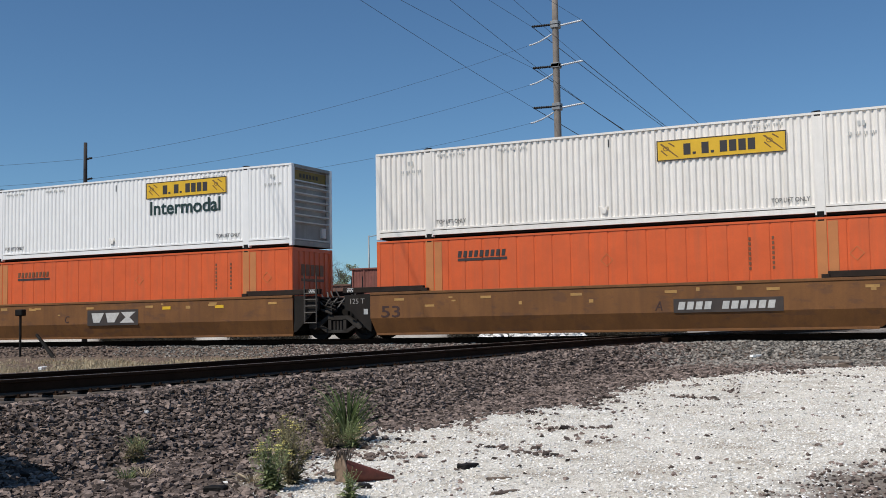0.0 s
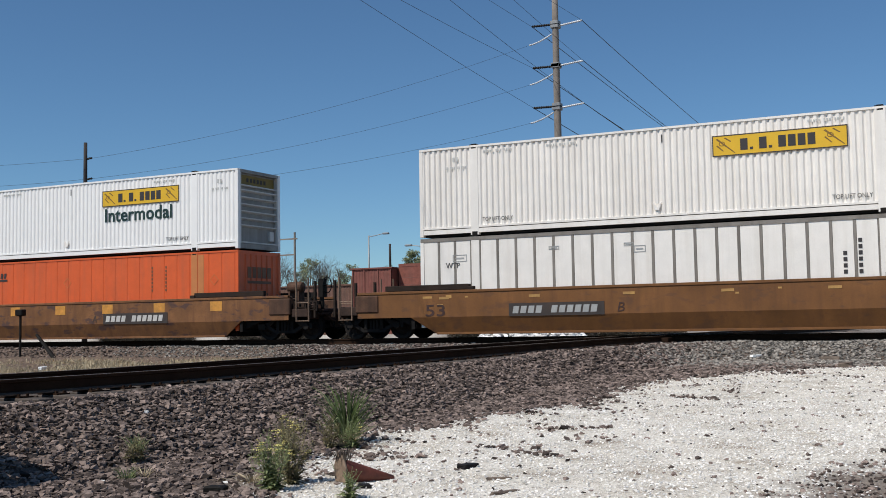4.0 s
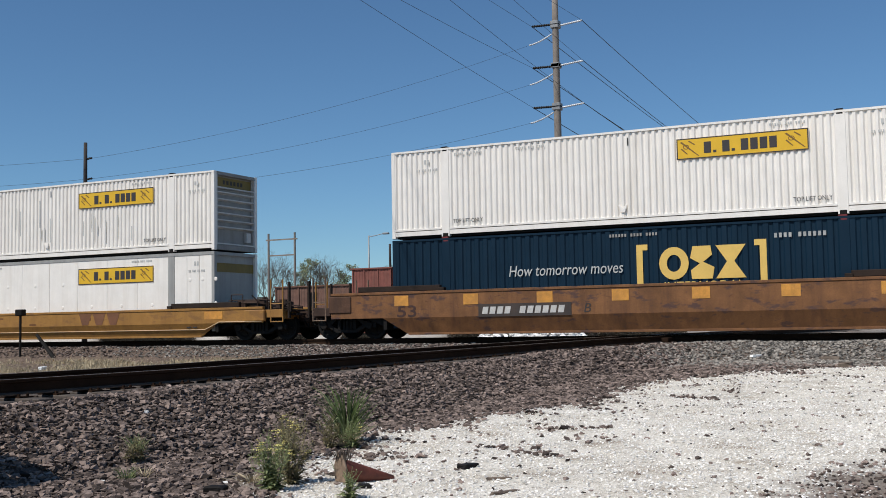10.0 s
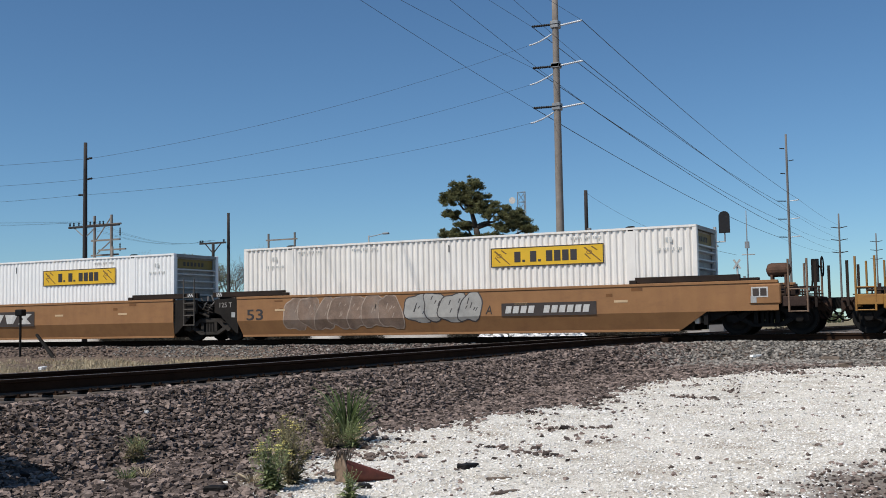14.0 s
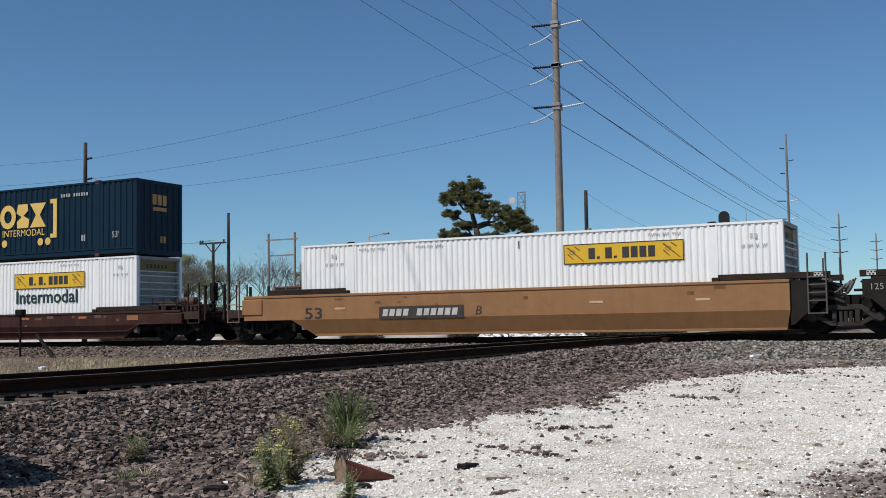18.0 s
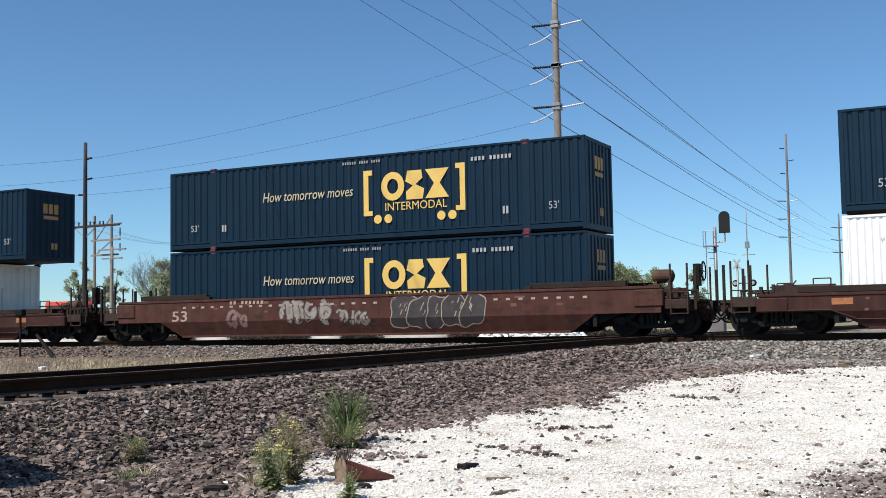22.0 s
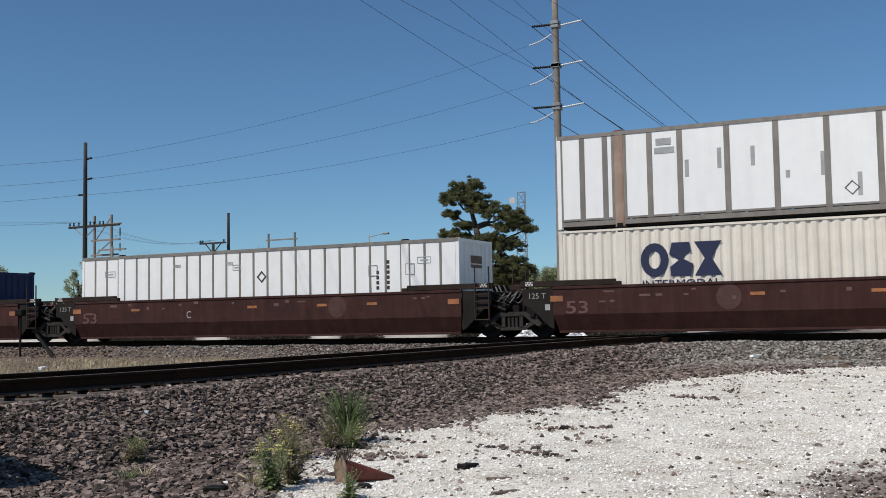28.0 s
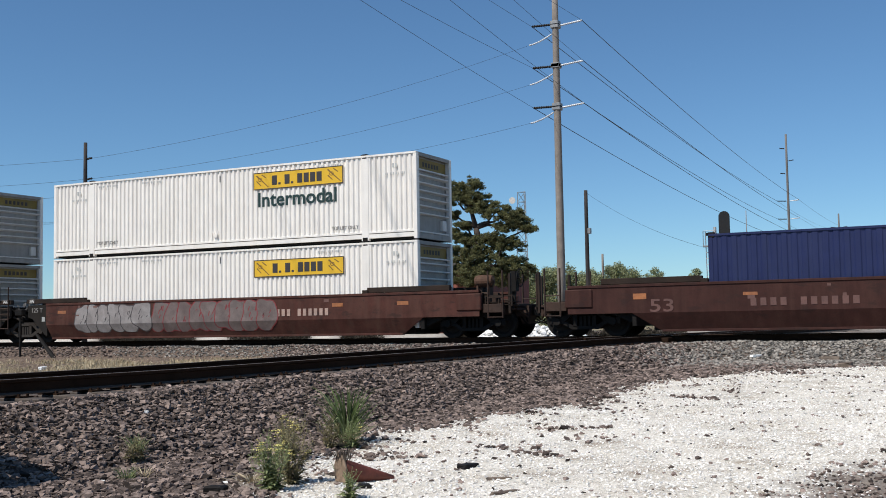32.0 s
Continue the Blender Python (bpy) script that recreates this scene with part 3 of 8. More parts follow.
for off in (0.0, -1.505):
    for y0, y1 in ((-60, 12), (12, 28), (28, 32.2), (34.6, 120)):
        rail_bar("rail", near_track, on_b(y0, off), on_b(y1, off), float(rail_level(y0)), float(rail_level(y1)))
for off in (-0.11, -1.395):
    rail_bar("guard_rail", near_track, on_b(29.5, off), on_b(37.5, off), -0.004, -0.004)
for s in (-1, 1):
    rail_bar("guard_rail", far_track, (-14.5, TRACK_LINE + s * (GAUGE - 0.11)), (-4.5, TRACK_LINE + s * (GAUGE - 0.11)), -0.004, -0.004)


def diamond():
    bm = bmesh.new()
    for s in (-1, 1):
        for off in (0.0, -1.505):
            px, py = on_b(TRACK_LINE + s * GAUGE, off)
            box(bm, px - 0.75, px + 0.75, py - 0.2, py + 0.2, -0.19, -0.05)
            box(bm, px - 0.2, px + 0.2, py - 0.9, py + 0.9, -0.19, -0.052)
    return bm


part("crossing_casting", diamond(), M["steel"], near_track, "cast steel crossing frogs", bevel=0.02)
for i in range(150):
    x = -62 + i * 0.52
    piece("tie", TIE, far_track, Matrix.Translation((x, TRACK_LINE + 0.03 * math.sin(i * 2.3), -0.20)))
lean = math.atan(0.0628)
for i in range(110):
    y = 3.0 + i * 0.535
    if abs(y - TRACK_LINE) < 1.4:
        continue
    px, py = on_b(y, -0.7525 + 0.03 * math.sin(i * 1.9))
    m = Matrix.Translation((px, py, float(rail_level(y)) - 0.20)) @ Matrix.Rotation(math.pi / 2 - lean + 0.01 * math.sin(i), 4, "Z")
    piece("tie", TIE, near_track, m)
    if y < 30:
        for off in (0.0, -1.505):
            qx, qy = on_b(y, off)
            piece("tie_plate", PLATE, near_track, Matrix.Translation((qx, qy, float(rail_level(y)) - 0.20)) @ Matrix.Rotation(math.pi / 2 - lean, 4, "Z"))
# ---- the train ----
TRACK_Y = 33.375            # centre line of the far track
HALF = 8.077                # half of a 53 ft box
HIGH = 2.896


def at(x, y, z):
    return Matrix.Translation((x, y, z))


BACK = Matrix.Rotation(math.pi, 4, "Z")
FLIP = Matrix.Scale(-1, 4, (0, 1, 0))


def wave(bm, x0, x1, z0, z1, y, pitch, depth, cut=(0.46, 0.58, 0.88)):
    """Corrugated sheet: upright folds, outer flats at y, inner flats depth behind."""
    k = max(1, round((x1 - x0) / pitch))
    p = (x1 - x0) / k
    pts = []
    for i in range(k):
        a = x0 + i * p
        pts += [(a, y), (a + cut[0] * p, y), (a + cut[1] * p, y + depth), (a + cut[2] * p, y + depth)]
    pts.append((x1, y))
    low = [bm.verts.new((px, py, z0)) for px, py in pts]
    top = [bm.verts.new((px, py, z1)) for px, py in pts]
    for i in range(len(pts) - 1):
        bm.faces.new((low[i], low[i + 1], top[i + 1], top[i]))


def box_meshes(kind):
    """The part meshes of one kind of freight box, as (name, mesh, pose, label)."""
    out = []
    half = 6.096 if kind in ("plain40", "white40") else HALF
    HIGH = 2.591 if kind == "plain40" else 2.896
    wall = {"white": "white", "fresh": "clean_white", "orange": "orange", "blue": "blue", "cream": "cream",
            "plain40": "navy", "white40": "matte_white", "slat": "white", "slim": "clean_white", "panel": "clean_white", "smooth": "white"}[kind]
    pitch, depth = {"white": (0.200, 0.042), "fresh": (0.200, 0.027), "orange": (0.585, 0.014), "blue": (0.29, 0.034), "cream": (0.30, 0.036),
                    "plain40": (0.28, 0.02), "white40": (0.28, 0.036)}.get(kind, (0, 0))
    wm = M[wall]
    y = -1.290

    def both(name, me, label=""):
        out.append((name, me, None, label))
        out.append((name, me, BACK, label))

    def four(name, me, label=""):
        both(name, me, label)
    spans = [(-half + 0.12, half - 0.12)] if half < 7 else [(-HALF + 0.10, -6.24), (-5.95, 5.95), (6.24, HALF - 0.10)]
    for a, b in spans:
        if pitch:
            bm = bmesh.new()
            wave(bm, a, b, 0.29, HIGH - 0.07, y, pitch, depth, (0.36, 0.58, 0.78) if kind in ("white", "fresh", "cream", "white40") else (0.86, 0.90, 0.95) if kind == "orange" else (0.46, 0.58, 0.88))
            both("side_panel", mesh_from(bm, "side_panel", wm))
        else:
            step = {"slat": 0.63, "slim": 0.597, "panel": 1.375, "smooth": 1.49}[kind]
            if kind == "panel":
                cuts = {0: [a, -7.26, -6.53, b], 1: [a, -5.15] + [-4.24 + 1.375 * i for i in range(8)] + [b], 2: [a, 6.6, 7.3, b]}[spans.index((a, b))]
            else:
                k = max(1, round((b - a) / (step if b - a > 4 else 0.55)))
                cuts = [a + (b - a) * i / k for i in range(k + 1)]
            gap = 0.045 if kind != "smooth" else 0.008
            for u, v in zip(cuts, cuts[1:]):
                me = cached(("flat", kind, round(v - u, 3)), lambda: boxes("side_panel", wm, (gap, v - u - gap, y, y + 0.05, 0.27, HIGH - 0.10)))
                out.append(("side_panel", me, at(u, 0, 0), ""))
                out.append(("side_panel", me, BACK @ at(-v, 0, 0), ""))
            if kind != "smooth":
                post = cached(("post", kind), lambda: boxes("post", M["rib"], (-0.085 if kind == "panel" else -0.036, 0.085 if kind == "panel" else 0.036, y - 0.008, y + 0.05, 0.22, HIGH - 0.08)))
                for u in cuts:
                    out.append(("post", post, at(u, 0, 0), "dark metal post"))
            else:
                def rivet():
                    bm = bmesh.new()
                    lathe(bm, [(y - 0.011, 0.045), (y, 0.075), (y + 0.01, 0.075)], 10)
                    return mesh_from(bm, "rivet", M["white"])
                for u in cuts[:-1]:
                    for z in (1.0, 1.88):
                        out.append(("rivet", cached("rivet", rivet), at(u + 0.72, 0, z), ""))
                out.append(("seam_backing", boxes("seam_backing", M["letter_grey"], (a, b, y + 0.02, y + 0.06, 0.27, HIGH - 0.1)), None, ""))
    # rails
    rail = M["rib"] if kind in ("slat", "slim", "panel") else (M["grey"] if kind == "smooth" else wm)
    low_edge = HIGH - (0.075 if pitch else 0.125)
    both("top_rail", boxes("top_rail", rail, (-half + 0.02, half - 0.02, y - 0.02, y + 0.10, low_edge, HIGH - 0.012)))
    if half > 7:
        both("bottom_rail", boxes("bottom_rail", rail, (-5.95, 5.95, y - 0.004, y + 0.12, 0.075, 0.215), (-5.95, 5.95, y - 0.012, y + 0.1, 0.24, 0.30)))
        both("bottom_rail", boxes("bottom_rail", rail, (-HALF + 0.1, -6.24, y - 0.004, y + 0.12, 0.075, 0.215), (-HALF + 0.1, -6.24, y - 0.012, y + 0.1, 0.24, 0.30)))
        both("bottom_rail", boxes("bottom_rail", rail, (6.24, HALF - 0.1, y - 0.004, y + 0.12, 0.075, 0.215), (6.24, HALF - 0.1, y - 0.012, y + 0.1, 0.24, 0.30)))
        pm = M["tan"] if kind == "orange" else (M["grey"] if kind == "smooth" else (M["post_rust"] if kind == "panel" else wm))
        post = boxes("lift_post", pm, (-0.145, 0.145, y - 0.014, y + 0.14, 0.0, HIGH - 0.02), bevel=0.012)
        for x in (-6.096, 6.096):
            near = post if kind != "panel" or x < 0 else boxes("lift_post", rail, (-0.145, 0.145, y - 0.014, y + 0.14, 0.0, HIGH - 0.02), bevel=0.012)
            out.append(("lift_post", near, at(x, 0, 0), ""))
            out.append(("lift_post", post, BACK @ at(x, 0, 0), ""))
        if kind == "orange":
            strip = boxes("post_strip", M["tan"], (-0.13, 0.13, y - 0.012, y + 0.05, 0.26, HIGH - 0.12))
            out.append(("post_strip", strip, at(-5.78, 0, 0), "tan strip"))
            out.append(("post_strip", strip, at(6.40, 0, 0), "tan strip"))
    else:
        both("bottom_rail", boxes("bottom_rail", rail, (-half + 0.05, half - 0.05, y - 0.004, y + 0.12, 0.085, 0.21), (-half + 0.05, half - 0.05, y - 0.01, y + 0.1, 0.24, 0.30)))
    cp = boxes("corner_post", wm if kind not in ("slat", "slim", "panel", "smooth") else M["grey"] if kind == "smooth" else wm, (half - 0.14, half - 0.002, y - 0.012, y + 0.14, 0.0, HIGH - 0.01), bevel=0.012)
    cpl = boxes("corner_post", wm, (-half + 0.002, -half + 0.14, y - 0.012, y + 0.14, 0.0, HIGH - 0.01), bevel=0.012)
    both("corner_post", cp)
    both("corner_post", cpl)
    out.append(("roof", boxes("roof", wm, (-half + 0.05, half - 0.05, y + 0.03, -y - 0.03, HIGH - 0.06, HIGH - 0.022)), None, ""))
    out.append(("floor_frame", boxes("floor_frame", M["dark"], (-half + 0.1, half - 0.1, y + 0.13, -y - 0.13, 0.004, 0.2)), None, "dark steel underframe"))
    # lifting castings
    cast = M["red"] if kind == "blue" else (M["dark"] if kind != "panel" else M["container_rust"])
    top = boxes("casting", cast, (-0.09, 0.09, y - 0.016, y + 0.15, HIGH - 0.125, HIGH + 0.035), (-0.15, -0.09, y - 0.01, y + 0.1, HIGH - 0.06, HIGH + 0.02), bevel=0.008)
    low = boxes("casting", cast if kind == "blue" else M["dark"], (-0.1, 0.1, y - 0.018, y + 0.15, -0.005, 0.115), bevel=0.008)
    for x in (-6.0, 6.0) if half < 7 else (-6.096, 6.096):
        for me in (top, low):
            out.append(("casting", me, at(x, 0, 0), "lifting casting"))
            out.append(("casting", me, BACK @ at(x, 0, 0), "lifting casting"))
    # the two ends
    # white boxes: recess darkened, ribs paler, the end's shade put into both colours
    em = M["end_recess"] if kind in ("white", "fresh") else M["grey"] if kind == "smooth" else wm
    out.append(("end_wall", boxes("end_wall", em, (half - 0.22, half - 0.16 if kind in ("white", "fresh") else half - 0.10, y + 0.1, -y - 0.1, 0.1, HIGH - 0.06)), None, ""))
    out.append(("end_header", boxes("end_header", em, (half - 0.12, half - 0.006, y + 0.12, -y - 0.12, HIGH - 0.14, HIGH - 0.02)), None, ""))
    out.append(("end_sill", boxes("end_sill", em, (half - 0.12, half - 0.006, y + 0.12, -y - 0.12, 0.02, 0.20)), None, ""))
    if kind in ("white", "fresh"):
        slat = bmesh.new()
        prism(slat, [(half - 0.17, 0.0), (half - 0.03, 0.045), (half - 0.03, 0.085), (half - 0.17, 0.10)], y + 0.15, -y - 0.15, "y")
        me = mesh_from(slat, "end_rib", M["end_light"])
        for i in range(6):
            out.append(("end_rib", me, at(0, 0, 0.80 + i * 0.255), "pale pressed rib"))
        out.append(("sign_plate", boxes("sign_plate", M["end_sign"], (half - 0.155, half - 0.14, y + 0.22, -y - 0.22, 2.36, 2.70)), None, "yellow end sign with shade put into its colour"))
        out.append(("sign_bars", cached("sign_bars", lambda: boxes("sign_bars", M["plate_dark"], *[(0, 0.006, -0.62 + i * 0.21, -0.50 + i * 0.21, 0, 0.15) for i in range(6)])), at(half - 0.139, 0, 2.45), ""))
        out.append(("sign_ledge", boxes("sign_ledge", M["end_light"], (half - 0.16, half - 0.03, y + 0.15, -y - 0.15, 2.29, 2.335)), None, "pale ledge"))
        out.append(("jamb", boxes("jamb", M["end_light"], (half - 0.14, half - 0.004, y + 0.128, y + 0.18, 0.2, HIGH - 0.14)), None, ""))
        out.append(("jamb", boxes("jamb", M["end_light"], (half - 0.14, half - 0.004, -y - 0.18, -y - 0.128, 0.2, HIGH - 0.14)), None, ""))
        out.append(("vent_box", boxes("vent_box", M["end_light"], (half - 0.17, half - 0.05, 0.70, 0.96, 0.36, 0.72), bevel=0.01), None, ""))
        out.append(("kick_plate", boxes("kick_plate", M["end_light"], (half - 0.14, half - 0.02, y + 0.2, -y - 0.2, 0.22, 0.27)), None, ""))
    elif kind == "smooth":
        out.append(("sign_plate", boxes("sign_plate", M["end_sign"], (half - 0.10, half - 0.085, y + 0.15, -y - 0.15, 2.15, 2.48)), None, "yellow sign"))
    else:
        bm = bmesh.new()
        wave(bm, y + 0.14, -y - 0.14, 0.2, HIGH - 0.14, -half + 0.02, 0.32, 0.035)
        bmesh.ops.rotate(bm, verts=bm.verts, matrix=Matrix.Rotation(math.pi / 2, 3, "Z"))
        out.append(("end_panel", mesh_from(bm, "end_panel", wm), None, "corrugated end"))
    for s in (-1, 1):
        out.append(("door", boxes("door", wm, (-half + 0.02, -half + 0.07, min(s * 0.012, s * 1.16), max(s * 0.012, s * 1.16), 0.2, HIGH - 0.14)), None, ""))
    rods = bmesh.new()
    for yy in (-0.85, -0.3, 0.3, 0.85):
        rod(rods, (-half + 0.0, yy, 0.15), (-half + 0.0, yy, HIGH - 0.1), 0.018)
    out.append(("lock_rods", mesh_from(rods, "lock_rods", M["galvanised"]), None, "steel lock rods"))
    return out


def sign(parent, z=1.86, along=0.0):
    """Yellow company sign with a dark border and plain bars for its name."""
    y = -1.306
    plate = piece("sign", cached("sign", lambda: boxes("sign", M["yellow"], (0, 3.72, 0, 0.014, 0, 0.61))), parent, at(1.53 + along, y, z), "yellow sign with dark border")
    piece("border", cached("border", lambda: boxes("border", M["letter_dark"], (0, 3.72, -0.004, 0, 0, 0.03), (0, 3.72, -0.004, 0, 0.58, 0.61),
          (0, 0.03, -0.004, 0, 0.03, 0.58), (3.69, 3.72, -0.004, 0, 0.03, 0.58))), plate)

    def flourish():
        out = []
        for s in (0, 1):
            bm = bmesh.new()
            for pts in ([(0.10, 0.50), (0.62, 0.08), (0.66, 0.08), (0.16, 0.52)], [(0.12, 0.30), (0.30, 0.14), (0.33, 0.15), (0.15, 0.33)],
                        [(0.34, 0.52), (0.52, 0.40), (0.55, 0.42), (0.38, 0.54)]):
                prism(bm, [(px + 2.98 * s, pz) for px, pz in pts], -0.004, 0, "y")
            ring(bm, 0.28 + 2.98 * s, 0.36, 0.09, 0.07, 0.022, 12, -0.004)
            out.append(mesh_from(bm, "flourish", M["flourish"]))
        return out
    for me in cached("flourish", flourish):
        piece("flourish", me, plate)
    piece("name_marking", bars("X.X.XXXX", 2.12, 0.33, M["letter_dark"], wide=0.78), plate, at(0.80, 0, 0.14))


def marks(ob, kind, sign_on=True, word=False, slogan=False, scuffed=False, drop=0.0):
    """Lettering and decals on the side that the camera sees."""
    y = -1.2965
    if kind in ("white", "fresh", "smooth"):
        if sign_on:
            sign(ob, (2.02 if word else 1.86) - drop, 0.9 * drop)
        if word:
            piece("lettering", wording("Intermodal", 3.26, 0.52, M["letter_green"], 0.018), ob, at(1.72 + 0.5 * drop, y, 1.40 - 0.85 * drop))
        if kind != "smooth":
            for x in (-5.82, 4.78):
                piece("lettering", wording("TOP LIFT ONLY", 1.05, 0.13, M["print_dark"]), ob, at(x, y, 0.42))
            piece("vent", cached("vent", lambda: boxes("vent", M["letter_dark"], (0, 0.035, -0.005, 0, 0, 0.24))), ob, at(0.03, y, 2.42), "dark vent slot")
        if kind != "smooth":
            def disc():
                bm = bmesh.new()
                prism(bm, [(-0.15, 0.1), (-0.09, 0.1), (0.0, -0.02), (0.09, 0.1), (0.15, 0.1), (0.06, -0.14), (-0.06, -0.14)], -0.03, 0, "y")
                return mesh_from(bm, "placard_holder", M["white"], bevel=0.012)
            piece("placard_holder", cached("holder", disc), ob, at(-0.15, y, 0.55), "pale placard holder")
        if scuffed:
            rng = random.Random(17)
            for i in range(16):
                w, hh = rng.uniform(0.02, 0.06), rng.uniform(0.3, 1.1)
                piece("scuff", boxes("scuff", M["faint"], (0, w, -0.002, 0, 0, hh)), ob, at(rng.choice((rng.uniform(-2.2, 0.2), rng.uniform(1.5, 4.2))), -1.2925, rng.uniform(0.5, 1.4)), "grey scrape down the side")
        for x in (-7.1, 6.9):
            piece("small_print", bars("XX XXX XX XXX", 0.75, 0.08, M["faint"]), ob, at(x, y, 2.16))
            piece("emblem", bars("XX", 0.24, 0.14, M["faint"]), ob, at(x + 0.25, y, 2.40))
        for x in (-5.75, -3.6, 4.2):
            piece("small_print", bars("XXXXX XXX XXXX", 1.0, 0.07, M["faint"]), ob, at(x, y, 2.62))
    elif kind == "orange":
        piece("name_marking", bars("XXXXXXXXX", 1.72, 0.2, M["letter_brown"] if slogan else M["letter_dark"], 0.006, 0.15), ob, at(-5.08, y, 2.24))
        piece("underline", cached("underline", lambda: boxes("underline", M["letter_dark"], (0, 1.72, -0.006, 0, 0, 0.08))), ob, at(-5.08, y, 2.12))
        for x in (4.75, 5.4) if slogan else (4.1, 4.75):
            col = cached("upright_marking", lambda: boxes("upright_marking", M["letter_brown"], *[(0, 0.065, -0.005, 0, i * 0.14, i * 0.14 + 0.085) for i in range(7)]))
            piece("upright_marking", col, ob, at(x, y, 1.5))

        def diamond():
            bm = bmesh.new()
            diamond_ring(bm, 0, 0, 0.2, 0.02)
            return mesh_from(bm, "placard", M["tan"])
        for x, z in ((-0.1 if not slogan else 1.2, 1.95), (7.0, 1.85)):
            piece("placard", cached("diamond", diamond), ob, at(x, y, z), "faded diamond placard outline")
        piece("end_marking", cached("orange_end", lambda: boxes("end_marking", M["letter_brown"], *[(0, 0.006, -0.75 + i * 0.3, -0.52 + i * 0.3, 1.9, 2.3) for i in range(5)], (0, 0.006, -0.75, 0.7, 1.7, 1.8))), ob, at(HALF - 0.012, 0, 0), "dark emblem on the end")
    elif kind == "blue":
        def bracket():
            bm = bmesh.new()
            for s, x in ((1, 0.22), (-1, 4.0)):
                pts = [(x, 2.36), (x + s * 0.34, 2.36), (x + s * 0.34, 2.19), (x + s * 0.19, 2.19), (x + s * 0.19, 0.99), (x + s * 0.34, 0.99), (x + s * 0.34, 0.83), (x, 0.83)]
                prism(bm, pts, -0.006, 0, "y")
            return mesh_from(bm, "bracket", M["gold"])
        piece("bracket", cached("bracket", bracket), ob, at(0, y, 0), "yellow bracket shapes")

        def emblem():
            bm = bmesh.new()
            # ring, stacked bars, hourglass
            ring(bm, 1.34, 1.77, 0.44, 0.48, 0.23)
            prism(bm, [(1.86, 1.29), (2.46, 1.29), (2.52, 1.62), (2.2, 1.78), (2.46, 1.98), (2.42, 2.245), (1.9, 2.245), (1.82, 1.9), (2.1, 1.74), (1.84, 1.55)], -0.006, 0, "y")
            prism(bm, [(2.56, 2.245), (3.42, 2.245), (3.09, 1.77), (3.42, 1.29), (2.56, 1.29), (2.88, 1.77)], -0.006, 0, "y")
            return mesh_from(bm, "emblem", M["gold"])
        piece("emblem", cached("emblem", emblem), ob, at(0, y, 0), "large yellow company emblem")

        def dots():
            bm = bmesh.new()
            lathe(bm, [(-0.006, 0.15), (0, 0.15)], 14)
            return mesh_from(bm, "disc", M["gold"])
        for x in (0.76, 1.16, 3.13, 3.53):
            piece("disc", cached("dots", dots), ob, at(x, y, 0.70), "yellow disc")
        piece("lettering", wording("INTERMODAL", 2.3, 0.27, M["gold"]), ob, at(1.05, y, 0.96))
        piece("lettering", wording("How tomorrow moves", 3.7, 0.34, M["faint"] if slogan else M["gold_dim"], 0, 0.18), ob, at(-3.9, y, 1.55))
        piece("number_marking", bars("XXXX XXXXXX", 1.45, 0.13, M["letter_grey"]), ob, at(4.22, y, 2.38))
        piece("small_print", bars("XXXXXX XXXX XXXX", 1.5, 0.09, M["letter_tan2"]), ob, at(-0.6, y, 2.62))
        for x in (-7.1, 6.85):
            piece("stencil", wording("53'", 0.34, 0.24, M["letter_grey"]), ob, at(x, y, 0.68))
        for x in (-5.7, 5.3):
            piece("emblem", bars("XX", 0.24, 0.24, M["letter_grey"]), ob, at(x, y, 0.62))
        e = cached("end_marking", lambda: boxes("end_marking", M["dull_patch"], *[(0, 0.006, -0.42 + i * 0.29, -0.2 + i * 0.29, 1.95, 2.35) for i in range(3)], (0, 0.006, -0.4, 0.38, 1.72, 1.86), (0, 0.006, 0.02, 0.14, 0.5, 0.75), (0, 0.006, 0.2, 0.34, 0.5, 0.75)))
        piece("end_marking", e, ob, at(HALF - 0.012, 0, 0), "faded yellow emblem bars")
    elif kind == "cream":
        def emblem():
            bm = bmesh.new()
            ring(bm, 0.42, 0.55, 0.42, 0.5, 0.24)
            prism(bm, [(0.9, 0.05), (1.5, 0.05), (1.56, 0.4), (1.24, 0.57), (1.5, 0.76), (1.46, 1.04), (0.94, 1.04), (0.86, 0.7), (1.14, 0.52), (0.88, 0.33)], -0.006, 0, "y")
            prism(bm, [(1.6, 1.04), (2.4, 1.04), (2.1, 0.55), (2.4, 0.05), (1.6, 0.05), (1.9, 0.55)], -0.006, 0, "y")
            return mesh_from(bm, "emblem", M["letter_navy"])
        piece("emblem", emblem(), ob, at(-5.5, y, 1.34), "large navy company emblem")
        piece("lettering", wording("INTERMODAL", 2.3, 0.24, M["letter_navy"]), ob, at(-5.46, y, 1.06))
        piece("small_print", bars("XXX XXXX", 0.8, 0.12, M["letter_grey"]), ob, at(4.9, y, 2.3))
        piece("end_marking", boxes("end_marking", M["letter_navy"], (0, 0.006, -0.4, -0.15, 1.3, 1.75), (0, 0.006, -0.1, 0.15, 1.3, 1.75), (0, 0.006, 0.2, 0.45, 1.3, 1.75)), ob, at(HALF - 0.012, 0, 0))
    elif kind == "white40":
        def emblem():
            d = -0.006
            forms = [bmesh.new() for _ in range(6)]
            prism(forms[0], [(-3.55, 0.35), (-2.1, 0.35), (-2.1, 2.17), (-2.38, 2.17), (-2.82, 1.05), (-3.27, 2.17), (-3.55, 2.17)], d, 0, "y")
            ring(forms[1], -1.42, 0.99, 0.5, 0.64, 0.22)
            box(forms[2], -0.62, -0.3, d, 0, 0.4, 2.05)
            prism(forms[3], [(0.08, 0.36), (0.68, 0.36), (0.76, 1.62), (0.16, 1.62)], d, 0, "y")
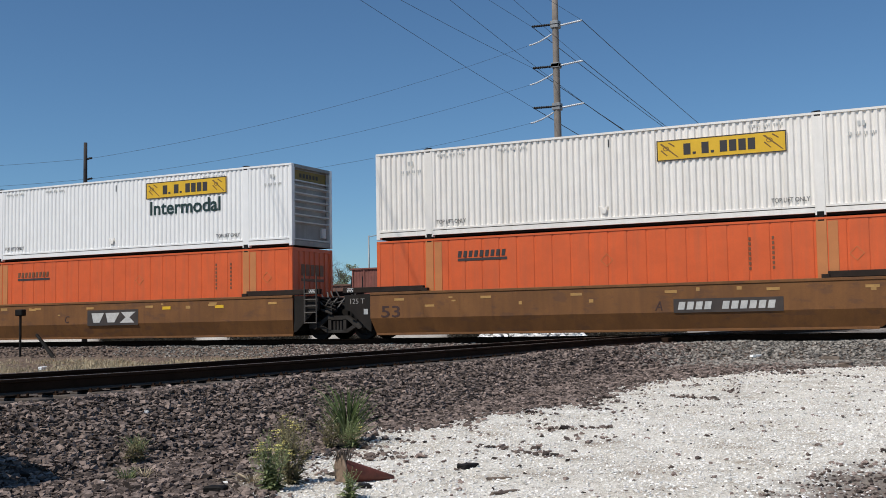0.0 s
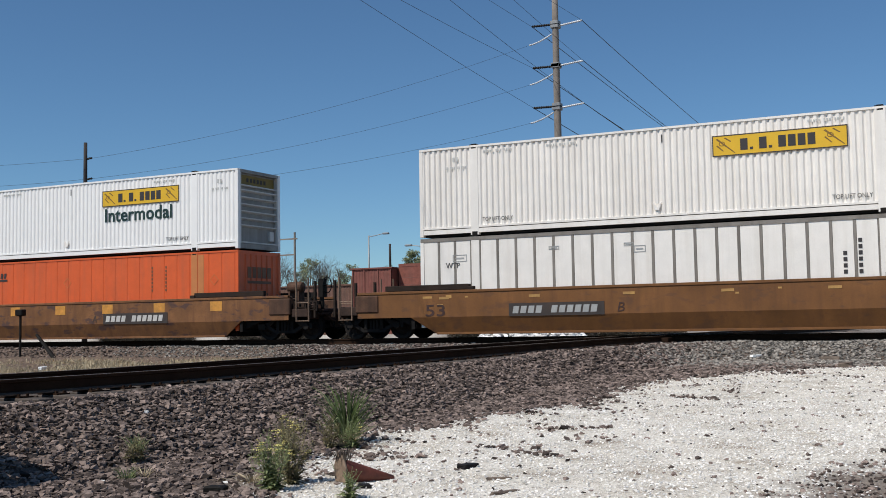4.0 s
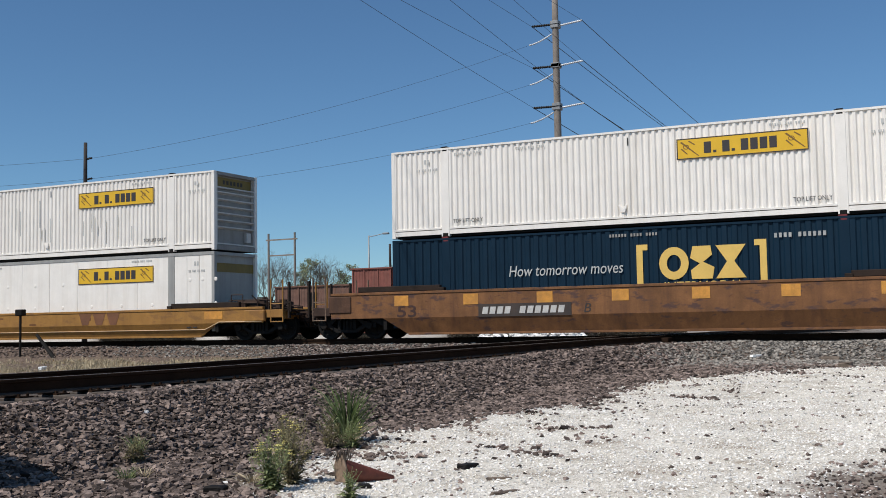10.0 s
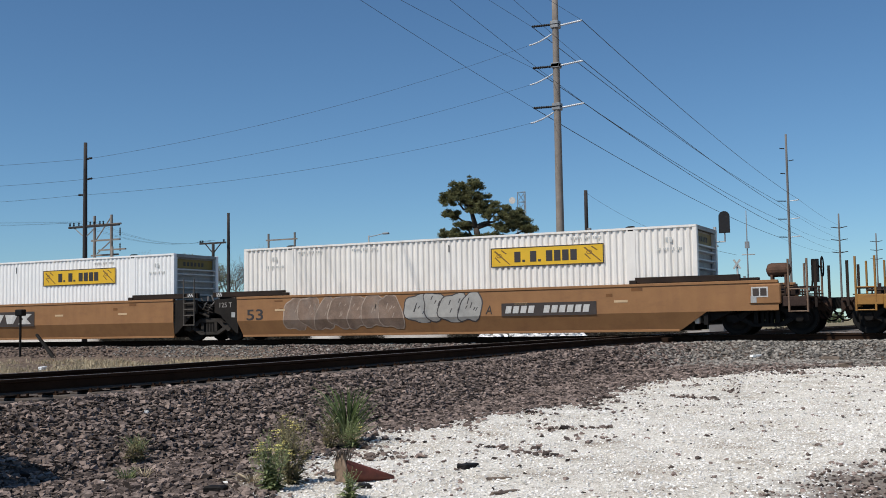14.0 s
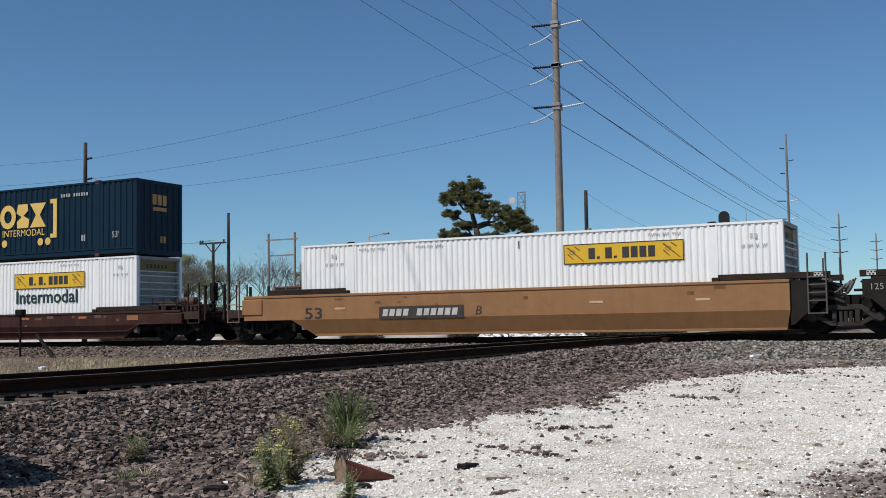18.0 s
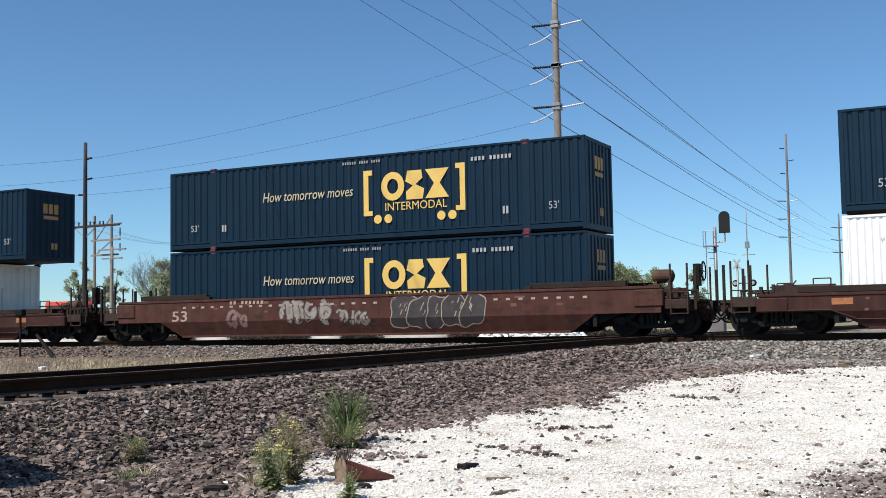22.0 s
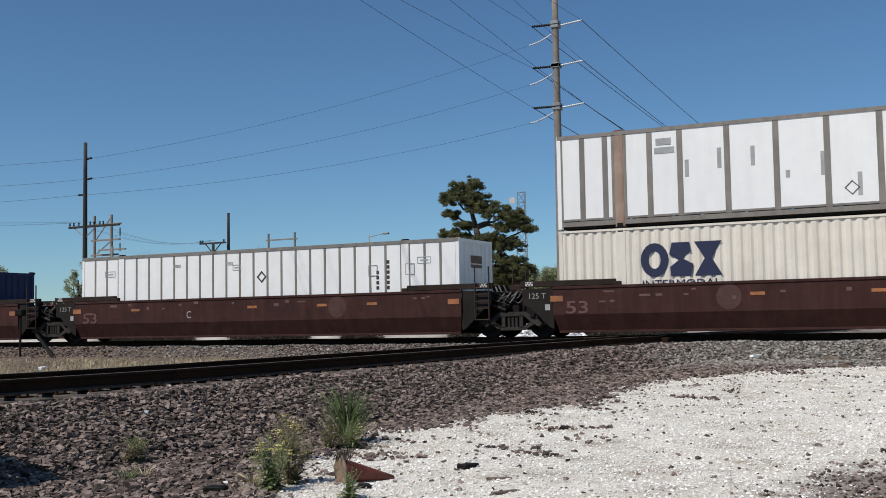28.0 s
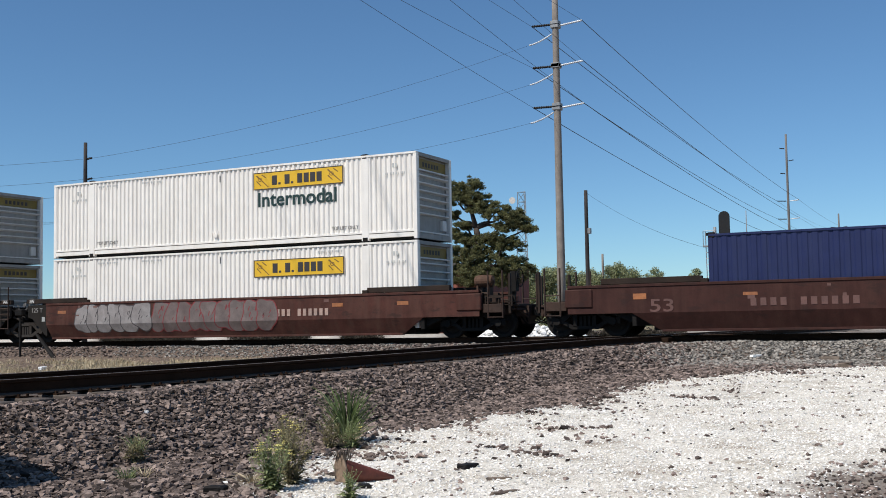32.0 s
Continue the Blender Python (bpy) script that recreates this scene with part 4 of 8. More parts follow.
            ring(forms[4], 1.6, 0.99, 0.54, 0.64, 0.21)
            prism(forms[5], [(2.3, 0.35), (2.6, 0.35), (2.6, 1.2), (2.75, 1.36), (2.98, 1.36), (3.1, 1.2), (3.1, 0.35), (3.4, 0.35), (3.4, 1.35), (3.15, 1.62), (2.3, 1.62)], d, 0, "y")
            return [mesh_from(b, "name_shape", M["letter_blue"]) for b in forms]
        for me in emblem():
            piece("name_shape", me, ob, at(0, y, 0), "large blue name shape")
        piece("small_print", boxes("small_print", M["letter_grey"], *[(4.5, 5.1, -0.005, 0, 2.3 - i * 0.16, 2.4 - i * 0.16) for i in range(3)]), ob, at(0, y, 0))
        piece("number_marking", boxes("number_marking", M["letter_dark"], *[(5.35, 5.47, -0.005, 0, 2.4 - i * 0.17, 2.5 - i * 0.17) for i in range(4)]), ob, at(0, y, 0))
        piece("rust_streak", boxes("rust_streak", M["container_rust"], (5.86, 5.93, -0.01, 0, 0.3, 2.8)), ob, at(0, y, 0), "rusty corner streak")
        rods = bmesh.new()
        for yy in (-1.0, -0.7):
            rod(rods, (6.1, yy, 0.3), (6.1, yy, 1.9), 0.03)
        part("pipes", rods, M["letter_white"], ob)
    elif kind == "plain40":
        piece("number_marking", boxes("number_marking", M["letter_white"], *[(5.1 + j * 0.32, 5.15 + j * 0.32, -0.005, 0, 1.5 + i * 0.14, 1.6 + i * 0.14) for i in range(6) for j in range(2) if (i, j) != (2, 0)]), ob, at(0, y, 0))
    elif kind in ("slat", "slim"):
        for x, z, w, h in ((-6.9, 2.1, 0.5, 0.22), (6.55, 2.1, 0.5, 0.22), (-0.9, 2.15, 0.36, 0.2), (-3.6, 2.35, 0.34, 0.1), (-1.2, 2.35, 0.3, 0.1)):
            t = 0.018
            piece("stencil", boxes("stencil", M["letter_grey"], (x, x + w, -0.005, 0, z, z + t), (x, x + w, -0.005, 0, z + h - t, z + h), (x, x + t, -0.005, 0, z + t, z + h - t),
                  (x + w - t, x + w, -0.005, 0, z + t, z + h - t), (x + 0.2 * w, x + 0.8 * w, -0.005, 0, z + 0.4 * h, z + 0.6 * h)), ob, at(0, y, 0))
        if kind == "slat":
            for x in (-7.15, 6.45):
                piece("stencil", wording("WTP", 0.5, 0.17, M["print_dark"], 0.01), ob, at(x, y - 0.004, 1.9))
        for x in (5.0, 5.4):
            piece("number_marking", boxes("number_marking", M["letter_dark"], *[(x, x + 0.1, -0.005, 0, 1.3 + i * 0.17, 1.41 + i * 0.17) for i in range(6 if x > 5.2 else 4)]), ob, at(0, y, 0))
        if slogan:
            ring_d = bmesh.new()
            diamond_ring(ring_d, 0.35, 1.88, 0.21, 0.07)
            part("placard", ring_d, M["letter_dark"], ob, "diamond outline placard").matrix_basis = at(0, y, 0)
            for x in (4.7, 6.1):
                piece("hatch", boxes("hatch", M["letter_grey"], (x, x + 0.34, -0.012, 0, 1.75, 1.77), (x, x + 0.34, -0.012, 0, 2.1, 2.12), (x, x + 0.02, -0.012, 0, 1.77, 2.1), (x + 0.32, x + 0.34, -0.012, 0, 1.77, 2.1)), ob, at(0, y, 0))
        piece("end_sign", boxes("end_sign", M["letter_brown"], (0, 0.006, -0.4, 0.45, 1.95, 2.05), (0, 0.006, -0.4, 0.45, 2.1, 2.35)), ob, at(HALF - 0.012, 0, 0))
    elif kind == "panel":
        sign(ob, 2.02)
        piece("number_marking", boxes("number_marking", M["letter_grey"], (-4.95, -4.5, -0.005, 0, 2.35, 2.55), (-5.0, -4.4, -0.005, 0, 2.1, 2.28)), ob, at(0, y, 0))
        ring_d = bmesh.new()
        diamond_ring(ring_d, 0.5, 0.72, 0.2, 0.03)
        part("placard", ring_d, M["letter_dark"], ob, "diamond outline placard").matrix_basis = at(0, y, 0)
        piece("sign_plate", boxes("sign_plate", M["yellow"], (0, 0.01, -1.0, 0.9, 2.1, 2.5)), ob, at(HALF - 0.02, 0, 0), "yellow sign")
        rng = random.Random(5)
        for i in range(12):
            x = -4.1 + i * 0.95
            h = rng.uniform(0.2, 0.7)
            z = rng.uniform(0.35, 2.2 - h)
            piece("scuff", boxes("scuff", M["letter_grey"], (x, x + 0.12, -0.004, 0, z, z + h)), ob, at(0, y + 0.008, 0), "grey scuffed patch")


def ring(bm, cx, cz, rx, rz, w, n=20, d=-0.006):
    for i in range(n):
        a, b = 6.28319 * i / n, 6.28319 * (i + 1) / n
        pts = [(cx + r * math.cos(t), cz + s * math.sin(t)) for r, s, t in ((rx, rz, a), (rx, rz, b), (rx - w, rz - w, b), (rx - w, rz - w, a))]
        v = [bm.verts.new((px, d, pz)) for px, pz in pts]
        bm.faces.new(v)


def diamond_ring(bm, cx, cz, r, w):
    o = [(cx, cz + r), (cx + r, cz), (cx, cz - r), (cx - r, cz)]
    i = [(cx, cz + r - w), (cx + r - w, cz), (cx, cz - r + w), (cx - r + w, cz)]
    for k in range(4):
        prism(bm, [o[k], o[(k + 1) % 4], i[(k + 1) % 4], i[k]], -0.005, 0, "y")


# sign yellow and end whites, each toned down for the shaded end
M["end_sign"] = surface("shade_toned_yellow_sign", (0.20, 0.135, 0.02), 0.6, vary=0.2)
M["end_recess"] = surface("end_paint_deep_shade", (0.27, 0.265, 0.25), 0.6, vary=0.12, dirt=DIRT, amount=0.4, streak=True)
M["end_light"] = surface("end_paint_less_shade", (0.60, 0.59, 0.565), 0.5, vary=0.08, dirt=DIRT, amount=0.2, streak=True)
BOX_LABEL = {
    "white": ("white corrugated container with yellow sign", "container"),
    "fresh": ("bright white container with yellow sign", "container"),
    "orange": ("orange steel freight container with tan posts", "container"),
    "blue": ("dark blue corrugated container with large yellow emblem", "container"),
    "cream": ("cream corrugated freight container with navy emblem", "container"),
    "plain40": ("plain navy corrugated forty foot freight container", "container"),
    "white40": ("chalky white container with blue lettering", "container"),
    "slat": ("white freight container with dark upright posts", "container"),
    "slim": ("white freight container with many slim grey posts", "container"),
    "panel": ("old scuffed white freight container with grey posts", "container"),
    "smooth": ("smooth white panelled freight container with yellow sign", "container"),
}
MOVERS = []        # (thing, place along the track at the start, height)


def freight_box(kind, s, z, above, **kw):
    label, cat = BOX_LABEL[kind]
    label += " and green lettering" if kw.get("word") else ""
    label += " on another" if above else " in well car"
    ob = thing("container", pose(s, TRACK_Y, z), label, cat, "containers on the train")
    for name, me, m, lab in cached(("box", kind), lambda: box_meshes(kind)):
        piece(name, me, ob, m, lab)
    marks(ob, kind, **kw)
    MOVERS.append((ob, s, z))
    return ob


# ---- well cars ----
WHEELS = []


def truck(parent, x, radius=0.46, mat="dark"):
    """Two-axle truck: bolster, side frames with springs, wheelsets."""
    def bolster():
        bm = bmesh.new()
        box(bm, -0.22, 0.22, -1.05, 1.05, 0.42, 0.68)
        rod(bm, (0, 0, 0.5), (0, 0, 0.8), 0.25, 0.22, 12)
        return mesh_from(bm, "truck", M["dark"], bevel=0.02)

    def frame_mesh():
        bm = bmesh.new()
        for pts in ([(-1.13, 0.38), (-1.13, 0.56), (-0.7, 0.60), (-0.42, 0.80), (0.42, 0.80), (0.7, 0.60), (1.13, 0.56), (1.13, 0.38), (0.72, 0.40), (0.40, 0.66), (-0.40, 0.66), (-0.72, 0.40)],
                    [(-0.72, 0.40), (-0.40, 0.22), (0.40, 0.22), (0.72, 0.40), (0.60, 0.47), (0.34, 0.32), (-0.34, 0.32), (-0.60, 0.47)],
                    [(-0.36, 0.30), (-0.24, 0.30), (-0.24, 0.68), (-0.36, 0.68)], [(0.24, 0.30), (0.36, 0.30), (0.36, 0.68), (0.24, 0.68)]):
            prism(bm, pts, -0.07, 0.07, "y")
        for xx in (-0.13, 0.0, 0.13):
            rod(bm, (xx, 0, 0.3), (xx, 0, 0.62), 0.055, 0.055, 8)
        for xx in (-0.89, 0.89):
            lathe(bm, [(-0.12, 0.12), (0.1, 0.15)], 10)
            bmesh.ops.translate(bm, verts=bm.verts[-20:], vec=(xx, 0, 0.46))
        return mesh_from(bm, "side_frame", M[mat])

    def wheels():
        bm = bmesh.new()
        rod(bm, (0, -1.0, 0), (0, 1.0, 0), 0.075, 0.075, 10)
        for s in (-1, 1):
            lathe(bm, [(s * 0.82, 0.1), (s * 0.81, 0.16), (s * 0.78, 0.30), (s * 0.82, 0.36), (s * 0.82, radius), (s * 0.72, radius + 0.004), (s * 0.695, radius + 0.028), (s * 0.68, radius + 0.02), (s * 0.68, 0.34), (s * 0.72, 0.14)], 28)
            # cast marks and bolt heads on the plate
            for k in range(5):
                a = k * 1.2566
                box(bm, 0.22 * math.cos(a) - 0.025, 0.22 * math.cos(a) + 0.025, min(s * 0.79, s * 0.83), max(s * 0.79, s * 0.83), 0.22 * math.sin(a) - 0.025, 0.22 * math.sin(a) + 0.025)
        return mesh_from(bm, "wheelset", M["wheel"])
    t = piece("truck", cached("bolster", bolster), parent, at(x, 0, 0), "dark steel two-axle truck")
    for s in (-1, 1):
        piece("side_frame", cached(("side_frame", mat), frame_mesh), t, at(0, s * 1.10, 0))
    for dx in (-0.89, 0.89):
        w = piece("wheelset", cached(("wheels", radius), wheels), t, at(dx, 0, radius))
        WHEELS.append((w, dx, radius))


# joint side frames: paler copy of the dark steel, light put into its colour
M["truck"] = surface("grimy_lit_truck_frame", (0.042, 0.037, 0.033), 0.8, 0.0, vary=0.35, dirt=(0.03, 0.02, 0.015), amount=0.4, spec=0.12)


def side_wall(paint, h, left, right, single):
    """One long side of a well, seen from outside (-y), drawn as a bent sheet with thickness."""
    bm = bmesh.new()
    bend = 0.68 if not single else 0.62
    e0 = -10.35 if left == "c" else -8.22
    e1 = 10.35 if right == "c" else 8.22
    t = 0.035
    # upper panel
    prism(bm, [(-1.52, bend), (-1.52, h), (-1.52 + t, h), (-1.52 + t, bend)], e0, e1)
    # lower panel, leaning inwards; its ends run up over the trucks
    a0, b0 = (-8.35, -7.55) if left == "c" else (-8.22, -8.1)
    a1, b1 = (8.35, 7.55) if right == "c" else (8.22, 8.1)
    lo = [(a0, -1.52, bend), (a1, -1.52, bend), (b1, -1.31, 0.17), (b0, -1.31, 0.17)]
    hi = [(px, py + t, pz) for px, py, pz in lo]
    v, w = [bm.verts.new(p) for p in lo], [bm.verts.new(p) for p in hi]
    fs = [bm.faces.new(v), bm.faces.new(w[::-1])]
    for i in range(4):
        fs.append(bm.faces.new((v[i], v[(i + 1) % 4], w[(i + 1) % 4], w[i])))
    bmesh.ops.recalc_face_normals(bm, faces=fs)
    return mesh_from(bm, "side_wall", paint)


def well_car(s, paint, left, right, label, single=False, h=1.52, deco=None):
    """left, right: 'c' a coupler end on its own truck, 'a' an articulated joint."""
    ob = thing("well_car", pose(s, TRACK_Y, 0), label, "well car", "well cars of the train")
    pm = M[paint]
    key = (paint, h, left, right, single)
    wall = cached(("wall",) + key, lambda: side_wall(pm, h, left, right, single))
    flip = (paint, h, right, left, single)
    far = cached(("wall",) + flip, lambda: side_wall(pm, h, right, left, single))
    near_wall = piece("side_wall", wall, ob)
    piece("side_wall", far, ob, BACK)
    e0 = -10.35 if left == "c" else -8.22
    e1 = 10.35 if right == "c" else 8.22
    chord = cached(("chord",) + key, lambda: boxes("top_chord", pm, (e0, e1, -1.545, -1.40, h - 0.07, h + 0.012), bevel=0.008))
    piece("top_chord", chord, ob)
    piece("top_chord", cached(("chord",) + flip, lambda: boxes("top_chord", pm, (-e1, -e0, -1.545, -1.40, h - 0.07, h + 0.012), bevel=0.008)), ob, BACK)
    sill = cached(("sill",) + key, lambda: boxes("bottom_chord", pm, (-7.5 if left == "c" else -8.1, 7.5 if right == "c" else 8.1, -1.33, -1.2, 0.12, 0.19), bevel=0.006))
    piece("bottom_chord", sill, ob)
    piece("bottom_chord", sill, ob, Matrix.Scale(-1, 4, (0, 1, 0)))

    def floor():
        bm = bmesh.new()
        for x in (-7.2, -5.6, -3.4, -1.1, 1.1, 3.4, 5.6, 7.2):
            box(bm, x - 0.22, x + 0.22, -1.22, 1.22, 0.14, 0.338)
        for y in (-0.9, 0.9):
            box(bm, -7.8, 7.8, y - 0.12, y + 0.12, 0.16, 0.28)
        return mesh_from(bm, "floor_beams", M["dark"])
    piece("floor_beams", cached("floor", floor), ob, None, "dark steel cross bearers")

    def bulkhead():
        bm = bmesh.new()
        box(bm, -0.06, 0.06, -1.45, 1.45, 0.3, h - 0.1)
        return mesh_from(bm, "bulkhead", M["dark"])
    for x in (-8.30, 8.30):
        piece("bulkhead", cached(("bulk", h), bulkhead), ob, at(x, 0, 0))
    # dark container guides along the top, at both ends
    guide = cached(("guide", h, left == "c"), lambda: boxes("guide_rail", M["guide"], (0, 3.05, -1.50, -1.34, h + 0.02, h + 0.20), (3.0, 3.22, -1.54, -1.36, h - 0.02, h + 0.12), bevel=0.012))
    for m in (at(-9.3, 0, 0), BACK @ at(-9.3, 0, 0)):
        piece("guide_rail", guide, ob, m, "dark steel guide rail")
        piece("guide_rail", guide, ob, Matrix.Scale(-1, 4, (0, 1, 0)) @ m, "dark steel guide rail")
    for side, sgn in ((left, -1), (right, 1)):
        m = None if sgn > 0 else BACK
        if side == "c":
            coupler_end(ob, pm, h, m, sgn, single)
            # coupler trucks keep the darker copy, shade put into its colour
            truck(ob, sgn * 9.95, 0.46)
        else:
            joint_end(ob, pm, h, m, sgn)
            if sgn < 0:
                truck(ob, -9.73, 0.48, "truck")
    if deco:
        deco(ob, h)
    MOVERS.append((ob, s, 0))
    return ob


M["guide"] = surface("dark_brown_guide", (0.026, 0.018, 0.014), 0.75, vary=0.3, dirt=(0.06, 0.035, 0.025), amount=0.4, spec=0.15)


def joint_end(ob, pm, h, m, sgn):
    """Articulated joint: dark end panels, sloped braces, crossover tread and ladder."""
    lad = M["gear"] if pm.name.endswith("red_car_paint") else M["ladder"]
    def panel():
        bm = bmesh.new()
        prism(bm, [(8.22, h - 0.02), (9.25, h - 0.05), (9.25, 1.0), (9.0, 0.92), (8.35, 0.30), (8.22, 0.25)], -1.46, -1.40, "y")
        return mesh_from(bm, "end_panel", M["end_dark"])
    for t in (m or Matrix.Identity(4), (m or Matrix.Identity(4)) @ FLIP):
        piece("end_panel", cached(("jpanel", h), panel), ob, t, "dark grey end panel")

    def deck():
        bm = bmesh.new()
        box(bm, 8.25, 9.3, -1.38, 1.38, h - 0.14, h - 0.08)
        box(bm, 9.2, 9.72, -0.35, 0.35, 0.72, 1.08)
        box(bm, 8.3, 9.3, -0.55, 0.55, 0.70, 1.12)
        prism(bm, [(8.3, 0.3), (9.3, 0.78), (9.3, 0.95), (8.3, 0.95)], -0.75, 0.75, "y")
        rng = random.Random(14)
        for i in range(12):
            x, yy, z = rng.uniform(8.4, 9.45), rng.uniform(-1.3, 0.6), rng.uniform(0.9, h - 0.15)
            a, b, c = rng.uniform(0.05, 0.25), rng.uniform(0.05, 0.2), rng.uniform(0.06, 0.2)
            box(bm, x, x + a, yy, yy + b, z, z + c)
        return mesh_from(bm, "joint_casting", M["dark"], bevel=0.015)
    piece("joint_casting", cached(("jdeck", h), deck), ob, m)

    def hose():
        bm = bmesh.new()
        for k in range(6):
            a0, drop = 8.95 + 0.05 * (k % 3), 0.3 + 0.12 * (k % 3)
            pts = [Vector((a0 + 0.75 * u, -1.3 + 0.28 * k + 0.15 * math.sin(5 * u + k), h - 0.02 - drop * math.sin(3.1 * u) - 0.12 * u + 0.04 * k)) for u in [i / 9 for i in range(10)]]
            for a, b in zip(pts, pts[1:]):
                rod(bm, a, b, 0.026, 0.026, 6)
        return mesh_from(bm, "air_hose", M["hose"])

    def valve():
        bm = bmesh.new()
        box(bm, 9.35, 9.6, -1.2, -0.85, 0.92, 1.12)
        rod(bm, (9.3, -1.1, 1.15), (9.7, -1.0, 1.32), 0.06, 0.05, 8)
        rod(bm, (9.2, -1.25, 1.02), (9.62, -1.2, 0.86), 0.045, 0.045, 8)
        rod(bm, (9.45, -1.05, 0.8), (9.45, -1.05, 1.0), 0.1, 0.08, 10)
        for z in (1.2, 1.32, 1.42):
            rod(bm, (9.25, -1.3, z), (9.72, -1.15, z - 0.2), 0.02, 0.02, 6)
        return mesh_from(bm, "valve", M["truck"])

    def checker():
        bm = bmesh.new()
        box(bm, 0, 0.24, -0.008, 0, 0, 0.13)
        return mesh_from(bm, "checker_plate", M["letter_white"])
    plate = piece("checker_plate", cached("checker", checker), ob, at(-9.12 if sgn < 0 else 8.88, -1.503, h + 0.05), "white plate with dark squares")
    for i in range(5):
        piece("square", cached("checker_square", lambda: boxes("square", M["black"], (0, 0.045, -0.004, 0, 0, 0.04))), plate, at(0.012 + 0.045 * i, -0.008, 0.012 if i % 2 else 0.075))
    if sgn > 0:
        piece("air_hose", cached(("jhose", h), hose), ob, None, "hanging grey air hoses")
        piece("valve", cached("jvalve", valve), ob, None, "grimy grey brake valve")

        def ladder():
            bm = bmesh.new()
            for x in (8.72, 9.2):
                rod(bm, (x, -1.54, 0.55), (x, -1.54, h + 0.72), 0.026, n=6)
            for z in (0.57, 0.92, 1.14, 1.36, h + 0.05):
                rod(bm, (8.72, -1.54, z), (9.2, -1.54, z), 0.022, n=6)
            return mesh_from(bm, "ladder", lad)
        for t in (None, FLIP):
            piece("ladder", cached(("jladder", h, lad.name), ladder), ob, t, "steel ladder")
    else:
        piece("stencil", wording("125 T", 0.55, 0.17, M["letter_tan2"]), ob, at(-9.02, -1.466, 1.18))
        piece("plate", cached("jplate", lambda: boxes("plate", M["letter_grey"], (0, 0.16, -0.006, 0, 0, 0.18))), ob, at(-8.5, -1.464, 0.82), "small pale plate")


M["letter_tan2"] = surface("grimy_white_lettering", (0.27, 0.25, 0.23), 0.6, vary=0.2)
M["end_dark"] = surface("dark_grey_end_paint", (0.019, 0.0165, 0.0145), 0.8, vary=0.25, dirt=(0.03, 0.02, 0.015), amount=0.4, streak=True, spec=0.15)
M["ladder"] = surface("grey_ladder_paint", (0.085, 0.072, 0.06), 0.7, vary=0.2)
M["hose"] = surface("dusty_grey_hose", (0.13, 0.12, 0.11), 0.7, vary=0.25)
M["post_tan"] = surface("worn_tan_post_paint", (0.20, 0.125, 0.08), 0.7, vary=0.3, scale=4, dirt=(0.06, 0.04, 0.03), amount=0.6)


M["grimy"] = surface("darkened_grimy_brown_paint", (0.095, 0.05, 0.032), 0.75, vary=0.35, scale=3, dirt=(0.04, 0.026, 0.02), amount=0.7, streak=True, spec=0.2)
M["gear"] = surface("rusty_brown_gear", (0.042, 0.026, 0.02), 0.75, vary=0.35, scale=5, dirt=(0.075, 0.042, 0.03), amount=0.5, spec=0.2)


